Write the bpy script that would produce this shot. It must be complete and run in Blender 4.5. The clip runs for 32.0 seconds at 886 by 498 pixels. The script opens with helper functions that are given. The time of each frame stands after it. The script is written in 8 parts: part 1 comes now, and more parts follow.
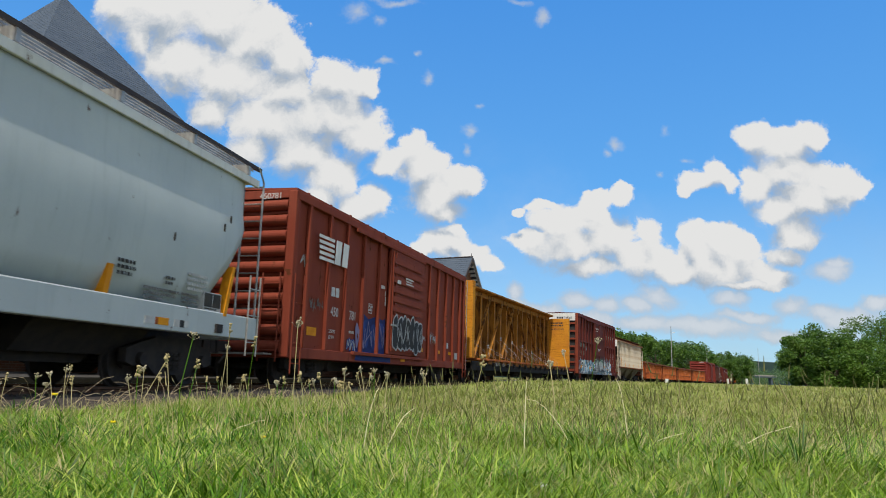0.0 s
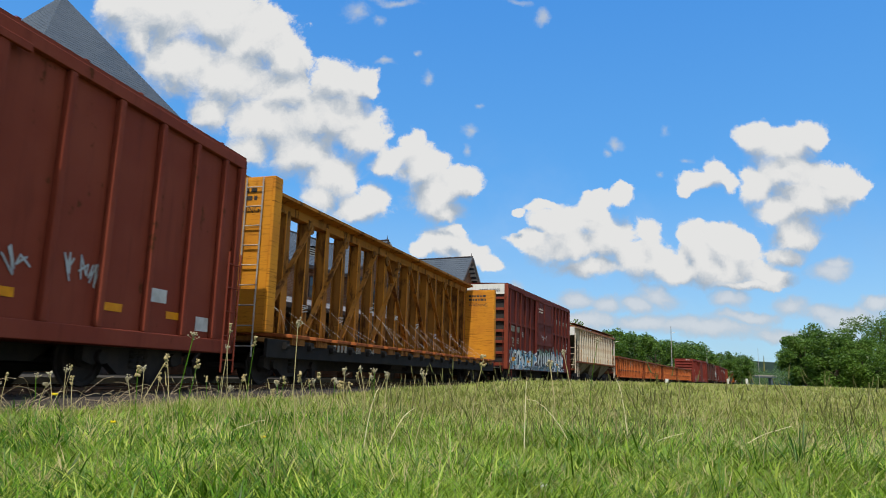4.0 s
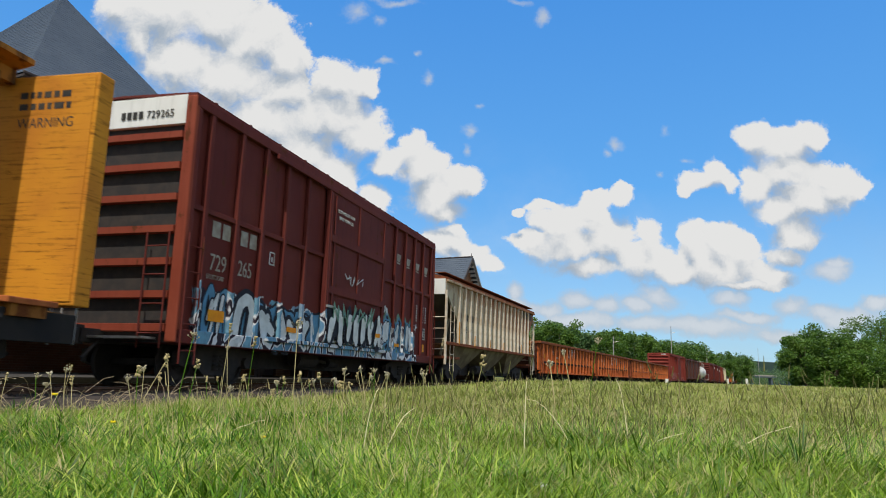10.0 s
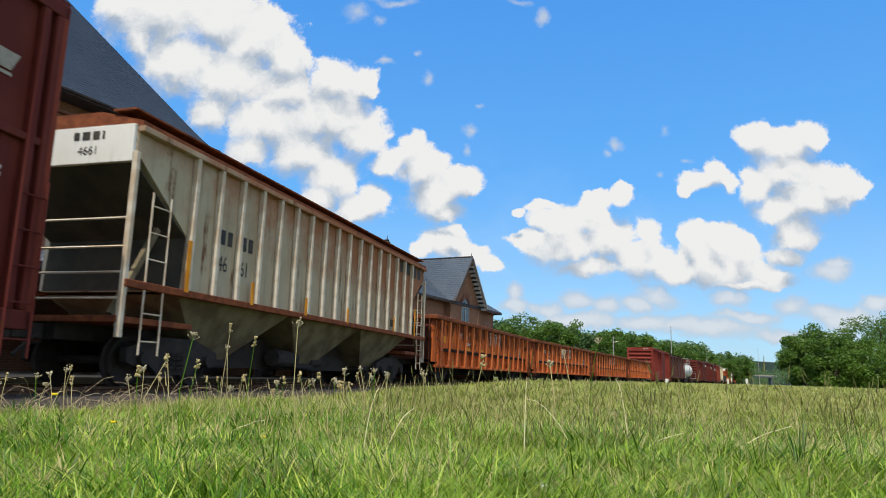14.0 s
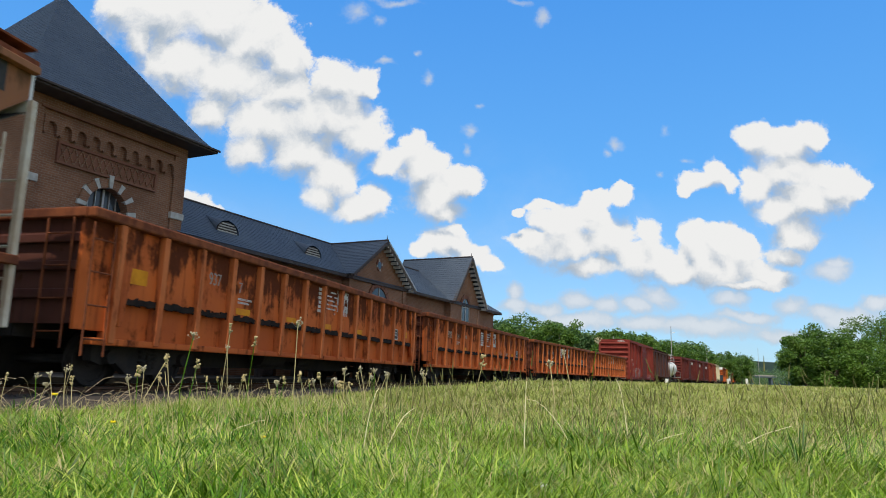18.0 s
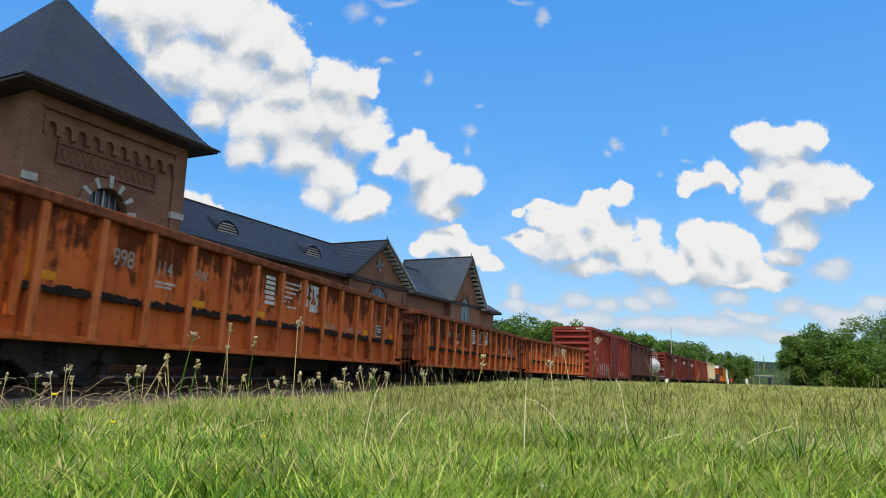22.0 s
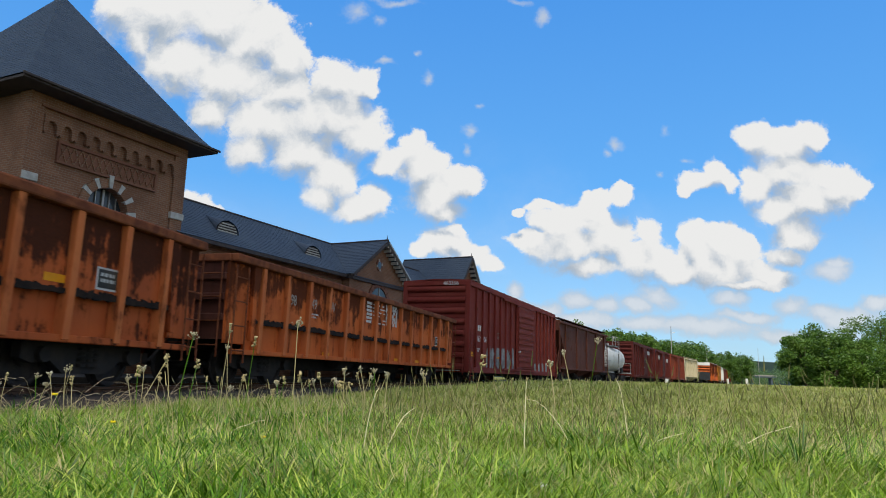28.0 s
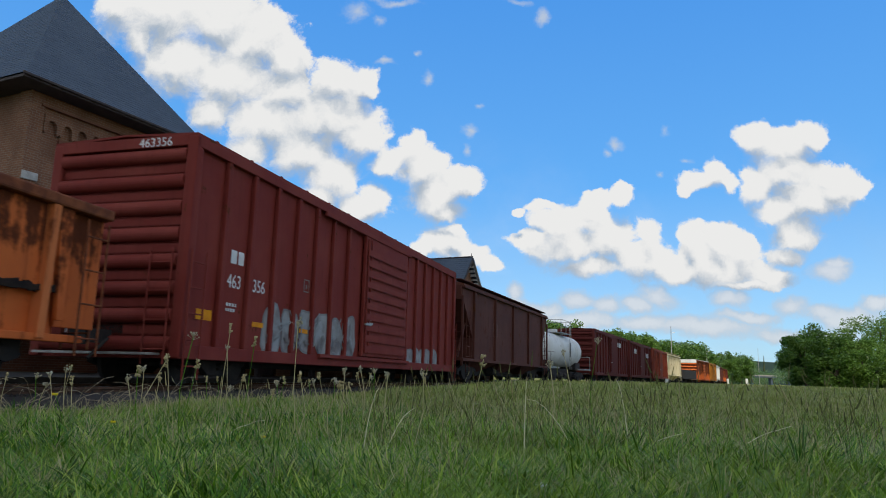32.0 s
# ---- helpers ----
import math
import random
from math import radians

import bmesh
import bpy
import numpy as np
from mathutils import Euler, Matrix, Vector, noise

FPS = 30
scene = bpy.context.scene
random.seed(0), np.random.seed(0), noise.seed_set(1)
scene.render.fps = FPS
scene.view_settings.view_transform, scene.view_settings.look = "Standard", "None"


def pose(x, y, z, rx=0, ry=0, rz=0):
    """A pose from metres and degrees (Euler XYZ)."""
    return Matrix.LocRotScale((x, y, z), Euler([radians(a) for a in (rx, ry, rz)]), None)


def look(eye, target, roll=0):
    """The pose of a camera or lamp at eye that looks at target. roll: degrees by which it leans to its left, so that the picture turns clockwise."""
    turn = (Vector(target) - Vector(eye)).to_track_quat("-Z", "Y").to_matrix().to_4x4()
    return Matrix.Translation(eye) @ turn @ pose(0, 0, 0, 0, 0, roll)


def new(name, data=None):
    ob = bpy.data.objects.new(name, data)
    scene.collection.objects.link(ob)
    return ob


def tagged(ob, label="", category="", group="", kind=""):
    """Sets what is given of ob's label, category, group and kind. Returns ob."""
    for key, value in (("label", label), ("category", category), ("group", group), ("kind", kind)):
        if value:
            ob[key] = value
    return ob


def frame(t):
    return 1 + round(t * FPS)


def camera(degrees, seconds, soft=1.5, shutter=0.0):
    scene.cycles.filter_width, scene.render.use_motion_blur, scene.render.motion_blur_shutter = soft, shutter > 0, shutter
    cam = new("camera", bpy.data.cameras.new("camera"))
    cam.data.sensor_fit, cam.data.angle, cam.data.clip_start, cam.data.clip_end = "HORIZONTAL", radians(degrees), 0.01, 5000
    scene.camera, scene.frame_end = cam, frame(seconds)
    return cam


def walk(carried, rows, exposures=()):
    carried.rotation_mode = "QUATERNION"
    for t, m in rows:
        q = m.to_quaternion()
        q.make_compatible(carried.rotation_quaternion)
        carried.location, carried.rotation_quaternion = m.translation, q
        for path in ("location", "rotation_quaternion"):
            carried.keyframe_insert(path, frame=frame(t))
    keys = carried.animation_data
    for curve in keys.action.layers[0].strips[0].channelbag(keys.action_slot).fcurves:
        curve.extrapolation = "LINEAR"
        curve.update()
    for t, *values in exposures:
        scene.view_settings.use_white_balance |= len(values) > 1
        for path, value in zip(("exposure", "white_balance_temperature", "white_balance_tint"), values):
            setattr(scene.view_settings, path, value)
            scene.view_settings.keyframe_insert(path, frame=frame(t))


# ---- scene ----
# ================= camera =================
EYE = Vector((0.0, 0.0, 0.36))
TILT, LEAN = radians(10.232), 1.586
cam = camera(64.6, 32.0, soft=1.0, shutter=0.3)
AIM = EYE + Vector((0.0, math.cos(TILT), math.sin(TILT)))
walk(cam, [(0.0, look(EYE, AIM, LEAN)), (32.0, look(EYE, AIM, LEAN))], ((0.0, -0.13), (10.0, -0.13), (13.5, 0.02), (25.0, 0.02), (29.0, -0.03), (32.0, -0.03)))

# ================= plan numbers =================
NEAR = 7.0            # from the eye to the near flank of the train
HALF = 1.6            # half a car's width
RAIL_Z = 0.04         # top of rail
HEAD0 = radians(12.029)
BENDS = [(0.0, 50.2, 0.004296), (105.0, 135.0, 1 / 450), (150.0, 180.0, -1 / 450)]   # from, to, curvature to the right
DEPOT_HEAD = radians(26.037)
DEPOT = Matrix.Rotation(math.pi / 2 - DEPOT_HEAD, 4, "Z")   # X along the depot, Y away from the track

# the train's run: how far it has gone at each half second
RUN = [0, 2.09, 4.08, 6.13, 8.29, 10.83, 12.82, 14.85, 16.93, 19.03, 21.15, 23.30, 25.43, 27.60, 29.81, 32.13,
       34.32, 36.42, 38.46, 40.60, 42.78, 44.97, 47.13, 49.44, 51.65, 53.76, 55.97, 58.25, 60.52, 62.81, 64.95, 67.02,
       69.08, 71.15, 73.27, 75.46, 77.72, 79.96, 82.25, 84.57, 86.82, 88.87, 91.08, 93.37, 95.91, 98.36, 100.74, 103.08,
       105.34, 107.58, 109.97, 112.41, 114.75, 117.04, 119.31, 121.58, 123.86, 126.23, 128.66, 131.10, 133.52, 135.92, 138.33, 140.73,
       143.11]

_S0, _STEP, _LINE = -40.0, 0.5, []


def _lay_line():
    """Points of the near flank line, half a metre apart, with their headings."""
    n0 = Vector((-math.cos(HEAD0), math.sin(HEAD0)))
    d0 = Vector((math.sin(HEAD0), math.cos(HEAD0)))
    p, h, s = n0 * NEAR + d0 * _S0, HEAD0, _S0
    while s < 620:
        _LINE.append((p.x, p.y, h))
        m = s + _STEP / 2
        k = sum(c for a, b, c in BENDS if a <= m < b)
        h2 = h + k * _STEP
        p = p + Vector((math.sin((h + h2) / 2), math.cos((h + h2) / 2))) * _STEP
        h, s = h2, s + _STEP


_lay_line()


def line_at(s, off=0.0):
    """The place at s metres along the line, off metres away from the camera's side, and the heading there."""
    f = (s - _S0) / _STEP
    i = max(0, min(len(_LINE) - 2, int(math.floor(f))))
    t = f - i
    a, b = _LINE[i], _LINE[i + 1]
    h = a[2] + (b[2] - a[2]) * t
    return a[0] + (b[0] - a[0]) * t - math.cos(h) * off, a[1] + (b[1] - a[1]) * t + math.sin(h) * off, h


def car_pose(mid, base, z=RAIL_Z):
    """A car's pose with its bogies on the line, base metres apart."""
    a, b = line_at(mid - base / 2, HALF), line_at(mid + base / 2, HALF)
    turn = math.atan2(b[1] - a[1], b[0] - a[0])
    return Matrix.Translation(((a[0] + b[0]) / 2, (a[1] + b[1]) / 2, z)) @ Matrix.Rotation(turn, 4, "Z")


# ================= sky, sun, exposure =================
SUN_DIR = Vector((-0.2, -0.98, 0.0)).normalized() * math.cos(radians(62)) + Vector((0, 0, math.sin(radians(62))))
sun = new("sun", bpy.data.lights.new("sun", "SUN"))
sun.data.energy, sun.data.angle, sun.data.color = 5.0, radians(0.55), (1.0, 0.93, 0.80)
sun.matrix_world = look(SUN_DIR * 200, (0, 0, 0))
scene.view_settings.exposure = 0.0


class Nodes:
    """Short hand for building a node tree."""

    def __init__(self, tree, keep=False):
        self.tree = tree
        if not keep:
            tree.nodes.clear()

    def add(self, kind, ins=None, **settings):
        n = self.tree.nodes.new(kind)
        for k, v in settings.items():
            if k == "operation":
                n.operation = v
            elif k == "blend_type":
                n.blend_type = v
            elif k == "data_type":
                n.data_type = v
            elif k == "sky_type":
                n.sky_type = v
            elif k == "noise_dimensions":
                n.noise_dimensions = v
            elif k == "interpolation_type":
                n.interpolation_type = v
            elif k == "feature":
                n.feature = v
            elif k == "distance":
                n.distance = v
        for k, v in (ins or {}).items():
            if isinstance(v, bpy.types.NodeSocket):
                self.tree.links.new(v, n.inputs[k])
            else:
                n.inputs[k].default_value = v
        return n

    def math(self, op, a, b=0.0, c=0.0, clamp=False):
        n = self.add("ShaderNodeMath", {0: a, 1: b, 2: c}, operation=op)
        n.use_clamp = clamp
        return n.outputs[0]

    def mix(self, fac, a, b, blend="MIX"):
        n = self.tree.nodes.new("ShaderNodeMix")
        n.data_type, n.blend_type = "RGBA", blend
        for i, v in ((0, fac), (6, a), (7, b)):
            if isinstance(v, bpy.types.NodeSocket):
                self.tree.links.new(v, n.inputs[i])
            else:
                n.inputs[i].default_value = v
        return n.outputs[2]

    def noise(self, vec, scale, detail=4.0, rough=0.55, color=False):
        n = self.add("ShaderNodeTexNoise", {"Vector": vec, "Scale": scale, "Detail": detail, "Roughness": rough})
        return n.outputs["Color" if color else "Fac"]

    def ramp(self, fac, lo, hi, a=0.0, b=1.0):
        n = self.add("ShaderNodeMapRange", {"Value": fac, "From Min": lo, "From Max": hi, "To Min": a, "To Max": b}, interpolation_type="SMOOTHSTEP")
        return n.outputs[0]

    def vmath(self, op, a, b=(0, 0, 0)):
        n = self.add("ShaderNodeVectorMath", {0: a, 1: b}, operation=op)
        return n


# clouds: (across, up, half width, half height) as tangents from straight ahead
CLOUD_A = [(-0.432, 0.541, 0.091, 0.066), (-0.353, 0.534, 0.069, 0.058), (-0.297, 0.494, 0.062, 0.057), (-0.248, 0.463, 0.036, 0.038), (-0.406, 0.458, 0.069, 0.050), (-0.327, 0.433, 0.081, 0.054),
           (-0.249, 0.413, 0.051, 0.041), (-0.164, 0.427, 0.044, 0.042), (-0.126, 0.430, 0.022, 0.024), (-0.174, 0.379, 0.064, 0.045), (-0.267, 0.367, 0.072, 0.043), (-0.293, 0.325, 0.032, 0.030)]
CLOUD_B = [(-0.217, 0.325, 0.059, 0.039), (-0.130, 0.349, 0.042, 0.031), (-0.165, 0.287, 0.043, 0.036), (-0.125, 0.241, 0.041, 0.020), (-0.101, 0.259, 0.021, 0.019), (-0.180, 0.256, 0.025, 0.021),
           (-0.050, 0.332, 0.029, 0.026), (-0.033, 0.301, 0.040, 0.030), (-0.015, 0.261, 0.040, 0.031), (0.023, 0.277, 0.027, 0.024), (0.003, 0.237, 0.030, 0.014), (-0.082, 0.311, 0.027, 0.021),
           (-0.507, 0.553, 0.039, 0.038), (-0.470, 0.493, 0.026, 0.042), (-0.352, 0.378, 0.034, 0.029)]
CLOUD_C = [(-0.365, 0.240, 0.035, 0.019), (-0.331, 0.229, 0.020, 0.009), (0.001, 0.191, 0.034, 0.027), (-0.032, 0.175, 0.021, 0.012), (0.042, 0.174, 0.026, 0.015), (0.069, 0.163, 0.021, 0.012),
           (0.017, 0.209, 0.018, 0.013)]
CLOUD_D = [(0.169, 0.224, 0.041, 0.029), (0.128, 0.203, 0.035, 0.015), (0.214, 0.234, 0.030, 0.031), (0.185, 0.191, 0.070, 0.028), (0.243, 0.201, 0.040, 0.035), (0.295, 0.213, 0.018, 0.022),
           (0.288, 0.177, 0.052, 0.030), (0.340, 0.164, 0.041, 0.025), (0.363, 0.210, 0.020, 0.022), (0.404, 0.205, 0.033, 0.024)]
CLOUD_E = [(0.436, 0.194, 0.026, 0.025), (0.410, 0.166, 0.065, 0.028), (0.479, 0.152, 0.029, 0.013), (0.374, 0.179, 0.038, 0.032), (0.219, 0.264, 0.022, 0.019), (0.263, 0.268, 0.018, 0.017),
           (0.144, 0.249, 0.022, 0.009), (0.115, 0.242, 0.010, 0.006), (0.218, 0.158, 0.057, 0.013), (0.437, 0.142, 0.049, 0.008)]
CLOUD_F = [(0.467, 0.368, 0.029, 0.027), (0.544, 0.371, 0.023, 0.023), (0.503, 0.350, 0.047, 0.032), (0.509, 0.311, 0.054, 0.031), (0.457, 0.288, 0.027, 0.031), (0.575, 0.303, 0.037, 0.024),
           (0.608, 0.288, 0.025, 0.017), (0.531, 0.272, 0.052, 0.033), (0.493, 0.250, 0.035, 0.029), (0.511, 0.217, 0.036, 0.027), (0.578, 0.278, 0.040, 0.021)]
CLOUD_G = [(0.378, 0.292, 0.035, 0.017), (0.402, 0.305, 0.020, 0.019), (0.416, 0.291, 0.015, 0.016), (0.353, 0.280, 0.013, 0.011), (0.501, 0.185, 0.030, 0.012)]
SCRAPS = [(-0.146, 0.545, 0.026, 0.021), (-0.113, 0.532, 0.019, 0.011), (-0.084, 0.567, 0.054, 0.009), (-0.035, 0.446, 0.009, 0.018), (-0.048, 0.483, 0.007, 0.006), (0.035, 0.365, 0.014, 0.013),
          (0.030, 0.329, 0.010, 0.014), (0.141, 0.547, 0.017, 0.017), (-0.096, 0.466, 0.019, 0.006), (0.100, 0.572, 0.026, 0.008), (0.326, 0.371, 0.011, 0.012), (0.258, 0.345, 0.017, 0.012),
          (0.243, 0.332, 0.010, 0.009), (0.316, 0.303, 0.008, 0.008), (0.358, 0.324, 0.015, 0.006), (0.413, 0.229, 0.007, 0.005), (0.050, 0.399, 0.009, 0.005)]
LOW_A = [(0.563, 0.162, 0.028, 0.013), (0.570, 0.172, 0.015, 0.010), (0.100, 0.122, 0.013, 0.015), (0.100, 0.098, 0.023, 0.011), (0.153, 0.097, 0.031, 0.011), (0.193, 0.109, 0.018, 0.013),
         (0.237, 0.106, 0.028, 0.013), (0.311, 0.118, 0.028, 0.018), (0.278, 0.103, 0.023, 0.012), (0.412, 0.119, 0.024, 0.015)]
LOW_B = [(0.501, 0.111, 0.026, 0.014), (0.545, 0.106, 0.028, 0.011), (0.370, 0.079, 0.089, 0.014), (0.185, 0.080, 0.072, 0.013), (0.435, 0.095, 0.049, 0.008), (0.581, 0.099, 0.049, 0.018),
         (0.522, 0.072, 0.089, 0.010), (0.289, 0.079, 0.048, 0.011), (0.631, 0.117, 0.032, 0.011)]


def make_world():
    world = bpy.data.worlds.new("sky")
    world.use_nodes = True
    scene.world = world
    n = Nodes(world.node_tree)
    sky = n.add("ShaderNodeTexSky", sky_type="NISHITA")
    sky.sun_disc, sky.sun_elevation, sky.sun_rotation = False, radians(62), math.atan2(SUN_DIR.x, SUN_DIR.y)
    sky.altitude, sky.air_density, sky.dust_density, sky.ozone_density = 150, 1.0, 0.6, 2.0
    way = n.add("ShaderNodeTexCoord").outputs["Generated"]
    sep = n.add("ShaderNodeSeparateXYZ", {0: way})
    ahead = n.math("MAXIMUM", sep.outputs[1], 0.05)
    across, up = n.math("DIVIDE", sep.outputs[0], ahead), n.math("DIVIDE", sep.outputs[2], ahead)
    flat = n.add("ShaderNodeCombineXYZ", {0: across, 1: up, 2: 0.0}).outputs[0]
    # clear sky: the physical sky blended with the deep, hazy blue of a humid summer noon
    slope = n.add("ShaderNodeValToRGB", {"Fac": n.math("MAXIMUM", sep.outputs[2], 0.0)})
    e = slope.color_ramp.elements
    e[0].color, e[1].position, e[1].color = (0.55, 0.67, 0.81, 1), 1.0, (0.04, 0.14, 0.38, 1)
    for at, c in ((0.10, (0.36, 0.58, 0.87, 1)), (0.26, (0.135, 0.425, 0.92, 1)), (0.50, (0.080, 0.335, 0.89, 1))):
        e.new(at).color = c
    blue = n.mix(0.25, n.mix(1.0, slope.outputs[0], (9.5, 9.5, 9.5, 1), "MULTIPLY"), n.mix(1.0, sky.outputs[0], (0.75, 1.65, 2.1, 1), "MULTIPLY"))
    swirl = n.vmath("SCALE", n.vmath("SUBTRACT", n.noise(flat, 13.0, 5.0, 0.6, True), (0.5, 0.5, 0.5)).outputs[0])
    swirl.inputs["Scale"].default_value = 0.045

    def heap(at, puffs):
        field = None
        for u, v, w, h in puffs:
            d = n.vmath("LENGTH", n.vmath("MULTIPLY", n.vmath("SUBTRACT", at, (u, v, 0)).outputs[0], (1 / w, 1 / h, 0)).outputs[0]).outputs["Value"]
            one = n.math("SUBTRACT", 1.0, d)
            field = one if field is None else n.add("ShaderNodeMath", {0: field, 1: one, 2: 0.25}, operation="SMOOTH_MAX").outputs[0]
        return field

    def billows(at):
        """Rounded lobes at two sizes with ragged wisps between them."""
        big = n.add("ShaderNodeTexVoronoi", {"Vector": at, "Scale": 21.0, "Smoothness": 0.7}, feature="SMOOTH_F1").outputs["Distance"]
        small = n.add("ShaderNodeTexVoronoi", {"Vector": at, "Scale": 52.0, "Smoothness": 0.6}, feature="SMOOTH_F1").outputs["Distance"]
        lobes = n.math("ADD", n.math("MULTIPLY", n.math("SUBTRACT", 0.60, big), 0.55), n.math("MULTIPLY", n.math("SUBTRACT", 0.5, small), 0.24))
        return n.math("ADD", lobes, n.math("MULTIPLY", n.math("SUBTRACT", n.noise(at, 30.0, 10.0, 0.7), 0.5), 1.3))

    puffs = CLOUD_A + CLOUD_B + CLOUD_C + CLOUD_D + CLOUD_E + CLOUD_F + CLOUD_G
    bent = n.vmath("ADD", flat, swirl.outputs[0]).outputs[0]
    lit = n.vmath("ADD", bent, (0.003, 0.016, 0)).outputs[0]
    body, above = heap(bent, puffs), heap(n.vmath("ADD", bent, (0.004, 0.034, 0)).outputs[0], puffs)
    lobe, lobe_lit = billows(bent), billows(lit)
    thick = n.math("ADD", n.math("ADD", body, 0.10), lobe)
    # crisp heaped tops, dissolving bases, and thin scraps
    base_side = n.ramp(n.math("SUBTRACT", above, body), -0.05, 0.40)
    crisp, faint = n.ramp(thick, -0.06, 0.27), n.ramp(thick, -0.22, 0.70)
    cover = n.math("ADD", crisp, n.math("MULTIPLY", base_side, n.math("SUBTRACT", faint, crisp)))
    scrap = n.math("ADD", heap(bent, SCRAPS), n.math("MULTIPLY", lobe, 1.3))
    low = n.math("ADD", heap(bent, LOW_A + LOW_B), lobe)
    thin = n.math("MAXIMUM", n.math("MULTIPLY", n.ramp(scrap, 0.05, 1.3), 0.8), n.math("MULTIPLY", n.ramp(low, -0.50, 0.55), 0.85))
    cover = n.math("MAXIMUM", cover, thin)
    veil = n.math("MULTIPLY", n.ramp(n.noise(flat, 4.0, 7.0, 0.6), 0.42, 0.75), 0.22)
    cover = n.math("MAXIMUM", cover, n.math("MULTIPLY", veil, n.ramp(up, 0.42, 0.10)))
    front = n.ramp(sep.outputs[1], 0.06, 0.3)
    cover = n.math("MULTIPLY", cover, front)
    # undersides and the hollows between lobes turn a soft blue-grey
    under = n.math("ADD", n.math("MULTIPLY", n.math("SUBTRACT", above, body), 0.9), n.math("MULTIPLY", n.math("SUBTRACT", lobe_lit, lobe), 0.7))
    under = n.math("ADD", under, n.math("MULTIPLY", n.math("SUBTRACT", n.noise(bent, 6.0, 5.0), 0.5), 1.3))
    white = n.mix(n.ramp(under, -0.30, 0.62), (1.05, 1.05, 1.04, 1), (0.50, 0.59, 0.70, 1))
    white = n.mix(n.math("MULTIPLY", n.ramp(n.math("SUBTRACT", n.math("MAXIMUM", low, scrap), thick), -0.1, 0.5), 0.9), white, n.mix(n.ramp(low, 0.0, 0.9), (0.66, 0.74, 0.84, 1), (0.92, 0.94, 0.97, 1)))
    cloud = n.mix(1.0, white, (7.7, 7.7, 7.7, 1), "MULTIPLY")
    # unseen fair-weather clouds over the rest of the sky, brightened to fill shade
    rest = n.math("MULTIPLY", n.ramp(n.noise(way, 2.6, 7.0, 0.6), 0.37, 0.57), n.math("SUBTRACT", 1.0, front))
    high = n.math("MULTIPLY", n.ramp(n.noise(way, 3.1, 7.0, 0.6), 0.42, 0.60), n.ramp(sep.outputs[2], 0.60, 0.72))
    round_about = n.math("MAXIMUM", rest, high)
    both = n.mix(round_about, n.mix(cover, blue, cloud), (8.3, 8.8, 9.4, 1))
    back = n.add("ShaderNodeBackground", {"Color": both, "Strength": 0.105})
    out = n.add("ShaderNodeOutputWorld")
    n.tree.links.new(back.outputs[0], out.inputs[0])


make_world()

# ================= materials =================


def principled(name):
    m = bpy.data.materials.new(name)
    m.use_nodes = True
    n = Nodes(m.node_tree)
    b = n.add("ShaderNodeBsdfPrincipled")
    o = n.add("ShaderNodeOutputMaterial")
    n.tree.links.new(b.outputs[0], o.inputs[0])
    return m, n, b


def rgba(c):
    return (c[0], c[1], c[2], 1)


def finish(n, b, color, rough, bump=None, strength=0.3, depth=0.02, metal=0.0, spec=0.5):
    for key, v in (("Base Color", color), ("Roughness", rough), ("Metallic", metal), ("Specular IOR Level", spec)):
        if isinstance(v, bpy.types.NodeSocket):
            n.tree.links.new(v, b.inputs[key])
        else:
            b.inputs[key].default_value = v
    if bump is not None:
        k = n.add("ShaderNodeBump", {"Height": bump, "Strength": strength, "Distance": depth})
        n.tree.links.new(k.outputs[0], b.inputs["Normal"])


def coords(n, stretch=(1, 1, 1)):
    tc = n.add("ShaderNodeTexCoord").outputs["Object"]
    return n.vmath("MULTIPLY", tc, stretch).outputs[0]


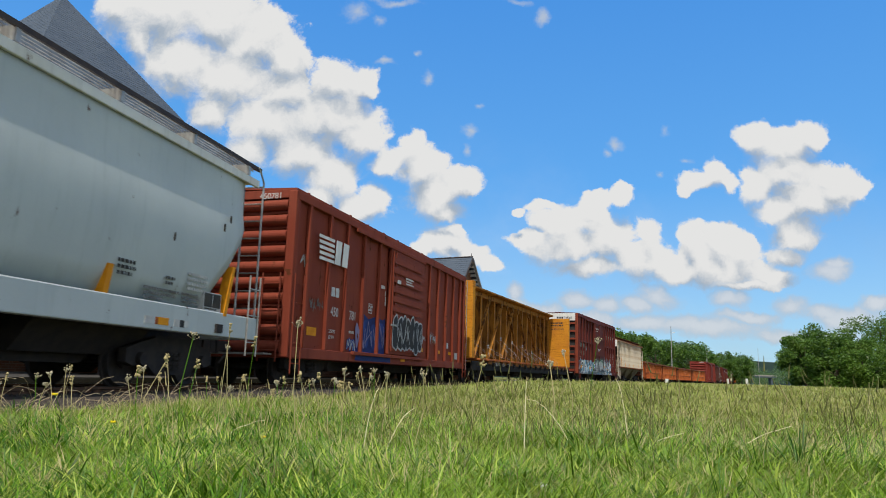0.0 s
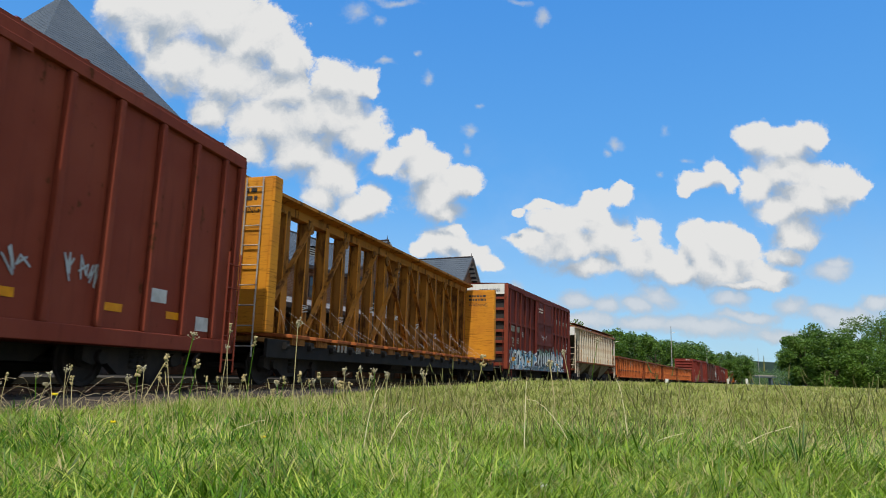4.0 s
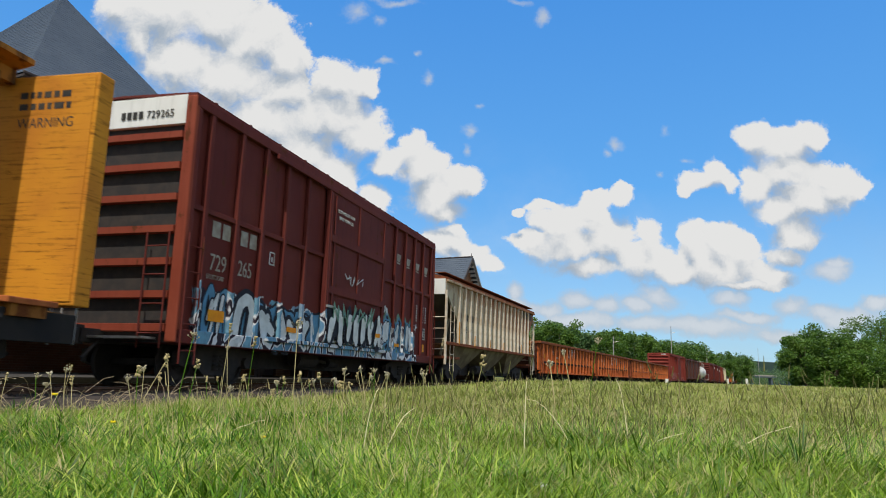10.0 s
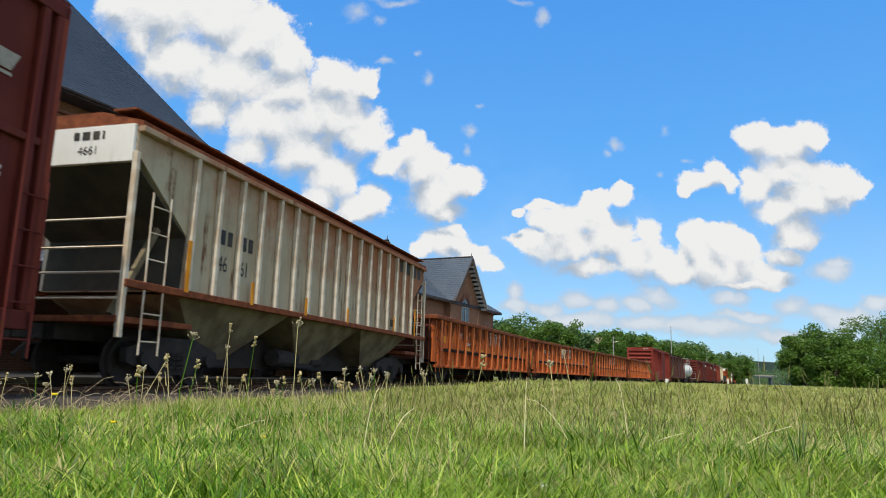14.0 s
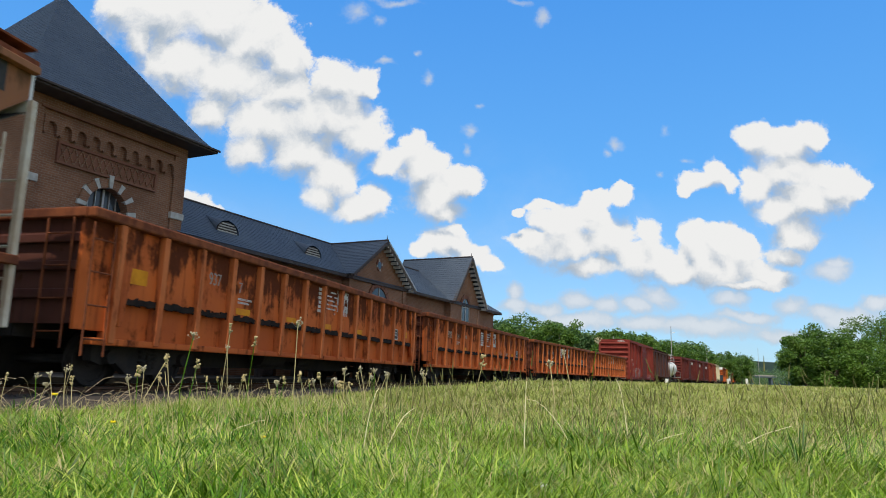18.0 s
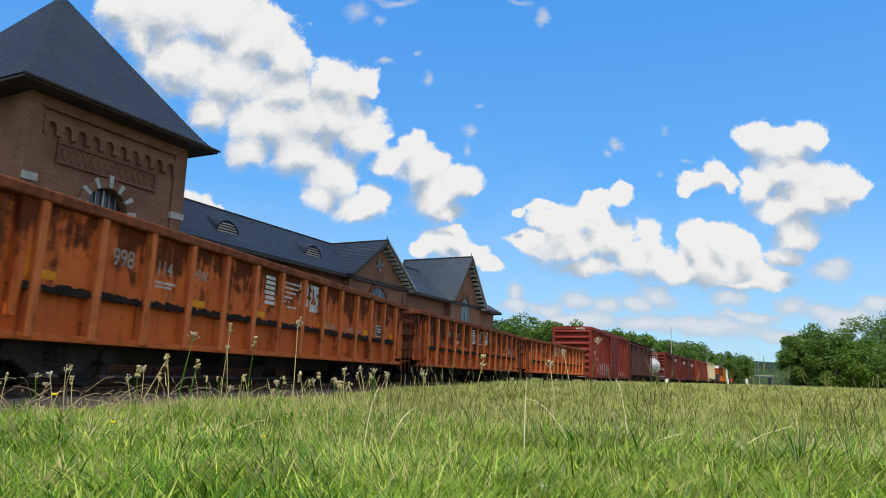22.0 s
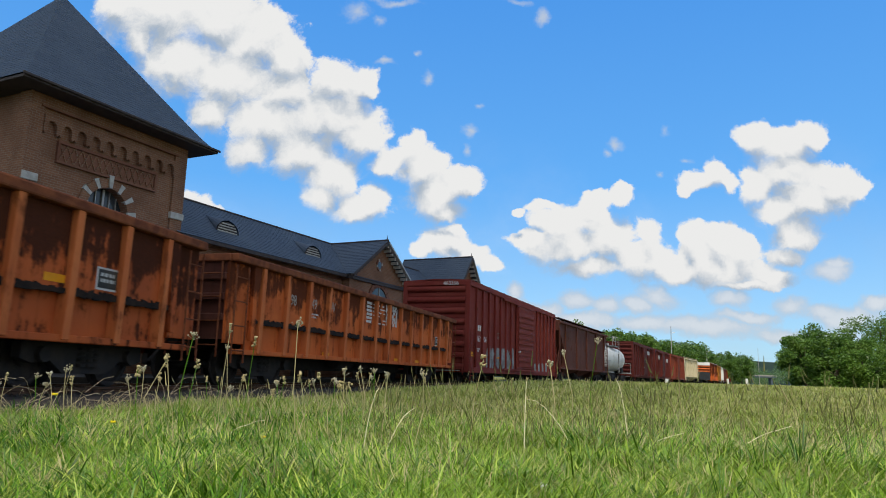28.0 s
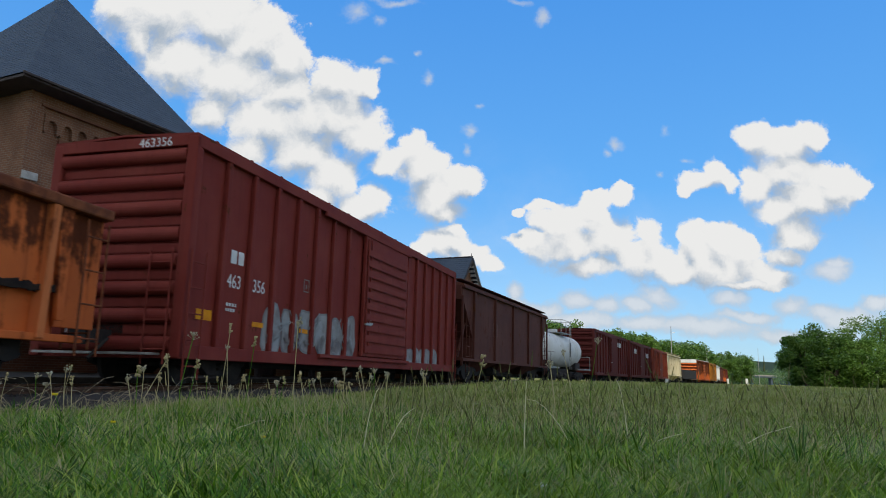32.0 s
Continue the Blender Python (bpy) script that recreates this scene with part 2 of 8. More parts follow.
def paint(name, col, worn, rust=(0.13, 0.045, 0.02), amount=0.25, rough=0.72, dirt=0.35, streak=6.0, spots=2.2, lines=0.5, drip=1.0, high=None, wash=None, soft=0.06):
    """Weathered car paint: faded patches, vertical streaks, rust where it has worn through."""
    m, n, b = principled(name)
    piece = n.add("ShaderNodeCombineXYZ", {0: n.math("MULTIPLY", n.add("ShaderNodeObjectInfo").outputs["Random"], 30.0), 1: 0.0, 2: 0.0}).outputs[0]
    own = coords(n)
    flat = n.vmath("ADD", own, piece).outputs[0]
    tall = n.vmath("MULTIPLY", flat, (streak, streak, lines)).outputs[0]
    place = n.add("ShaderNodeSeparateXYZ", {0: own})
    fade = n.noise(flat, 0.7, 5.0)
    base = n.mix(n.ramp(fade, 0.35, 0.7), rgba(col), rgba(worn))
    run = n.noise(tall, 1.1, 6.0, 0.6)
    base = n.mix(n.math("MULTIPLY", n.ramp(run, 0.5, 0.75), dirt), base, rgba([c * 0.45 for c in worn]))
    if wash:
        # a stain that spreads along the car and up its side
        tone, x0, x1, z0, z1 = wash
        reach = n.math("ADD", n.math("DIVIDE", n.math("SUBTRACT", place.outputs[0], x0), x1 - x0), n.math("DIVIDE", n.math("SUBTRACT", place.outputs[2], z0), z1 - z0))
        reach = n.math("ADD", reach, n.math("MULTIPLY", n.math("SUBTRACT", n.noise(flat, 1.3, 7.0, 0.65), 0.5), 2.2))
        base = n.mix(n.math("MULTIPLY", n.ramp(reach, 0.2, 1.5), 0.92), base, rgba(tone))
    spot = n.noise(n.vmath("MULTIPLY", flat, (1.0, 1.0, 1.0 / drip)).outputs[0], spots, 9.0, 0.68)
    eat = n.math("ADD", spot, n.math("MULTIPLY", n.math("SUBTRACT", run, 0.5), 0.5))
    if high:
        # rust bites in from the upper edge
        eat = n.math("ADD", eat, n.math("SUBTRACT", n.math("MULTIPLY", n.ramp(place.outputs[2], high[0], high[1]), high[2]), high[2] * 0.6))
    hit = n.ramp(eat, 0.68 - 0.3 * amount, 0.68 + soft - 0.3 * amount)
    base = n.mix(hit, base, n.mix(n.noise(flat, 14.0, 4.0), rgba(rust), rgba([c * 0.5 for c in rust])))
    grain = n.noise(flat, 60.0, 3.0)
    base = n.mix(n.math("MULTIPLY", grain, 0.25), base, rgba([c * 0.6 for c in col]))
    finish(n, b, base, n.math("ADD", n.math("MULTIPLY", hit, 0.3), n.math("ADD", n.math("MULTIPLY", fade, 0.15), rough - 0.08)),
           n.math("ADD", n.math("MULTIPLY", fade, 2.0), n.math("MULTIPLY", hit, -0.25)), 0.25, 0.02, spec=0.12)
    return m


def plain(name, col, other=None, rough=0.6, scale=6.0, metal=0.0, bump=0.15, stretch=(1, 1, 1), lo=0.35, hi=0.65):
    """One surface in two tones with a fine grain."""
    m, n, b = principled(name)
    other = other or [c * 0.6 for c in col]
    v = coords(n, stretch)
    a, g = n.noise(v, scale, 6.0), n.noise(v, scale * 9, 3.0)
    base = n.mix(n.ramp(a, lo, hi), rgba(col), rgba(other))
    base = n.mix(n.math("MULTIPLY", g, 0.3), base, rgba([c * 0.55 for c in col]))
    finish(n, b, base, n.math("ADD", n.math("MULTIPLY", a, 0.2), rough - 0.1), n.math("ADD", a, n.math("MULTIPLY", g, 0.4)), bump, 0.02, metal, 0.5 if rough < 0.5 or metal else 0.15)
    return m


def by_piece(name, tones, rough=0.8, grain=20.0, bump=0.3, island=False):
    """Tones chosen piece by piece."""
    m, n, b = principled(name)
    rnd = n.add("ShaderNodeNewGeometry").outputs["Random Per Island"] if island else n.add("ShaderNodeObjectInfo").outputs["Random"]
    r = n.add("ShaderNodeValToRGB", {"Fac": rnd})
    r.color_ramp.elements[0].color, r.color_ramp.elements[1].color = rgba(tones[0]), rgba(tones[-1])
    for i, t in enumerate(tones[1:-1]):
        r.color_ramp.elements.new((i + 1) / (len(tones) - 1)).color = rgba(t)
    v = coords(n)
    g, s = n.noise(v, grain, 5.0), n.noise(v, 0.8, 5.0)
    base = n.mix(n.math("MULTIPLY", g, 0.5), r.outputs[0], rgba([c * 0.6 for c in tones[0]]))
    base = n.mix(n.math("MULTIPLY", n.ramp(s, 0.45, 0.75), 0.4), base, rgba([c * 0.5 for c in tones[0]]))
    finish(n, b, base, rough, g, bump, 0.01, spec=0.2)
    return m


def brickwork(name, tones, mortar=(0.26, 0.21, 0.16)):
    """Brick courses, for walls that stay far off."""
    m, n, b = principled(name)
    v = coords(n)
    sep = n.add("ShaderNodeSeparateXYZ", {0: v})
    run = n.math("ADD", sep.outputs[0], sep.outputs[1])
    w = n.add("ShaderNodeCombineXYZ", {0: run, 1: sep.outputs[2], 2: 0.0}).outputs[0]
    t = n.add("ShaderNodeTexBrick", {"Vector": w, "Color1": rgba(tones[0]), "Color2": rgba(tones[1]), "Mortar": rgba(mortar), "Scale": 1.0,
                                     "Mortar Size": 0.006, "Brick Width": 0.215, "Row Height": 0.073, "Bias": 0.0})
    big = n.noise(v, 0.9, 6.0)
    base = n.mix(n.math("MULTIPLY", n.ramp(big, 0.4, 0.7), 0.5), t.outputs[0], rgba([c * 0.5 for c in tones[1]]))
    base = n.mix(n.math("MULTIPLY", n.noise(v, 9.0, 4.0), 0.4), base, rgba(tones[2]))
    finish(n, b, base, 0.88, n.math("SUBTRACT", 1.0, t.outputs["Fac"]), 0.4, 0.008, spec=0.15)
    return m


RED_A = paint("red_boxcar_paint", (0.200, 0.040, 0.022), (0.235, 0.055, 0.031), amount=0.16, dirt=0.45)
RED_E = paint("brick_red_paint", (0.18, 0.028, 0.021), (0.22, 0.045, 0.033), amount=0.08, dirt=0.35)
MAROON = paint("maroon_paint", (0.105, 0.020, 0.016), (0.13, 0.030, 0.023), amount=0.10, dirt=0.45)
DARK_BROWN = paint("dark_brown_paint", (0.085, 0.028, 0.020), (0.12, 0.045, 0.032), amount=0.25, dirt=0.5)
GREY = paint("pale_grey_paint", (0.46, 0.50, 0.50), (0.52, 0.56, 0.55), amount=0.0, dirt=0.18, rough=0.42)
BEIGE = paint("beige_paint", (0.43, 0.38, 0.28), (0.35, 0.29, 0.20), rust=(0.17, 0.066, 0.028), amount=0.34, dirt=0.6, spots=1.4, drip=2.0, soft=0.12, wash=((0.27, 0.082, 0.024), -6.0, 3.5, 2.7, 4.2))
ORANGE = paint("oxide_orange_paint", (0.60, 0.140, 0.032), (0.44, 0.095, 0.026), rust=(0.085, 0.025, 0.013), amount=0.96, dirt=0.75, spots=2.2, drip=1.2, high=(1.15, 2.6, 0.26), soft=0.17)
ORANGE_RIB = paint("faded_orange_paint", (0.60, 0.175, 0.055), (0.46, 0.115, 0.036), rust=(0.16, 0.045, 0.02), amount=0.55, dirt=0.6, spots=3.0, drip=2.0, soft=0.2)
TAR = plain("blackened_residue", (0.016, 0.012, 0.011), (0.034, 0.022, 0.017), 0.95, 6.0)
ORANGE_DARK = paint("blackened_orange_paint", (0.50, 0.110, 0.028), (0.34, 0.075, 0.024), rust=(0.038, 0.016, 0.011), amount=1.10, dirt=0.8, spots=2.0, drip=1.2, high=(1.1, 2.6, 0.26), soft=0.14)
YELLOW = paint("golden_yellow_paint", (0.38, 0.158, 0.022), (0.25, 0.104, 0.020), rust=(0.095, 0.042, 0.018), amount=0.6, dirt=0.7, soft=0.15, drip=2.0)
YELLOW_DULL = paint("dull_gold_paint", (0.28, 0.120, 0.021), (0.19, 0.082, 0.018), rust=(0.075, 0.034, 0.016), amount=0.62, dirt=0.8, soft=0.18, drip=2.5)
YELLOW_WORN = paint("scraped_yellow_paint", (0.60, 0.255, 0.022), (0.46, 0.17, 0.022), rust=(0.20, 0.075, 0.016), amount=0.45, dirt=0.9, streak=1.4, lines=22.0, spots=7.0, drip=0.4, soft=0.25)
WHITE = paint("white_paint", (0.70, 0.70, 0.68), (0.60, 0.59, 0.55), amount=0.06, dirt=0.35)
CREAM = paint("cream_paint", (0.58, 0.52, 0.36), (0.50, 0.42, 0.27), amount=0.18, dirt=0.4)
BLACK = plain("black_running_gear", (0.034, 0.032, 0.032), (0.052, 0.044, 0.040), 0.9, 5.0)
STEEL = plain("worn_rail_steel", (0.42, 0.40, 0.38), (0.26, 0.22, 0.20), 0.35, 3.0, metal=0.9)
RAIL_RUST = plain("rail_rust", (0.12, 0.065, 0.04), (0.075, 0.045, 0.03), 0.85, 8.0)
GALV = plain("galvanised_steel", (0.42, 0.41, 0.39), (0.30, 0.28, 0.26), 0.5, 5.0, metal=0.5)
MARK = plain("white_marking", (0.62, 0.62, 0.60), (0.42, 0.40, 0.38), 0.6, 3.0)
RISER = paint("rusty_gold_paint", (0.30, 0.125, 0.020), (0.19, 0.070, 0.016), rust=(0.14, 0.042, 0.016), amount=0.7, dirt=0.7, soft=0.15)
PAD = plain("rust_orange_pad", (0.38, 0.115, 0.035), (0.25, 0.070, 0.025), 0.85, 5.0)
SILL = plain("black_sill_paint", (0.016, 0.015, 0.015), (0.026, 0.023, 0.021), 0.85, 3.0)
FADED_MARK = plain("faded_marking", (0.36, 0.34, 0.29), (0.24, 0.20, 0.17), 0.7, 5.0)
SLOPE_SHADE = plain("shaded_slope", (0.075, 0.072, 0.058), (0.045, 0.048, 0.044), 0.85, 1.5)
BRIGHT_MARK = plain("clean_white_marking", (0.72, 0.72, 0.71), (0.60, 0.60, 0.59), 0.6, 3.0)
DUSTY_MARK = plain("dusty_marking", (0.20, 0.19, 0.18), (0.10, 0.09, 0.08), 0.7, 3.0)
DARK_MARK = plain("dark_marking", (0.03, 0.03, 0.03), (0.07, 0.06, 0.05), 0.6, 3.0)
FLAG = plain("yellow_reflector", (0.76, 0.31, 0.010), (0.62, 0.22, 0.01), 0.6, 4.0)
RUST_EDGE = plain("rusted_top_chord", (0.23, 0.070, 0.028), (0.12, 0.038, 0.02), 0.85, 5.0)
BRICK = brickwork("depot_brick", ((0.255, 0.120, 0.066), (0.190, 0.088, 0.050), (0.14, 0.068, 0.042)))
STONE = plain("pale_stone", (0.46, 0.45, 0.42), (0.34, 0.33, 0.30), 0.8, 5.0)
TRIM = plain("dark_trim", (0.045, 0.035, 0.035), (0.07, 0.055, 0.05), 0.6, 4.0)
BALLAST = by_piece("ballast_stone", ((0.036, 0.029, 0.025), (0.062, 0.050, 0.043), (0.105, 0.088, 0.076)), 0.9, 30.0, 0.3, True)
TIE = by_piece("creosoted_timber", ((0.055, 0.042, 0.032), (0.085, 0.066, 0.05), (0.11, 0.09, 0.07)), 0.9, 15.0)
CONCRETE = plain("concrete", (0.34, 0.32, 0.29), (0.26, 0.24, 0.22), 0.85, 3.0)


def glass_mat():
    m, n, b = principled("window_glass")
    finish(n, b, (0.03, 0.035, 0.04, 1), n.math("ADD", n.math("MULTIPLY", n.noise(coords(n), 2.0), 0.08), 0.05))
    return m


GLASS = glass_mat()


def ground_mat():
    m, n, b = principled("meadow_soil")
    v = coords(n)
    a, c, d = n.noise(v, 0.22, 6.0), n.noise(v, 2.5, 6.0), n.noise(v, 30.0, 4.0)
    base = n.mix(n.ramp(a, 0.35, 0.65), (0.090, 0.125, 0.018, 1), (0.195, 0.172, 0.052, 1))
    base = n.mix(n.ramp(c, 0.4, 0.7), base, (0.064, 0.096, 0.018, 1))
    base = n.mix(n.math("MULTIPLY", d, 0.55), base, (0.17, 0.145, 0.065, 1))
    finish(n, b, base, 0.95, n.math("ADD", c, d), 0.6, 0.05, spec=0.1)
    return m


SOIL = ground_mat()


def blade_mat(name, tones, patch, low=0.42, high=0.62, far=None):
    """Grass: a tone for each blade, drifting over the meadow in patches; light passes through."""
    m = bpy.data.materials.new(name)
    m.use_nodes = True
    n = Nodes(m.node_tree)
    rnd = n.add("ShaderNodeNewGeometry").outputs["Random Per Island"]
    r = n.add("ShaderNodeValToRGB", {"Fac": rnd})
    r.color_ramp.elements[0].color, r.color_ramp.elements[1].color = rgba(tones[0]), rgba(tones[-1])
    for i, t in enumerate(tones[1:-1]):
        r.color_ramp.elements.new((i + 1) / (len(tones) - 1)).color = rgba(t)
    v = coords(n)
    base = n.mix(n.math("MULTIPLY", n.ramp(n.noise(v, 0.45, 5.0), low, high), 0.75), r.outputs[0], rgba(patch))
    if far:
        # the taller grass of the open field has gone to seed and dried
        y = n.add("ShaderNodeSeparateXYZ", {0: v}).outputs[1]
        dry = n.ramp(n.math("ADD", y, n.math("MULTIPLY", n.math("SUBTRACT", n.noise(v, 0.9, 4.0), 0.5), 7.0)), 3.6, 9.5)
        base = n.mix(n.math("MULTIPLY", dry, n.math("ADD", n.math("MULTIPLY", rnd, 0.35), 0.50)), base, rgba(far))
    d = n.add("ShaderNodeBsdfPrincipled", {"Base Color": base, "Roughness": 0.45, "Specular IOR Level": 0.28})
    t = n.add("ShaderNodeBsdfTranslucent", {"Color": base})
    mx = n.add("ShaderNodeMixShader", {0: 0.35, 1: d.outputs[0], 2: t.outputs[0]})
    o = n.add("ShaderNodeOutputMaterial", {0: mx.outputs[0]})
    return m


GRASS = blade_mat("grass_blades", ((0.012, 0.048, 0.003), (0.058, 0.175, 0.006), (0.175, 0.345, 0.015), (0.55, 0.60, 0.12)), (0.20, 0.29, 0.028), far=(0.29, 0.315, 0.070))
FIELD = blade_mat("field_blades", ((0.085, 0.160, 0.020), (0.16, 0.25, 0.036), (0.26, 0.33, 0.065), (0.46, 0.45, 0.15)), (0.22, 0.28, 0.050), far=(0.32, 0.335, 0.085))
STRAW = blade_mat("dry_stalks", ((0.40, 0.33, 0.15), (0.55, 0.47, 0.25), (0.34, 0.30, 0.12)), (0.42, 0.37, 0.17))
LEAF = blade_mat("tree_leaves", ((0.038, 0.095, 0.014), (0.070, 0.150, 0.022), (0.120, 0.215, 0.036)), (0.115, 0.195, 0.028))
LEAF_FRESH = blade_mat("bush_leaves", ((0.045, 0.11, 0.011), (0.080, 0.16, 0.018), (0.12, 0.21, 0.03)), (0.12, 0.20, 0.026))
# paler and bluer than the near leaves: distance haze in the colour
LEAF_HAZE = blade_mat("hazy_far_leaves", ((0.050, 0.105, 0.038), (0.075, 0.145, 0.050), (0.105, 0.185, 0.066)), (0.100, 0.165, 0.058))
BARK = plain("bark", (0.10, 0.075, 0.055), (0.06, 0.045, 0.035), 0.9, 6.0, bump=0.5, stretch=(1, 1, 0.3))
PETAL = plain("pale_flower", (0.50, 0.46, 0.34), (0.36, 0.29, 0.17), 0.7, 40.0)
OLIVE = plain("olive_stem", (0.10, 0.115, 0.035), (0.16, 0.15, 0.06), 0.8, 30.0)
WEED = blade_mat("weed_leaves", ((0.020, 0.075, 0.006), (0.045, 0.135, 0.012), (0.085, 0.20, 0.022)), (0.06, 0.16, 0.015))
SEED = plain("brown_seed_head", (0.34, 0.27, 0.13), (0.46, 0.38, 0.20), 0.85, 60.0)
PALE_STEM = plain("bleached_stem", (0.74, 0.68, 0.44), (0.60, 0.52, 0.30), 0.7, 20.0)
TWIG = plain("dry_twig", (0.50, 0.40, 0.27), (0.26, 0.19, 0.12), 0.85, 30.0)
BUTTER = plain("yellow_flower", (0.75, 0.60, 0.02), (0.65, 0.48, 0.02), 0.6, 40.0)

# ================= mesh helpers =================


def part(name, bm, material, parent=None, label="", smooth=False):
    """Links a bmesh as one mesh object under a thing or a part."""
    me = bpy.data.meshes.new(name)
    bm.to_mesh(me)
    bm.free()
    me.materials.append(material)
    if smooth:
        me.shade_smooth()
    ob = new(name, me)
    if parent is not None:
        ob.parent = parent
    if label:
        ob["label"] = label
    return ob


def again(ob, x=0.0, y=0.0, z=0.0, turn=0.0, sx=1.0, sy=1.0):
    """Another object on the same mesh, moved in its parent's space."""
    o = ob.copy()
    scene.collection.objects.link(o)
    o.matrix_basis = Matrix.Translation((x, y, z)) @ Matrix.Rotation(turn, 4, "Z") @ Matrix.Diagonal((sx, sy, 1, 1))
    return o


def thing(name, label, category, m=None, group="", kind=""):
    ob = tagged(new(name), label, category, group, kind)
    if m is not None:
        ob.matrix_basis = m
    return ob


FACES = ((0, 3, 2, 1), (4, 5, 6, 7), (0, 1, 5, 4), (1, 2, 6, 5), (2, 3, 7, 6), (3, 0, 4, 7))


def box(bm, x0, x1, y0, y1, z0, z1, m=None):
    vs = [bm.verts.new(p) for p in ((x0, y0, z0), (x1, y0, z0), (x1, y1, z0), (x0, y1, z0), (x0, y0, z1), (x1, y0, z1), (x1, y1, z1), (x0, y1, z1))]
    if m is not None:
        for v in vs:
            v.co = m @ v.co
    for f in FACES:
        bm.faces.new([vs[i] for i in f])
    return vs


def cube(x0, x1, y0, y1, z0, z1, bevel=0.0):
    bm = bmesh.new()
    box(bm, x0, x1, y0, y1, z0, z1)
    if bevel:
        bmesh.ops.bevel(bm, geom=list(bm.edges), offset=bevel, segments=2, affect="EDGES", profile=0.5)
    return bm


def bar(bm, a, b, r, seg=6, r2=None, cap=True):
    """A round bar from a to b."""
    a, b = Vector(a), Vector(b)
    q = (b - a).to_track_quat("Z", "Y").to_matrix()
    r2 = r if r2 is None else r2
    rings = []
    for p, rr in ((a, r), (b, r2)):
        rings.append([bm.verts.new(p + q @ Vector((rr * math.cos(2 * math.pi * i / seg), rr * math.sin(2 * math.pi * i / seg), 0))) for i in range(seg)])
    for i in range(seg):
        j = (i + 1) % seg
        bm.faces.new((rings[0][i], rings[0][j], rings[1][j], rings[1][i]))
    if cap:
        bm.faces.new(rings[0][::-1])
        bm.faces.new(rings[1])


def beam(bm, a, b, w, h, up=(0, 0, 1)):
    """A rectangular bar from a to b, w wide and h deep."""
    a, b = Vector(a), Vector(b)
    d = (b - a).normalized()
    s = d.cross(Vector(up)).normalized()
    u = s.cross(d)
    c = [(-w / 2, -h / 2), (w / 2, -h / 2), (w / 2, h / 2), (-w / 2, h / 2)]
    vs = [bm.verts.new(p + s * i + u * j) for p in (a, b) for i, j in c]
    for f in ((0, 3, 2, 1), (4, 5, 6, 7), (0, 1, 5, 4), (1, 2, 6, 5), (2, 3, 7, 6), (3, 0, 4, 7)):
        bm.faces.new([vs[i] for i in f])


def prism(bm, pts, axis, lo, hi):
    """Extrudes a polygon. axis 'x': pts are (y, z); 'y': (x, z); 'z': (x, y)."""
    def at(p, t):
        return {"x": (t, p[0], p[1]), "y": (p[0], t, p[1]), "z": (p[0], p[1], t)}[axis]
    a = [bm.verts.new(at(p, lo)) for p in pts]
    b = [bm.verts.new(at(p, hi)) for p in pts]
    n = len(pts)
    for i in range(n):
        bm.faces.new((a[i], a[(i + 1) % n], b[(i + 1) % n], b[i]))
    bm.faces.new(a[::-1])
    bm.faces.new(b)
    bmesh.ops.recalc_face_normals(bm, faces=bm.faces)


def solid(pts, axis, lo, hi, bevel=0.0):
    bm = bmesh.new()
    prism(bm, pts, axis, lo, hi)
    if bevel:
        bmesh.ops.bevel(bm, geom=list(bm.edges), offset=bevel, segments=2, affect="EDGES", profile=0.5)
    return bm


def words(text, size, material, parent, m, name="lettering", label="", squeeze=1.0):
    """Lettering as thin mesh, in the built-in font; m stands it up in the parent's space."""
    cu = bpy.data.curves.new("lettering", "FONT")
    cu.body, cu.size, cu.extrude, cu.align_x = text, size, 0.002, "LEFT"
    tmp = bpy.data.objects.new("lettering", cu)
    me = bpy.data.meshes.new_from_object(tmp)
    bpy.data.objects.remove(tmp)
    me.materials.append(material)
    ob = new(name, me)
    ob.parent = parent
    ob.matrix_basis = m @ Matrix.Diagonal((squeeze, 1, 1, 1))
    if label:
        ob["label"] = label
    return ob


def flank(x, z, y=-1.6):
    """A pose on a car's near flank: text runs along +x and stands up."""
    return Matrix.Translation((x, y, z)) @ Matrix.Rotation(math.pi / 2, 4, "X")


def bars(rows, size, material, parent, x, z, y, name="marking", label="", seed=0):
    """Unreadable small writing: short bars in rows."""
    rnd = random.Random(seed)
    bm = bmesh.new()
    for i, wide in enumerate(rows):
        t = 0.0
        while t < wide:
            w = rnd.uniform(0.6, 1.6) * size
            box(bm, x + t, x + min(t + w, wide), y - 0.003, y, z - i * size * 1.7, z - i * size * 1.7 + size)
            t += w + size * 0.45
    return tagged(part(name, bm, material, parent, label), kind="stuff")

# ================= ground and track =================


def toe(x, y):
    """How far a place lies to the camera's side of the train's flank line."""
    best, at = 1e9, 0
    for i in range(0, len(_LINE), 8):
        d = (_LINE[i][0] - x) ** 2 + (_LINE[i][1] - y) ** 2
        if d < best:
            best, at = d, i
    px, py, h = _LINE[at]
    return (x - px) * math.cos(h) - (y - py) * math.sin(h)


LINE_XY = np.array([(a, b) for a, b, _ in _LINE[::4]])
LINE_H = np.array([h for _, _, h in _LINE[::4]])


def toe_many(x, y):
    out = np.empty(len(x))
    for i in range(0, len(x), 4000):
        xs, ys = x[i:i + 4000], y[i:i + 4000]
        k = np.argmin((LINE_XY[None, :, 0] - xs[:, None]) ** 2 + (LINE_XY[None, :, 1] - ys[:, None]) ** 2, axis=1)
        out[i:i + 4000] = (xs - LINE_XY[k, 0]) * np.cos(LINE_H[k]) - (ys - LINE_XY[k, 1]) * np.sin(LINE_H[k])
    return out


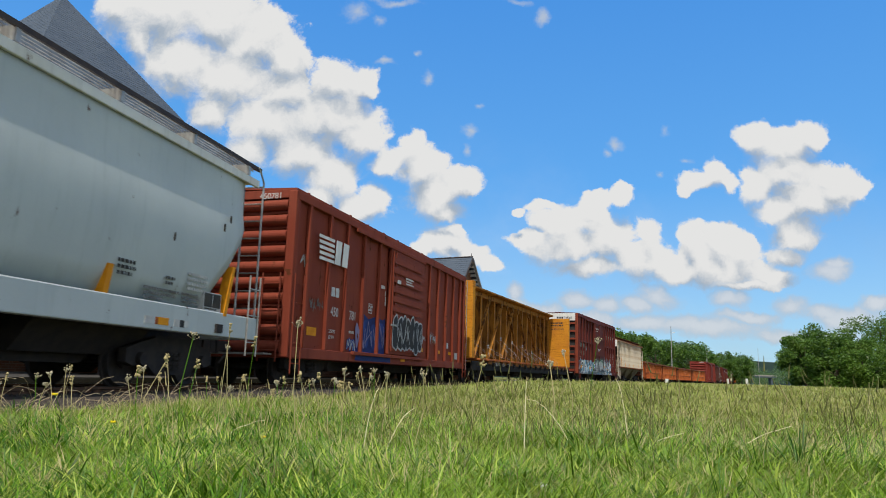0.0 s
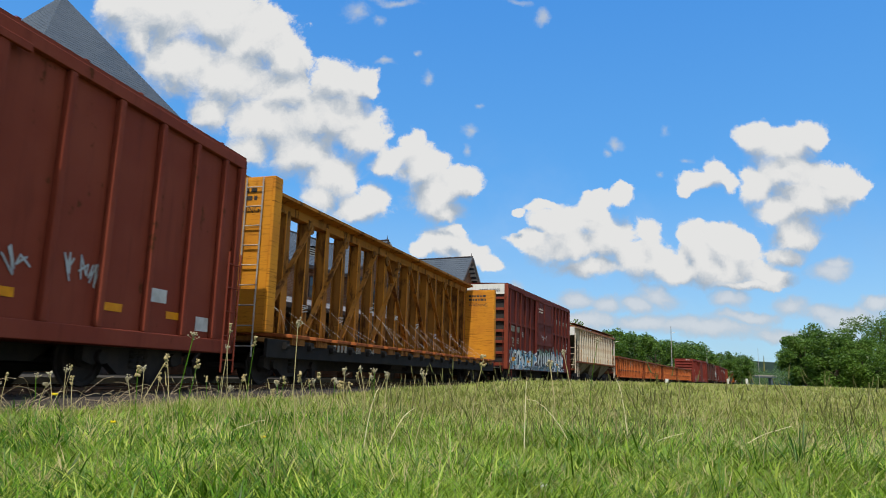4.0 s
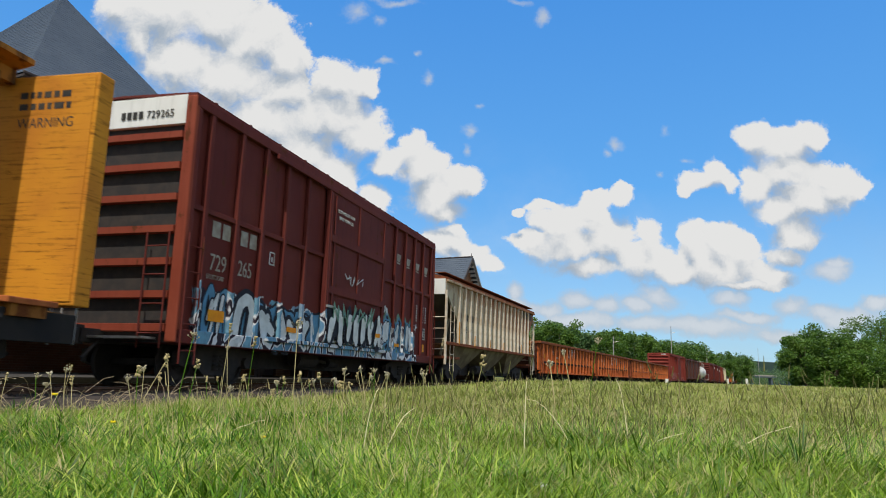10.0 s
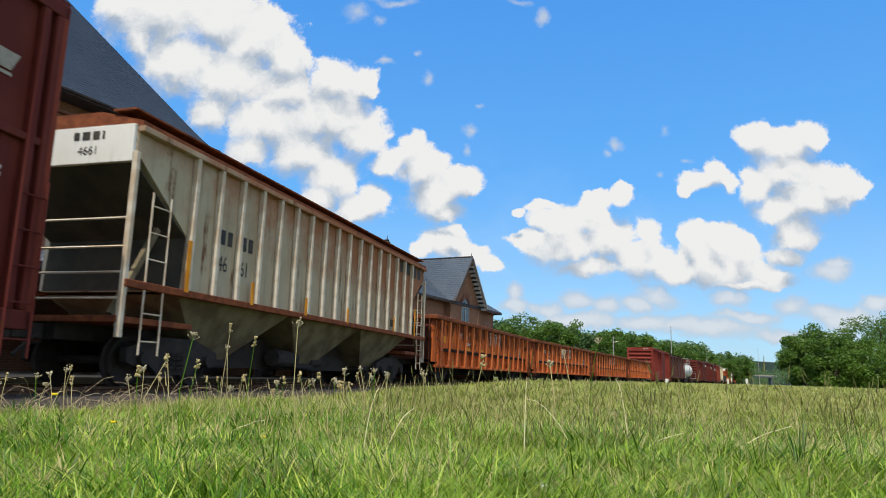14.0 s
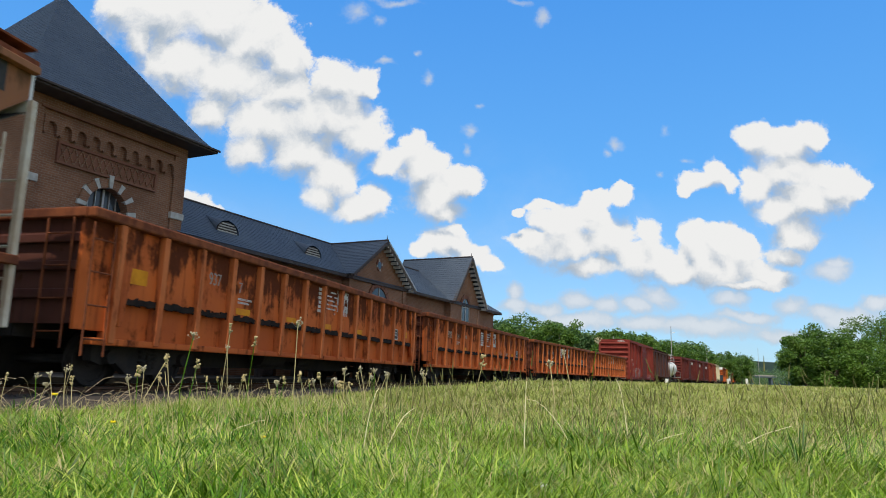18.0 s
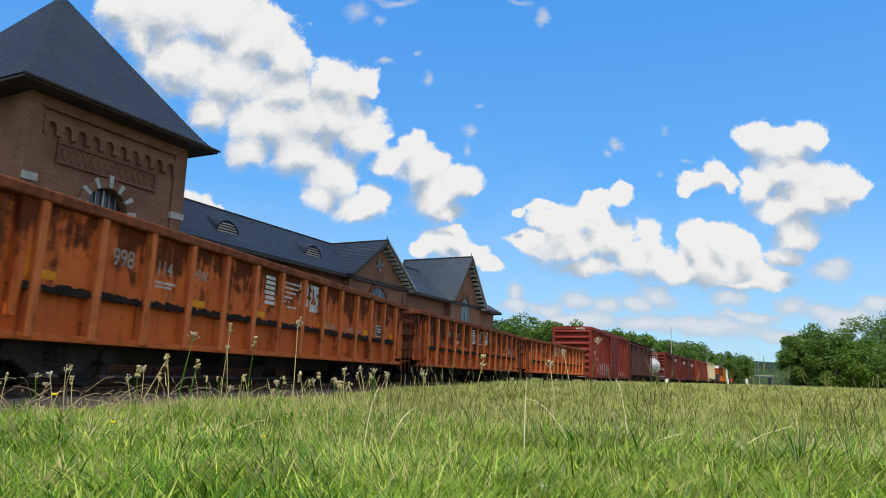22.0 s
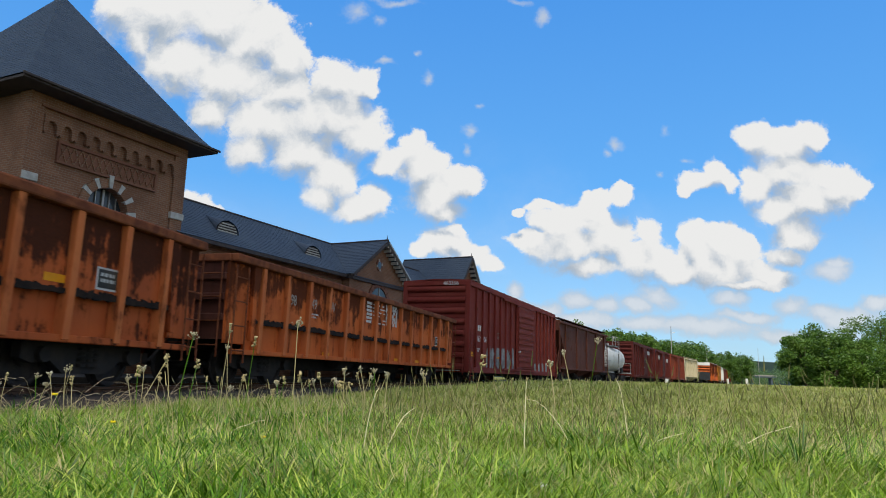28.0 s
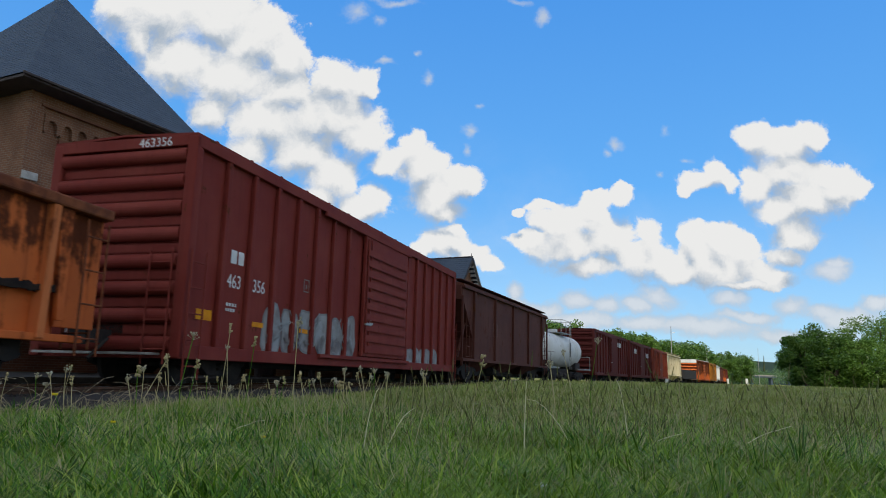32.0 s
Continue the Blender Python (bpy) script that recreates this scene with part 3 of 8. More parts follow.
def step01(v, lo, hi):
    t = np.clip((v - lo) / (hi - lo), 0, 1)
    return t * t * (3 - 2 * t)


def ground_z(x, y, side):
    """Height of the meadow: level by the camera, rising a little towards the field, low along the track."""
    x, y, side = np.asarray(x, float), np.asarray(y, float), np.asarray(side, float)
    rise = 0.21 * step01(y, 7.0, 19.0) * step01(side, 1.6, 4.5)
    lump = 0.025 * np.sin(x * 0.9 + 1.0) * np.sin(y * 0.7) + 0.015 * np.sin(x * 2.3 + y * 1.7)
    dip = -0.13 * (1 - step01(side, 0.8, 4.2))
    return rise + lump * step01(side, 0.0, 3.0) + dip


def make_ground():
    xs = np.concatenate([-np.geomspace(4000, 30, 14), np.arange(-25, 60.1, 1.25), np.geomspace(66, 4000, 14)])
    ys = np.concatenate([-np.geomspace(4000, 12, 10), np.arange(-8, 90.1, 1.25), np.geomspace(96, 4500, 16)])
    gx, gy = np.meshgrid(xs, ys)
    fx, fy = gx.ravel(), gy.ravel()
    z = ground_z(fx, fy, toe_many(fx, fy))
    nx = len(xs)
    faces = [(r * nx + c, r * nx + c + 1, (r + 1) * nx + c + 1, (r + 1) * nx + c) for r in range(len(ys) - 1) for c in range(nx - 1)]
    me = bpy.data.meshes.new("ground")
    me.from_pydata([tuple(p) for p in np.stack([fx, fy, z], 1)], [], faces)
    me.materials.append(SOIL)
    me.shade_smooth()
    tagged(new("ground", me), "green mown meadow with dry patches beside the track", "ground", kind="structure")


make_ground()


def strip(s0, s1, step, rows, name, material, parent, label=""):
    """A ribbon along the line: rows are (offset, height) across it."""
    bm = bmesh.new()
    last, s = None, s0
    while s <= s1 + 1e-6:
        cur = []
        for off, z in rows:
            x, y, _ = line_at(s, off)
            cur.append(bm.verts.new((x, y, z)))
        if last:
            for i in range(len(rows) - 1):
                bm.faces.new((last[i], last[i + 1], cur[i + 1], cur[i]))
        last, s = cur, s + step
    bmesh.ops.recalc_face_normals(bm, faces=bm.faces)
    return part(name, bm, material, parent, label)


def make_track():
    track = thing("railway_track", "single railway track on dark ballast with worn steel rails", "track", kind="structure")
    strip(-30, 600, 2.0, [(-2.6, -0.17), (-1.6, -0.10), (-0.3, -0.08), (0.25, -0.055), (2.95, -0.055), (3.6, -0.12), (4.4, -0.16)], "ballast_bed", BALLAST, track)
    for side in (-1, 1):
        c = HALF + side * 0.753
        prof = [(-0.036, 0.0), (-0.036, -0.04), (-0.01, -0.05), (-0.01, -0.125), (-0.07, -0.14), (0.07, -0.14), (0.01, -0.125), (0.01, -0.05), (0.036, -0.04), (0.036, 0.0)]
        rail = strip(-30, 600, 1.0, [(c + a, RAIL_Z + b - 0.004) for a, b in prof], "rail", RAIL_RUST, track, "rust-sided steel rail")
        strip(-30, 600, 1.0, [(c - 0.03, RAIL_Z), (c + 0.03, RAIL_Z)], "running_surface", STEEL, rail, "polished rail head")
    bm = cube(-0.115, 0.115, -1.28, 1.28, -0.18, 0.0, 0.01)
    first = None
    for i in range(220):
        x, y, h = line_at(-6 + i * 0.53, HALF)
        if first is None:
            first = part("sleeper", bm, TIE, track)
            ob = first
        else:
            ob = again(first)
        ob.matrix_basis = Matrix.Translation((x, y, RAIL_Z - 0.145)) @ Matrix.Rotation(math.pi / 2 - h + random.uniform(-0.02, 0.02), 4, "Z")
    # loose stones along the near shoulder
    rnd = np.random.RandomState(4)
    verts, faces = [], []
    for i in range(12000):
        s, off = rnd.uniform(1, 32), rnd.uniform(-2.5, 3.3)
        x, y, _ = line_at(s, off)
        r = rnd.uniform(0.018, 0.045)
        z = -0.055 if 0.25 < off < 2.95 else -0.10
        k = len(verts)
        for sx, sy, sz in ((1, 0, 0), (-1, 0, 0), (0, 1, 0), (0, -1, 0), (0, 0, 1), (0, 0, -1)):
            j = rnd.uniform(0.6, 1.3)
            verts.append((x + sx * r * j + rnd.uniform(-.3, .3) * r, y + sy * r * j, z + sz * r * j * 0.8))
        for f in ((0, 2, 4), (2, 1, 4), (1, 3, 4), (3, 0, 4), (2, 0, 5), (1, 2, 5), (3, 1, 5), (0, 3, 5)):
            faces.append([k + q for q in f])
    me = bpy.data.meshes.new("ballast_stones")
    me.from_pydata(verts, [], faces)
    me.materials.append(BALLAST)
    tagged(new("ballast_stones", me), "grey crushed ballast stones along the track", "gravel", kind="stuff")


make_track()

# ================= the train =================
TRAIN = []      # (car, middle at the start, bogie spacing)
WHEELS = []     # wheelsets that turn
GEAR = {}


def wheelset_mesh():
    bm = bmesh.new()
    bar(bm, (0, -1.0, 0), (0, 1.0, 0), 0.075, 10)
    for s in (-1, 1):
        y = 0.72 * s
        prof = [(y - 0.07 * s, 0.46), (y - 0.035 * s, 0.46), (y - 0.03 * s, 0.42), (y + 0.065 * s, 0.41), (y + 0.065 * s, 0.35), (y + 0.02 * s, 0.33), (y + 0.02 * s, 0.13), (y + 0.08 * s, 0.12), (y + 0.08 * s, 0.0)]
        rings = [[bm.verts.new((r * math.cos(2 * math.pi * i / 20), yy, r * math.sin(2 * math.pi * i / 20))) for i in range(20)] for yy, r in prof if r > 0]
        for a, b in zip(rings, rings[1:]):
            for i in range(20):
                j = (i + 1) % 20
                bm.faces.new((a[i], a[j], b[j], b[i]))
        bm.faces.new(rings[0])
        bm.faces.new(rings[-1])
    bmesh.ops.recalc_face_normals(bm, faces=bm.faces)
    return bm


def bogie_mesh():
    """Two cast side frames with their springs, and the bolster between them."""
    bm = bmesh.new()
    for s in (-1, 1):
        y = 1.0 * s
        pts = [(-1.25, 0.40), (-1.25, 0.62), (-1.0, 0.70), (-0.5, 0.84), (0.5, 0.84), (1.0, 0.70), (1.25, 0.62), (1.25, 0.40), (1.05, 0.34), (0.75, 0.40), (0.45, 0.20), (-0.45, 0.20), (-0.75, 0.40), (-1.05, 0.34)]
        prism(bm, pts, "y", y - 0.07, y + 0.07)
        for k in (-0.15, 0.0, 0.15):
            for i in range(4):
                bar(bm, (k, y + 0.10 * s, 0.30 + i * 0.08), (k, y + 0.10 * s, 0.345 + i * 0.08), 0.06, 8)
        for k in (-0.9, 0.9):
            bar(bm, (k, y, 0.46), (k, y + 0.16 * s, 0.46), 0.11, 10)
    box(bm, -0.2, 0.2, -1.05, 1.05, 0.55, 0.78)
    return bm


def coupler_mesh():
    bm = bmesh.new()
    box(bm, -0.05, 0.55, -0.1, 0.1, 0.72, 0.95)
    box(bm, 0.45, 0.72, -0.14, 0.06, 0.68, 1.0)
    bar(bm, (0.25, 0.25, 0.8), (0.6, 0.2, 0.45), 0.03, 6)
    return bm


def running_gear(car, length, base, spin):
    for sx in (-1, 1):
        x = sx * base / 2
        if "bogie" not in GEAR:
            GEAR["bogie"] = part("bogie", bogie_mesh(), BLACK, car)
            GEAR["wheelset"] = part("wheelset", wheelset_mesh(), BLACK, car)
            GEAR["coupler"] = part("coupler", coupler_mesh(), BLACK, car)
            b, c = GEAR["bogie"], GEAR["coupler"]
            w = GEAR["wheelset"]
        else:
            b, c = again(GEAR["bogie"]), again(GEAR["coupler"])
            w = again(GEAR["wheelset"])
            b.parent = c.parent = w.parent = car
        b.matrix_basis = Matrix.Translation((x, 0, 0))
        c.matrix_basis = Matrix.Translation((sx * (length / 2 - 0.1), 0, 0)) @ Matrix.Rotation(0 if sx > 0 else math.pi, 4, "Z")
        w2 = again(w)
        for q, dx in ((w, -0.9), (w2, 0.9)):
            q.matrix_basis = Matrix.Translation((x + dx, 0, 0.42))
            if spin:
                WHEELS.append((q, x + dx))
    bm = cube(-length / 2 + 0.1, length / 2 - 0.1, -0.33, 0.33, 0.72, 1.06)
    part("centre_sill", bm, BLACK, car)
    reach = base / 2 - 1.5
    part("deep_sill", solid([(-reach - 0.6, 0.74), (-reach, 0.36), (reach, 0.36), (reach + 0.6, 0.74)], "y", -0.42, 0.42), BLACK, car)
    bm = bmesh.new()
    bar(bm, (-1.6, -0.75, 0.62), (-0.6, -0.75, 0.62), 0.2, 12)
    bar(bm, (0.3, -0.7, 0.58), (0.9, -0.7, 0.58), 0.14, 12)
    beam(bm, (-0.6, -0.75, 0.62), (0.3, -0.7, 0.58), 0.05, 0.08)
    part("brake_gear", bm, BLACK, car)


def start_car(name, label, s0, s1, spin=True, base=None):
    length = s1 - s0
    car = thing(name, label, "freight car", group="cars of the freight train")
    base = base or length - 4.2
    mid = (s0 + s1) / 2
    car.matrix_basis = car_pose(mid, base)
    TRAIN.append((car, mid, base))
    running_gear(car, length, base, spin)
    return car, length


def ladder(car, x, y, z0, z1, wide, along="x", n=None, name="ladder", mat=None):
    """Two stiles and rungs standing off a flank (along x) or an end (along y)."""
    bm = bmesh.new()
    n = n or int((z1 - z0) / 0.42)
    def at(t, z):
        return (x + t, y, z) if along == "x" else (x, y + t, z)
    for t in (0, wide):
        bar(bm, at(t, z0), at(t, z1), 0.018, 5)
    for i in range(n):
        z = z0 + (i + 0.5) * (z1 - z0) / n
        bar(bm, at(0, z), at(wide, z), 0.014, 5)
    return part(name, bm, mat or GALV, car)


def spray(mat, car, x0, x1, z0, z1, tones, seed=0.0, scale=1.3, ragged=0.35):
    """Sprays lettering-like painted shapes over a stretch of a car's near flank, on a copy of its paint."""
    m = mat.copy()
    t = m.node_tree
    n = Nodes(t, True)
    bsdf = next(q for q in t.nodes if q.type == "BSDF_PRINCIPLED")
    old = bsdf.inputs["Base Color"].links[0].from_socket
    tc = n.add("ShaderNodeTexCoord")
    tc.object = car
    v = n.vmath("ADD", tc.outputs["Object"], (seed, 0, 0)).outputs[0]
    sep0 = n.add("ShaderNodeSeparateXYZ", {0: tc.outputs["Object"]})
    wob = n.noise(v, 1.6, 3.0)
    flat = n.vmath("MULTIPLY", n.vmath("ADD", v, n.vmath("MULTIPLY", n.noise(v, 2.2, 2.0, 0.5, True), (0.5, 0, 0.5)).outputs[0]).outputs[0], (scale, 0, scale * 0.55)).outputs[0]
    cell = n.add("ShaderNodeTexVoronoi", {"Vector": flat, "Scale": 1.0})
    edge = n.add("ShaderNodeTexVoronoi", {"Vector": flat, "Scale": 1.0}, feature="DISTANCE_TO_EDGE")
    pick = n.add("ShaderNodeSeparateXYZ", {0: cell.outputs["Color"]})
    col = n.mix(n.ramp(pick.outputs[0], 0.30, 0.34), rgba(tones[0]), rgba(tones[1]))
    col = n.mix(n.ramp(pick.outputs[1], 0.62, 0.66), col, rgba(tones[2]))
    fade = n.noise(v, 5.0, 4.0)
    col = n.mix(n.math("MULTIPLY", n.ramp(fade, 0.4, 0.7), 0.5), col, rgba(tones[3]))
    lip = n.ramp(edge.outputs["Distance"], 0.09, 0.11)
    col = n.mix(lip, (0.62, 0.64, 0.66, 1), col)
    col = n.mix(n.ramp(edge.outputs["Distance"], 0.04, 0.055), (0.02, 0.02, 0.03, 1), col)
    top = n.math("ADD", n.math("MULTIPLY", n.math("SUBTRACT", wob, 0.5), ragged * 4), z1)
    fit = n.math("MULTIPLY", n.ramp(n.math("SUBTRACT", top, sep0.outputs[2]), 0.0, 0.03), n.ramp(sep0.outputs[2], z0, z0 + 0.03))
    fit = n.math("MULTIPLY", fit, n.math("MULTIPLY", n.ramp(n.math("ADD", sep0.outputs[0], n.math("MULTIPLY", wob, 0.6)), x0, x0 + 0.05), n.ramp(n.math("ADD", sep0.outputs[0], n.math("MULTIPLY", wob, -0.6)), x1, x1 - 0.05)))
    fit = n.math("MULTIPLY", fit, n.ramp(sep0.outputs[1], -1.2, -1.4))
    new_col = n.mix(n.math("MULTIPLY", fit, 0.92), old, col)
    t.links.new(new_col, bsdf.inputs["Base Color"])
    return m


def boxcar(name, label, s0, s1, zb, zt, mat, ribs, door, corr=9, tint=None, panel=None, spin=True, midrail=0.0, rib_w=0.12, tags=(), end_mat=None, ladders=True, roof_mat=None, thin_ends=False, rib_at=()):
    """A boxcar. door: from and to, in metres from the middle."""
    car, L = start_car(name, label, s0, s1, spin)
    h = L / 2
    for i, tg in enumerate(tags):
        mat = spray(mat, car, *tg)
    e = 0.10
    pts = [(-1.50, zb), (1.50, zb), (1.50, zt), (0.0, zt + 0.05), (-1.50, zt)]
    part("body", solid(pts, "x", -h + e, h - e), mat, car)
    bm = bmesh.new()
    prism(bm, [(-1.58, zt - 0.03), (-1.58, zt + 0.03), (0.0, zt + 0.09), (1.58, zt + 0.03), (1.58, zt - 0.03), (0.0, zt + 0.055)], "x", -h + 0.02, h - 0.02)
    for i in range(int(L / 1.2)):
        x = -h + 0.6 + i * 1.2
        prism(bm, [(-1.57, zt + 0.03), (0.0, zt + 0.09), (1.57, zt + 0.03), (1.57, zt + 0.06), (0.0, zt + 0.12), (-1.57, zt + 0.06)], "x", x, x + 0.07)
    part("roof", bm, roof_mat or mat, car)
    for y0, y1 in ((-1.6, -1.5), (1.5, 1.6)):
        part("top_chord", cube(-h + 0.02, h - 0.02, y0, y1, zt - 0.22, zt - 0.03, 0.012), mat, car)
        part("side_sill", cube(-h + 0.02, h - 0.02, y0, y1, zb, zb + 0.24, 0.012), mat, car)
    prev = None
    gap = (L - 0.3) / ribs
    for x in sorted(list(rib_at) + [-h + 0.15, h - 0.15]) if rib_at else [-h + 0.15 + i * gap for i in range(ribs + 1)]:
        if door and door[0] - 0.05 < x < door[1] + 0.05:
            continue
        for turn in (0, math.pi):
            if prev is None:
                prev = part("side_rib", cube(-rib_w / 2, rib_w / 2, -1.6, -1.5, zb + 0.24, zt - 0.22, 0.02), mat, car)
                prev.matrix_basis = Matrix.Translation((x, 0, 0))
            else:
                again(prev, x, turn=turn)
    if midrail:
        part("mid_rail", cube(-h + 0.05, h - 0.05, -1.575, -1.5, midrail - 0.05, midrail + 0.05, 0.012), mat, car)
    # ribbed steel ends
    em = end_mat or mat
    zs = np.linspace(zb + 0.25, zt - (0.75 if panel else 0.35), corr)
    first = None
    for sx in (-1, 1):
        for z in zs:
            if first is None:
                bm = bmesh.new()
                n = 10
                pr = [(0.0, -0.17)] + [(0.13 * math.sin(math.pi * i / n), -0.13 * math.cos(math.pi * i / n)) for i in range(n + 1)] + [(0.0, 0.17)]
                if thin_ends:
                    pr = [(0.0, -0.075), (0.13, -0.06), (0.13, 0.06), (0.0, 0.075)]
                prism(bm, pr, "y", -1.38, 1.38)
                first = part("end_corrugation", bm, em, car, smooth=False)
                o = first
            else:
                o = again(first)
            o.matrix_basis = Matrix.Translation((sx * (h - e), 0, z)) @ Matrix.Rotation(0 if sx > 0 else math.pi, 4, "Z")
        # black sheet stands in for the deep shade between the end ribs
        if thin_ends:
            a0, a1 = sorted((sx * (h - e), sx * (h - e + 0.012)))
            part("end_sheet", cube(a0, a1, -1.38, 1.38, zb, zt - 0.5), BLACK, car, "black end sheet for the shade between ribs")
        for y in (-1, 1):
            part("corner_post", cube(sx * h - 0.12 * (sx > 0), sx * h + 0.12 * (sx < 0), min(y * 1.6, y * 1.38), max(y * 1.6, y * 1.38), zb, zt - 0.02, 0.03), em, car)
        part("end_top", cube(sx * h - (0.1 if sx > 0 else 0.0), sx * h + (0.1 if sx < 0 else 0.0), -1.4, 1.4, zt - (0.55 if panel else 0.2), zt, 0.01), panel or em, car)
    if door:
        d = part("door", cube(door[0], door[1], -1.63, -1.54, zb + 0.3, zt - 0.3, 0.015), mat, car)
        bmr = bmesh.new()
        prism(bmr, [(-0.05, -0.09), (0.0, -0.05), (0.0, 0.05), (-0.05, 0.09)], "x", -(door[1] - door[0]) / 2 + 0.12, (door[1] - door[0]) / 2 - 0.12)
        k = int((zt - zb - 0.8) / 0.3)
        fr = None
        for z in ((zb + 1.6, zb + 2.9) if thin_ends else [zb + 0.5 + i * 0.3 for i in range(k)]):
            if fr is None:
                fr = part("door_rib", bmr, mat, d)
                o = fr
            else:
                o = again(fr)
            o.matrix_basis = Matrix.Translation(((door[0] + door[1]) / 2, -1.63, z))
        if thin_ends:
            for x in (door[0] + 0.06, (door[0] + door[1]) / 2, door[1] - 0.06):
                part("door_post", cube(x - 0.05, x + 0.05, -1.672, -1.628, zb + 0.34, zt - 0.34, 0.012), mat, d)
        for x in (door[0] + 0.12, door[0] + 0.35):
            bm = bmesh.new()
            bar(bm, (x, -1.66, zb + 0.4), (x, -1.66, zt - 0.4), 0.022, 6)
            part("lock_rod", bm, mat, d)
        part("door_handle", cube(door[0] + 0.05, door[0] + 0.45, -1.71, -1.66, zb + 1.15, zb + 1.21, 0.008), GALV, d)
        part("door_track", cube(door[0] - 2.6, door[1] + 0.3, -1.68, -1.60, zb + 0.18, zb + 0.27, 0.01), mat, car)
        part("door_header", cube(door[0] - 2.6, door[1] + 0.3, -1.66, -1.60, zt - 0.33, zt - 0.22, 0.01), mat, car)
    if ladders:
        ladder(car, -h + 0.06, -1.66, zb - 0.35, zb + 1.9, 0.42, mat=mat)
        ladder(car, h - 0.5, -1.66, zb - 0.35, zb + 1.9, 0.42, mat=mat)
        ladder(car, -h - 0.07, -1.35, zb - 0.1, zb + 1.9, 0.45, "y", mat=mat, name="end_ladder")
        bm = bmesh.new()
        bar(bm, (-h - 0.06, 0.75, zb + 0.4), (-h - 0.06, 0.75, zb + 1.35), 0.02, 6)
        bar(bm, (-h - 0.10, 0.75, zb + 1.35), (-h - 0.06, 0.75, zb + 1.35), 0.22, 14)
        part("brake_wheel", bm, GALV, car)
        part("end_platform", cube(-h - 0.32, -h + 0.02, -1.2, 1.2, zb + 0.05, zb + 0.09), GALV, car)
    return car, L


def reflector(car, x, z, w=0.33, hh=0.25, mat=None, y=-1.602, name="reflector"):
    return part(name, cube(x, x + w, y - 0.004, y, z, z + hh), mat or FLAG, car)


def gondola(name, label, s0, s1, seed, logo_x, logo_w, stencils, flags, corners, plate, mat=None, lead=1.1, n=14):
    """An open gondola: ribbed sides over a set-back lower panel, rusty top chord."""
    rnd = random.Random(seed)
    car, L = start_car(name, label, s0, s1)
    h, zb, zm, zt = L / 2, 0.70, 1.30, 2.50
    mat = mat or ORANGE
    for s in (-1, 1):
        y0, y1 = sorted((s * 1.47, s * 1.51))
        part("upper_panel", cube(-h + 0.75, h - 0.75, y0, y1, zm, zt - 0.05), mat, car)
        y0, y1 = sorted((s * 1.36, s * 1.42))
        part("lower_panel", cube(-h + 0.75, h - 0.75, y0, y1, zb, zm), mat, car)
        y0, y1 = sorted((s * 1.36, s * 1.54))
        # dark brown ledge takes the shadow strip beneath its rim into its colour
        ledge = part("ledge", cube(-h + 0.75, h - 0.75, y0, y1, zm - 0.03, zm + 0.03, 0.012), DARK_BROWN, car)
        bm = bmesh.new()
        x = -h + 0.8
        face = s * 1.545
        while x < h - 0.9:
            w = rnd.uniform(0.05, 0.14)
            prism(bm, [(x, zm - rnd.uniform(0.03, 0.07)), (x + w, zm - rnd.uniform(0.03, 0.07)), (x + w, zm + rnd.uniform(0.02, 0.08)), (x, zm + rnd.uniform(0.02, 0.08))], "y", min(face, s * 1.512), max(face, s * 1.512))
            x += w
        tagged(part("residue", bm, TAR, ledge, "ragged black residue along the ledge"), kind="stuff")
        y0, y1 = sorted((s * 1.42, s * 1.64))
        part("top_chord", cube(-h + 0.02, h - 0.02, y0, y1, zt - 0.09, zt + 0.07, 0.03), RUST_EDGE, car, "rust-brown top chord")
        y0, y1 = sorted((s * 1.36, s * 1.55))
        part("side_sill", cube(-h + 0.3, h - 0.3, y0, y1, zb - 0.08, zb + 0.02, 0.012), mat, car)
        for e in (-1, 1):
            x0, x1 = sorted((e * (h - 0.78), e * (h - 0.02)))
            y0, y1 = sorted((s * 1.40, s * 1.47))
            part("corner_panel", cube(x0, x1, y0, y1, zb + 0.12, zt - 0.05, 0.01), mat, car)
    first = None
    pts = [(-1.47, zt - 0.08), (-1.62, zt - 0.08), (-1.60, zm), (-1.58, zb - 0.05), (-1.36, zb - 0.05), (-1.38, zm)]
    for i in range(n):
        x = -h + lead + i * (L - 2 * lead) / (n - 1)
        for turn in (0, math.pi):
            if first is None:
                bm = solid(pts, "x", -0.065, 0.065, 0.012)
                first = part("side_rib", bm, ORANGE_RIB, car)
                o = first
            else:
                o = again(first)
            o.matrix_basis = Matrix.Translation((x, 0, 0)) @ Matrix.Rotation(turn, 4, "Z")
    part("floor", cube(-h + 0.1, h - 0.1, -1.4, 1.4, 1.02, 1.10), DARK_BROWN, car)
    # ends in dark brown: the neighbouring car's shade is put into their colour
    for e in (-1, 1):
        x0, x1 = sorted((e * (h - 0.08), e * (h - 0.16)))
        part("end_panel", cube(x0, x1, -1.42, 1.42, 0.9, zt), DARK_BROWN, car)
        for z in (1.25, 1.65, 2.05):
            x0, x1 = sorted((e * (h - 0.08), e * h))
            part("end_rib", cube(x0, x1, -1.4, 1.4, z, z + 0.14, 0.02), DARK_BROWN, car)
        x0, x1 = sorted((e * (h - 0.2), e * (h + 0.03)))
        part("end_chord", cube(x0, x1, -1.5, 1.5, zt - 0.09, zt + 0.06, 0.02), RUST_EDGE, car)
        ladder(car, e * (h - 0.28) - 0.21, -1.60, 0.45, zt - 0.15, 0.42, mat=RUST_EDGE)
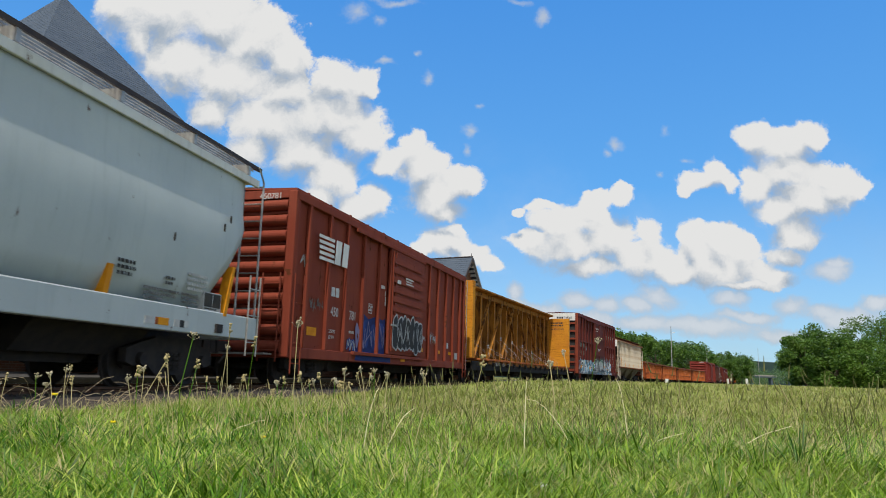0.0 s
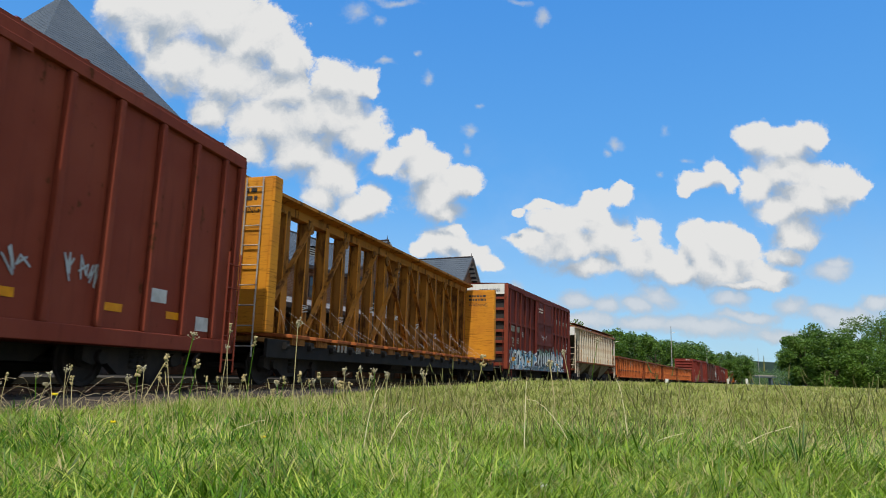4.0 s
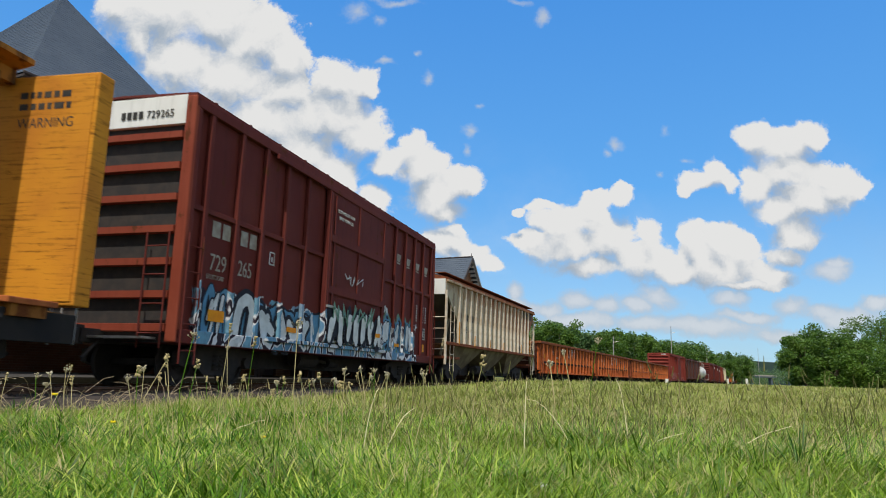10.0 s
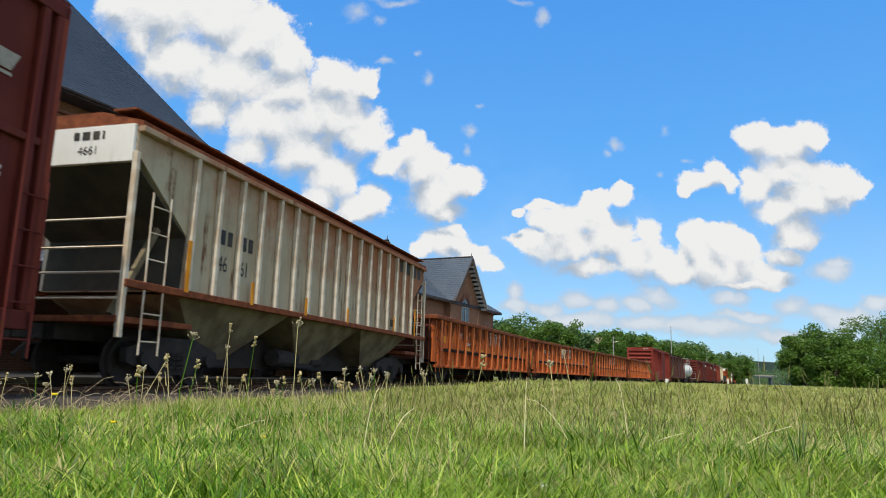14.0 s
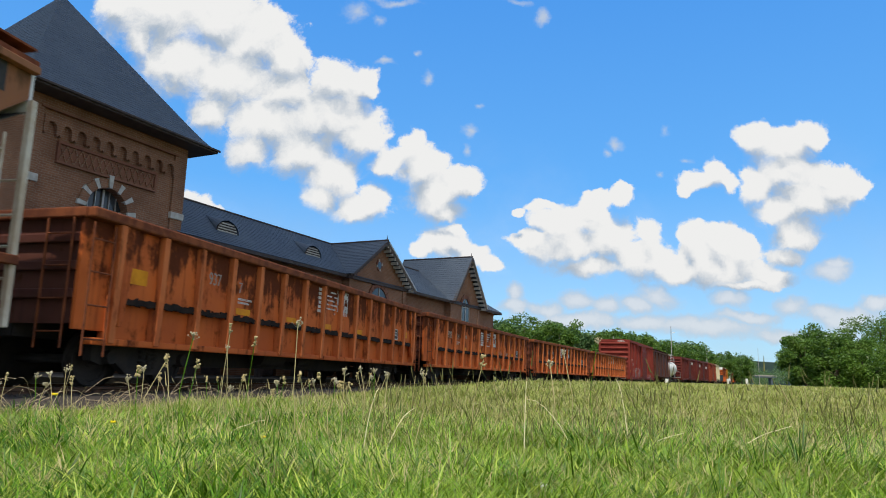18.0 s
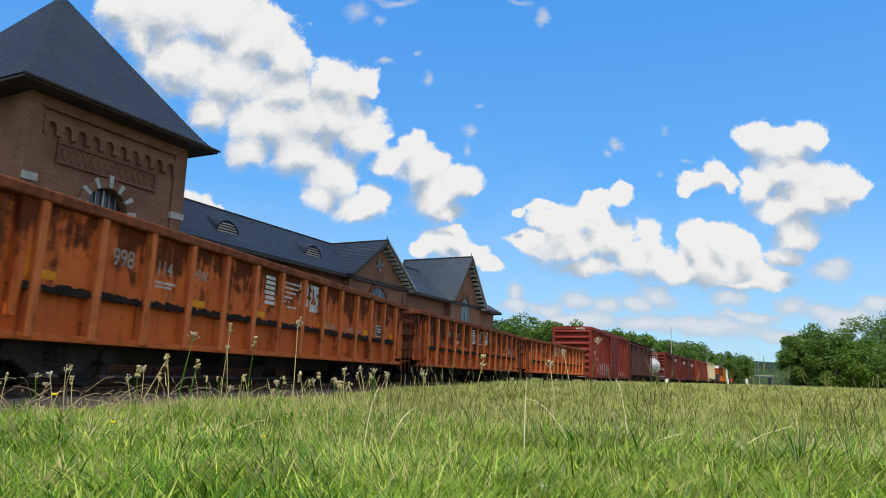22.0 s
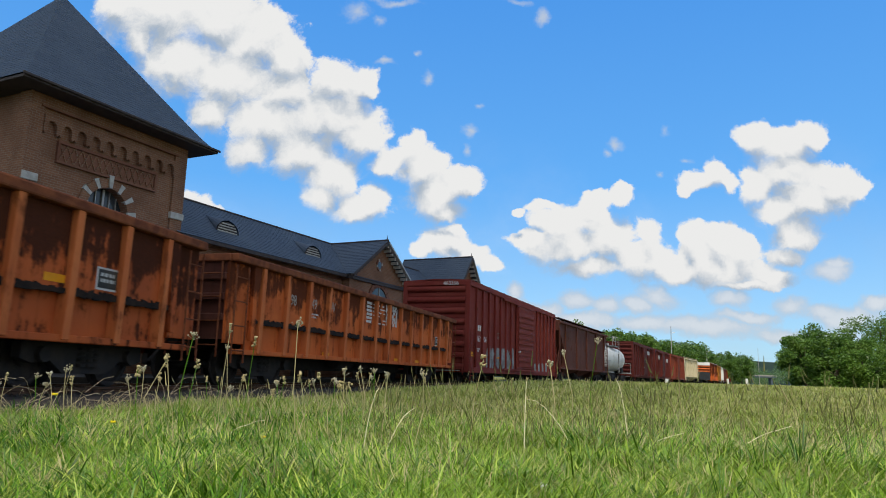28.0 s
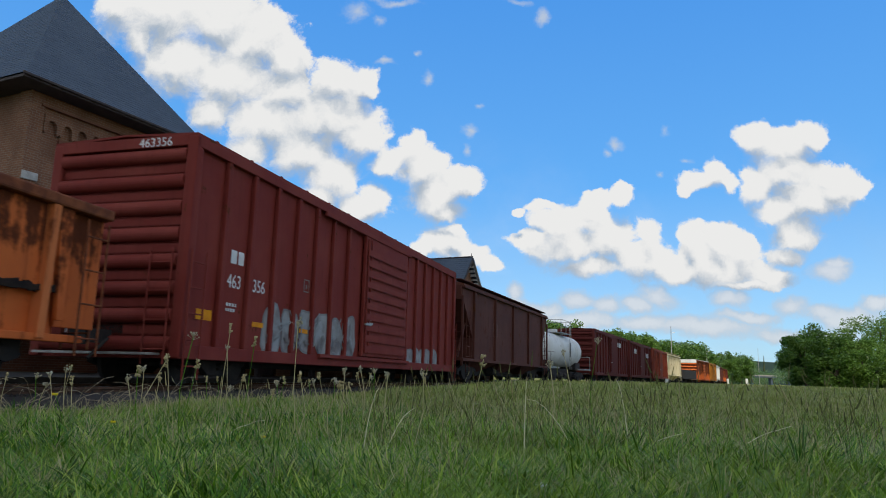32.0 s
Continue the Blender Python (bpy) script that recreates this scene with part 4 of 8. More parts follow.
        ladder(car, e * (h + 0.06), -1.35, 0.55, zt - 0.1, 0.45, "y", mat=RUST_EDGE, name="end_ladder")
        bm = solid([(0.0, zt), (0.28, zt), (0.10, zb + 0.2), (0.0, zb + 0.2)], "y", -1.58, -1.50, 0.01)
        o = part("corner_gusset", bm, mat, car)
        o.matrix_basis = Matrix.Translation((e * (h - 0.75), 0, 0)) @ Matrix.Rotation(0 if e < 0 else math.pi, 4, "Z") @ Matrix.Translation((0, 0.0 if e < 0 else 3.08, 0))
    # worn painted mark: a ladder of stripes, faint lines, and two flaking blocks
    y = -1.511
    bm = bmesh.new()
    for i in range(6):
        z = logo_x[1] - i * 0.105
        box(bm, logo_x[0] + rnd.uniform(0, 0.05), logo_x[0] + 0.44 - rnd.uniform(0, 0.06), y - 0.003, y, z, z + 0.07)
        t = logo_x[0] + 0.52
        while t < logo_x[0] + logo_w * 0.56:
            w = rnd.uniform(0.04, 0.2)
            if rnd.random() < 0.6:
                box(bm, t, t + w, y - 0.003, y, z + 0.01, z + 0.045)
            t += w + 0.02
    for k in range(2):
        x0, w = logo_x[0] + logo_w * (0.60 + 0.21 * k), logo_w * 0.17
        for i in range(49):
            xx, zz = x0 + (i % 7) * w / 7, logo_x[1] - 0.5 + (i // 7) * 0.09
            if rnd.random() < 0.66:
                q = rnd.uniform(-0.012, 0.012)
                prism(bm, [(xx, zz + q), (xx + w / 7 * rnd.uniform(0.7, 1.0), zz - q), (xx + w / 7, zz + 0.088 + q), (xx + 0.01, zz + 0.085 - q)], "y", y - 0.003, y)
    tagged(part("worn_mark", bm, MARK, car, "flaking white painted mark of stripes and blocks"), kind="stuff")
    mid = (s0 + s1) / 2
    for text, at, z, size in stencils:
        words(text, size, FADED_MARK, car, flank(at - mid, z, y), label="white stencilled writing", squeeze=0.82)
    for at, z, w, hh in flags:
        reflector(car, at - mid, z, w, hh, y=y)
    for at, way in corners:
        bm = bmesh.new()
        a, b = sorted((at - mid, at - mid + way * 0.14))
        box(bm, a, b, y - 0.004, y, 1.42, 2.0)
        a, b = sorted((at - mid + way * 0.145, at - mid + way * 0.5))
        box(bm, a, b, y - 0.004, y, 1.42, 1.54)
        tagged(part("corner_mark", bm, FLAG, car, "yellow angle mark"), kind="stuff")
    part("notice_frame", cube(plate - mid - 0.03, plate - mid + 0.43, y - 0.004, y, 1.40, 1.73), MARK, car, "white-framed notice")
    part("notice_plate", cube(plate - mid, plate - mid + 0.4, y - 0.008, y - 0.004, 1.43, 1.70), DARK_MARK, car)
    bars((0.3, 0.3), 0.05, MARK, car, plate - mid + 0.05, 1.60, y - 0.009, seed=seed + 9)
    bars((0.5, 0.4), 0.04, MARK, car, stencils[1][1] - mid, 1.66, y, seed=seed)
    return car


def centrebeam(s0, s1):
    car, L = start_car("centerbeam_flatcar", "empty golden-yellow centerbeam flatcar with timber-scraped bulkheads and cable tie-downs", s0, s1)
    h, zd, zt = L / 2, 1.36, 4.70
    part("side_beam", cube(-h + 0.2, h - 0.2, -1.52, -1.44, 0.60, 1.0, 0.01), SILL, car, "black side sill")
    part("side_beam", cube(-h + 0.2, h - 0.2, 1.44, 1.52, 0.60, 1.0, 0.01), SILL, car, "black side sill")
    part("deck", cube(-h + 0.1, h - 0.1, -1.2, 1.2, 0.94, 1.04, 0.01), YELLOW_DULL, car)
    n = 17
    gap = (L - 1.4) / n
    first = None
    for i in range(n):
        for s in (0, math.pi):
            x = -h + 0.9 + (i + 0.5) * gap
            if first is None:
                bm = bmesh.new()
                prism(bm, [(-1.58, 0.90), (-1.58, 1.08), (-1.50, 1.14), (-0.12, 1.26), (-0.12, 1.02), (-1.5, 0.90)], "x", -gap * 0.30, gap * 0.22)
                first = part("deck_riser", bm, RISER, car)
                o = first
                top = part("riser_pad", cube(-gap * 0.38, gap * 0.34, -1.64, -0.3, 1.12, 1.20, 0.012), PAD, o, "rust-red riser pad")
                top.matrix_basis = Matrix.Rotation(radians(3.6), 4, "X") @ Matrix.Translation((0, 0.08, 0.03))
                o.matrix_basis = Matrix.Translation((x, 0, 0))
            else:
                o = again(first, x, turn=s)
                t2 = again(top)
                t2.parent = o
                t2.matrix_basis = top.matrix_basis.copy()
            bm = bmesh.new() if i == 0 and s == 0 else None
            if bm is not None:
                box(bm, -0.07, 0.07, -1.62, -1.5, 0.80, 0.96)
                bar(bm, (-0.08, -1.57, 0.86), (0.08, -1.57, 0.86), 0.07, 8)
                winch = part("winch", bm, SILL, car)
                winch.matrix_basis = Matrix.Translation((x - gap * 0.5, 0, 0))
            else:
                again(winch, x - gap * 0.5, turn=s)
    # columns of the centre truss: flanged posts that taper upwards
    m = 17
    at = [-h + 0.75 + i * (L - 1.5) / m for i in range(m + 1)]
    posts = []
    for wide, top_w, mat in ((0.175, 0.105, YELLOW), (0.14, 0.092, YELLOW_DULL)):
        flange = solid([(-wide, 1.03), (wide, 1.03), (wide * 0.82, 2.6), (top_w, zt - 0.2), (-top_w, zt - 0.2), (-wide * 0.82, 2.6)], "y", -0.165, -0.14, 0.006)
        col = part("column", flange, mat, car)
        back = part("column_flange", solid([(-wide, 1.03), (wide, 1.03), (top_w, zt - 0.2), (-top_w, zt - 0.2)], "y", 0.14, 0.165), mat, col)
        web = part("column_web", cube(-0.02, 0.02, -0.14, 0.14, 1.03, zt - 0.2), mat, col)
        # brighter yellow strip paints in the sunlight along the flange edge
        edge = part("column_edge", solid([(-wide - 0.012, 1.03), (-wide + 0.012, 1.03), (-top_w + 0.012, zt - 0.2), (-top_w - 0.012, zt - 0.2)], "y", -0.172, -0.150), YELLOW_WORN, col, "bright strip for the sunlit flange edge")
        foot = part("column_foot", solid([(-0.30, 1.03), (0.30, 1.03), (0.16, 1.7), (-0.16, 1.7)], "x", -0.03, 0.03, 0.006), mat, col)
        posts.append((col, (back, web, edge, foot)))
    for i, x in enumerate(at):
        col, bits = posts[i % 2]
        if i < 2:
            col.matrix_basis = Matrix.Translation((x, 0, 0))
            continue
        o = again(col, x)
        for q in bits:
            again(q).parent = o
    # long braces, each over two bays, leaning towards the middle of the car
    for a, b in ((1, 3), (3, 5), (5, 7), (7, 9), (16, 14), (14, 12), (12, 10), (10, 8)):
        bm = bmesh.new()
        foot_x, head_x = at[a], at[b]
        beam(bm, (foot_x, -0.20, 1.35), (head_x, -0.20, zt - 0.42), 0.05, 0.15, (0, 1, 0))
        brace = part("diagonal_brace", bm, YELLOW, car)
        bm = bmesh.new()
        bar(bm, (head_x, -0.235, zt - 0.45), (head_x, -0.18, zt - 0.45), 0.17, 16)
        part("gusset", bm, YELLOW_DULL, brace, "round gusset plate")
        part("foot_gusset", solid([(foot_x - 0.2, 1.05), (foot_x + 0.2, 1.05), (foot_x + 0.08, 1.6), (foot_x - 0.08, 1.6)], "y", -0.23, -0.18, 0.005), YELLOW_DULL, brace)
    bm = bmesh.new()
    prism(bm, [(-0.46, zt - 0.02), (-0.46, zt + 0.06), (0.46, zt + 0.06), (0.46, zt - 0.02), (0.16, zt - 0.08), (0.16, zt - 0.30), (-0.16, zt - 0.30), (-0.16, zt - 0.08)], "x", -h + 0.4, h - 0.4)
    part("top_chord", bm, YELLOW, car)
    # pale plates stand in for daylight showing through holes in the chord
    for i in range(9):
        x = -h + 1.6 + i * (L - 3.2) / 8
        part("chord_hole_liner", cube(x - 0.14, x + 0.14, -0.40, -0.22, zt + 0.055, zt + 0.075, 0.008), GALV, car)
    for s in (-1, 1):
        x0, x1 = sorted((s * (h - 0.02), s * (h - 0.34)))
        b = part("bulkhead", cube(x0, x1, -1.56, 1.56, 1.12, 4.54, 0.02), YELLOW_WORN, car, "scraped yellow bulkhead")
        for face in (-1, 1):
            xx = s * (h - 0.18) + face * 0.16
            part("bulkhead_sheet", cube(min(xx, xx + face * 0.012), max(xx, xx + face * 0.012), -1.50, 1.50, 1.18, 4.48, 0.004), YELLOW_WORN, b)
        # stencilled warnings on the side that faces the load and on the outer side
        turn = Matrix.Rotation(-math.pi / 2, 4, "Z") @ Matrix.Rotation(math.pi / 2, 4, "X")
        face_x = s * (h - 0.18) - 0.173
        for y0 in (1.25, -0.25):
            for k, z in enumerate((4.18, 4.0)):
                sign = bars((0.9,), 0.10, DARK_MARK, b, 0, 0, 0, seed=int(70 + k + y0 * 4), name="stencil")
                sign.matrix_basis = Matrix.Translation((face_x, y0, z)) @ Matrix.Rotation(-math.pi / 2, 4, "Z")
            words("WARNING", 0.22, DARK_MARK, b, Matrix.Translation((face_x, y0, 3.72)) @ turn, squeeze=0.9, label="black stencilled warning")
        ladder(car, s * (h + 0.05), -1.3, 0.6, zt - 0.2, 0.42, "y")
    # tie-down cables
    rnd = random.Random(5)
    for i in range(1, m, 1):
        x = -h + 0.75 + i * (L - 1.5) / m
        bm = bmesh.new()
        zc = 2.0 + rnd.uniform(-0.2, 0.35)
        bar(bm, (x + 0.15, -0.2, zc), (x - 0.35 + rnd.uniform(-0.1, 0.1), -1.45, 1.22), 0.003, 4)
        if i % 2:
            bar(bm, (x + 0.95, -0.2, zc - 0.25), (x - 0.85 + rnd.uniform(-0.1, 0.1), -1.45, 1.22), 0.003, 4)
        part("tie_cable", bm, GALV, car)
        if i % 2:
            wrap = bmesh.new()
            for k in range(4):
                beam(wrap, (x - 0.14, -0.176, zc + k * 0.05 + rnd.uniform(-.02, .02)), (x + 0.14, -0.176, zc + 0.04 + k * 0.05 + rnd.uniform(-.04, .04)), 0.02, 0.02)
            tagged(part("strap_wrap", wrap, MARK, car, "pale frayed strap wound round a column"), kind="stuff")
    words("856", 0.24, FADED_MARK, car, flank(-5.88, 0.83, -1.60), squeeze=0.9)
    words("844", 0.24, FADED_MARK, car, flank(-4.98, 0.83, -1.60), squeeze=0.9)
    bm = bmesh.new()
    for i in range(4):
        box(bm, -7.2 + i * 0.21, -7.08 + i * 0.21, -1.60, -1.595, 0.83, 1.0)
    part("owner_mark", bm, FADED_MARK, car, "four white letter blocks")
    return car


def ribbed_hopper(name, label, s0, s1, mat, rib_mat, ribs, zt=4.12, zs=1.62, spin=True, roof=None, tags=(), bay_mat=None):
    car, L = start_car(name, label, s0, s1, spin)
    for tg in tags:
        mat = spray(mat, car, *tg)
    h = L / 2
    a, b = h - 0.12, h - 1.5
    part("body", solid([(-a, zt), (-a, zt - 0.45), (-b + 0.05, zs + 0.95), (-b, zs), (b, zs), (b - 0.05, zs + 0.95), (a, zt - 0.45), (a, zt)], "y", -1.48, 1.48), mat, car)
    low_mat = bay_mat or mat
    if bay_mat:
        # slope sheets under the overhanging ends, with their shade put into the colour
        for e in (-1, 1):
            pts = [(e * a, zt - 0.62), (e * (a + 0.012), zt - 0.62), (e * (b - 0.04), zs + 0.93), (e * (b + 0.012), zs + 0.02), (e * (b - 0.01), zs + 0.02), (e * (b - 0.06), zs + 0.95)]
            part("slope_sheet", solid(pts, "y", -1.46, 1.46), SLOPE_SHADE, car, "slope sheet darkened for its shade")
    roof = roof or RUST_EDGE
    bm = bmesh.new()
    prism(bm, [(-1.56, zt - 0.02), (-1.56, zt + 0.06), (-0.75, zt + 0.26), (0.75, zt + 0.26), (1.56, zt + 0.06), (1.56, zt - 0.02)], "x", -h + 0.1, h - 0.1)
    part("roof", bm, roof, car, "rust-brown hatched roof")
    for i in range(5):
        part("roof_hatch", cube(-a + 0.6 + i * (2 * a - 1.2) / 5, -a + 0.4 + (i + 1) * (2 * a - 1.2) / 5, -0.45, 0.45, zt + 0.26, zt + 0.34, 0.03), roof, car)
    part("running_board", cube(-h + 0.05, h - 0.05, -1.45, -1.0, zt + 0.24, zt + 0.27), roof, car)
    for s in (-1, 1):
        y0, y1 = sorted((s * 1.60, s * 1.48))
        part("side_sill", cube(-h + 0.05, h - 0.05, y0, y1, zs - 0.10, zs + 0.02, 0.012), RUST_EDGE if bay_mat else mat, car)
        part("top_angle", cube(-h + 0.1, h - 0.1, y0, y1, zt - 0.12, zt - 0.02, 0.012), mat, car)
    first = None
    for i in range(ribs):
        x = -b + 0.1 + i * (2 * b - 0.2) / (ribs - 1)
        for turn in (0, math.pi):
            if first is None:
                first = part("side_rib", cube(-0.05, 0.05, -1.59, -1.48, zs, zt - 0.1, 0.012), rib_mat, car)
                o = first
            else:
                o = again(first)
            o.matrix_basis = Matrix.Translation((x, 0, 0)) @ Matrix.Rotation(turn, 4, "Z")
    # discharge bays
    for i in range(3):
        w = 2 * b / 3
        x0 = -b + i * w
        bm = bmesh.new()
        lo, hi = 0.50, zs - 0.05
        A = [bm.verts.new(p) for p in ((x0 + 0.04, -1.42, hi), (x0 + w - 0.04, -1.42, hi), (x0 + w - 0.04, 1.42, hi), (x0 + 0.04, 1.42, hi))]
        m = x0 + w / 2
        B = [bm.verts.new(p) for p in ((m - 0.45, -0.75, lo), (m + 0.45, -0.75, lo), (m + 0.45, 0.75, lo), (m - 0.45, 0.75, lo))]
        for k in range(4):
            bm.faces.new((A[k], A[(k + 1) % 4], B[(k + 1) % 4], B[k]))
        bm.faces.new(A)
        bm.faces.new(B)
        bmesh.ops.recalc_face_normals(bm, faces=bm.faces)
        bay = part("hopper_bay", bm, bay_mat or mat, car)
        part("outlet_gate", cube(m - 0.5, m + 0.5, -0.8, 0.8, 0.40, 0.52, 0.015), BLACK, bay)
    for e in (-1, 1):
        for s in (-1, 1):
            x0, x1 = sorted((e * (h - 0.04), e * (h - 0.13)))
            y0, y1 = sorted((s * 1.56, s * 1.47))
            part("corner_post", cube(x0, x1, y0, y1, 0.75, zt - 0.46, 0.012), rib_mat, car)
        x0, x1 = sorted((e * (h - 0.04), e * (h - 0.118)))
        part("end_panel", cube(x0, x1, -1.46, 1.46, zt - 0.62, zt, 0.01), WHITE if bay_mat else mat, car)
        x0, x1 = sorted((e * (h - 0.02), e * (h - 1.9)))
        part("end_platform", cube(x0, x1, -1.5, 1.5, 0.98, 1.08, 0.01), RUST_EDGE if bay_mat else mat, car)
        bm = bmesh.new()
        for z in (1.35, 1.75, 2.15, 2.6):
            bar(bm, (e * (h - 0.1), -1.5, z), (e * (h - 0.1), 1.5, z), 0.02, 5)
        part("end_handrail", bm, rib_mat, car)
        ladder(car, e * (h - 0.62) - 0.21 - e * 0.1, -1.56, 0.5, 3.1, 0.45, mat=rib_mat, n=6)
        for y in (-1.3, 1.3):
            bm = bmesh.new()
            beam(bm, (e * (h - 0.12), y, 1.1), (e * (b + 0.5), y, 2.6), 0.08, 0.1)
            part("end_strut", bm, low_mat, car)
    return car, L


def grey_hopper(s0, s1):
    car, L = start_car("covered_hopper", "pale grey smooth-sided covered hopper with orange reflector stripes", s0, s1)
    h = L / 2
    side = [(1.40, 1.36), (1.50, 1.75), (1.56, 2.2), (1.585, 2.7), (1.57, 3.05), (1.53, 3.3), (1.50, 3.5), (1.49, 3.9), (1.50, 4.14)]
    bm = bmesh.new()
    rings = []
    for x, lift, inset in ((-h + 0.9, 1.7, 0.12), (-h + 1.1, 1.45, 0.03), (-h + 1.5, 0.9, 0.0), (-h + 2.2, 0.0, 0.0), (h - 2.0, 0.0, 0.0), (h - 1.3, 0.9, 0.0), (h - 0.9, 1.45, 0.03), (h - 0.62, 1.75, 0.12), (h - 0.45, 2.2, 0.25)):
        z0 = 1.36 + lift
        ring = []
        for s in (-1, 1):
            row = []
            for y, z in side:
                zz = z0 + (z - 1.36) * (4.14 - z0) / (4.14 - 1.36)
                yy = np.interp(zz, [q[1] for q in side], [q[0] for q in side]) - inset
                row.append(bm.verts.new((x, s * yy, zz)))
            ring.append(row)
        rings.append(ring[0][::-1] + ring[1])
    for a, b in zip(rings, rings[1:]):
        for i in range(len(a)):
            bm.faces.new((a[i], a[(i + 1) % len(a)], b[(i + 1) % len(a)], b[i]))
    bm.faces.new(rings[0][::-1])
    bm.faces.new(rings[-1])
    bmesh.ops.recalc_face_normals(bm, faces=bm.faces)
    part("body", bm, GREY, car, smooth=True)
    bm = bmesh.new()
    prism(bm, [(-1.53, 4.13), (-1.56, 4.20), (-1.2, 4.30), (0, 4.38), (1.2, 4.30), (1.56, 4.20), (1.53, 4.13)], "x", -h + 0.35, h - 0.35)
    part("roof", bm, WHITE, car)
    for s in (-1, 1):
        y0, y1 = sorted((s * 1.58, s * 1.40))
        part("side_sill", cube(-h + 0.02, h - 0.02, y0, y1, 0.92, 1.36, 0.02), GREY, car)
        y0, y1 = sorted((s * 1.56, s * 1.50))
        part("roof_fascia", cube(-h + 0.35, h - 0.35, y0, y1, 4.05, 4.20, 0.012), WHITE, car)
    # roof walkway of open grating on brackets
    for s in (-1, 1):
        grate = part("walkway_frame", cube(-h + 0.1, h - 0.1, min(s * 1.46, s * 1.42), max(s * 1.46, s * 1.42), 4.46, 4.54), TRIM, car)
        bm = bmesh.new()
        for i in range(9):
            y = s * (0.72 + i * 0.0875)
            box(bm, -h + 0.1, h - 0.1, y - 0.012, y + 0.012, 4.50, 4.54)
        part("walkway_slats", bm, GALV, grate)
        for i in range(9):
            x = -h + 0.6 + i * (L - 1.2) / 8
            part("walkway_bracket", cube(x - 0.04, x + 0.04, min(s * 1.45, s * 0.7), max(s * 1.45, s * 0.7), 4.28, 4.49), GALV, grate)
    for i in range(4):
        part("hopper_bay", solid([(-1.35, 1.3), (1.35, 1.3), (0.7, 0.5), (-0.7, 0.5)], "x", -h + 2.4 + i * 3.1, -h + 4.9 + i * 3.1), BLACK, car)
    for e in (-1, 1):
        bm = bmesh.new()
        for t in (-1.5, -1.05):
            bar(bm, (e * (h - 0.06), t, 0.95), (e * (h - 0.06), t, 4.25), 0.022, 6)
            bar(bm, (e * (h - 0.06), t, 4.25), (e * (h - 0.30), t, 4.52), 0.022, 6)
        for i in range(9):
            bar(bm, (e * (h - 0.06), -1.5, 1.2 + i * 0.37), (e * (h - 0.06), -1.05, 1.2 + i * 0.37), 0.016, 6)
        part("end_ladder", bm, GALV, car)
        ladder(car, e * (h - 0.3) - 0.2, -1.60, 0.6, 2.2, 0.42)
        x0, x1 = sorted((e * (h - 0.02), e * (h - 0.14)))
        part("end_sill", cube(x0, x1, -1.5, 1.5, 0.92, 1.36, 0.02), GREY, car)
    return car, L


def tank_car(s0, s1):
    car, L = start_car("tank_car", "dirty white tank car with a railed top platform", s0, s1)
    h, r, zc = L / 2, 1.17, 2.36
    bm = bmesh.new()
    prof = [(-h + 1.0, 0.0), (-h + 1.03, 0.35), (-h + 1.12, 0.68), (-h + 1.3, 0.95), (-h + 1.55, 1.12), (-h + 1.8, r), (h - 1.8, r), (h - 1.55, 1.12), (h - 1.3, 0.95), (h - 1.12, 0.68), (h - 1.03, 0.35), (h - 1.0, 0.0)]
    rings = []
    for x, q in prof:
        rings.append([bm.verts.new((x, q * math.cos(2 * math.pi * i / 32), zc + q * math.sin(2 * math.pi * i / 32))) for i in range(32)] if q else [bm.verts.new((x, 0, zc))])
    for a, b in zip(rings, rings[1:]):
        for i in range(32):
            j = (i + 1) % 32
            if len(a) == 1:
                bm.faces.new((a[0], b[j], b[i]))
            elif len(b) == 1:
                bm.faces.new((a[i], a[j], b[0]))
            else:
                bm.faces.new((a[i], a[j], b[j], b[i]))
    bmesh.ops.recalc_face_normals(bm, faces=bm.faces)
    part("tank", bm, WHITE, car, "stained white tank barrel", smooth=True)
    bm = bmesh.new()
    bar(bm, (0, 0, zc + r - 0.05), (0, 0, zc + r + 0.35), 0.35, 16)
    part("manway", bm, WHITE, car)
    part("top_platform", cube(-1.4, 1.4, -1.0, 1.0, zc + r + 0.02, zc + r + 0.06), GALV, car)
    bm = bmesh.new()
    for y in (-1.0, 1.0):
        for x in (-1.4, 0, 1.4):
            bar(bm, (x, y, zc + r), (x, y, zc + r + 0.95), 0.022, 6)
        for z in (0.5, 0.95):
            bar(bm, (-1.4, y, zc + r + z), (1.4, y, zc + r + z), 0.02, 6)
    for x in (-1.4, 1.4):
        bar(bm, (x, -1, zc + r + 0.95), (x, 1, zc + r + 0.95), 0.02, 6)
    part("platform_rail", bm, GALV, car)
    ladder(car, -0.25, -1.3, 1.0, zc + r + 0.5, 0.5)
    for e in (-1, 1):
        x0, x1 = sorted((e * (h - 0.05), e * (h - 2.2)))
        part("end_platform", cube(x0, x1, -1.5, 1.5, 1.0, 1.1, 0.01), GALV, car)
        bm = bmesh.new()
        for y in (-1.45, 1.45):
            bar(bm, (e * (h - 0.1), y, 1.1), (e * (h - 0.1), y, 2.05), 0.025, 6)
            bar(bm, (e * (h - 0.1), y, 2.05), (e * (h - 1.2), y, 2.05), 0.025, 6)
        bar(bm, (e * (h - 0.1), -1.45, 2.05), (e * (h - 0.1), 1.45, 2.05), 0.025, 6)
        part("end_handrail", bm, GALV, car)
        x0, x1 = sorted((e * (h - 1.2), e * (h - 2.6)))
        part("saddle", cube(x0, x1, -0.9, 0.9, 1.05, 1.55, 0.03), BLACK, car)
    part("spill_streak", cube(0.55, 0.75, -1.185, -1.165, 1.9, 2.9, 0.008), DARK_MARK, car, "dark spill streak")
    return car


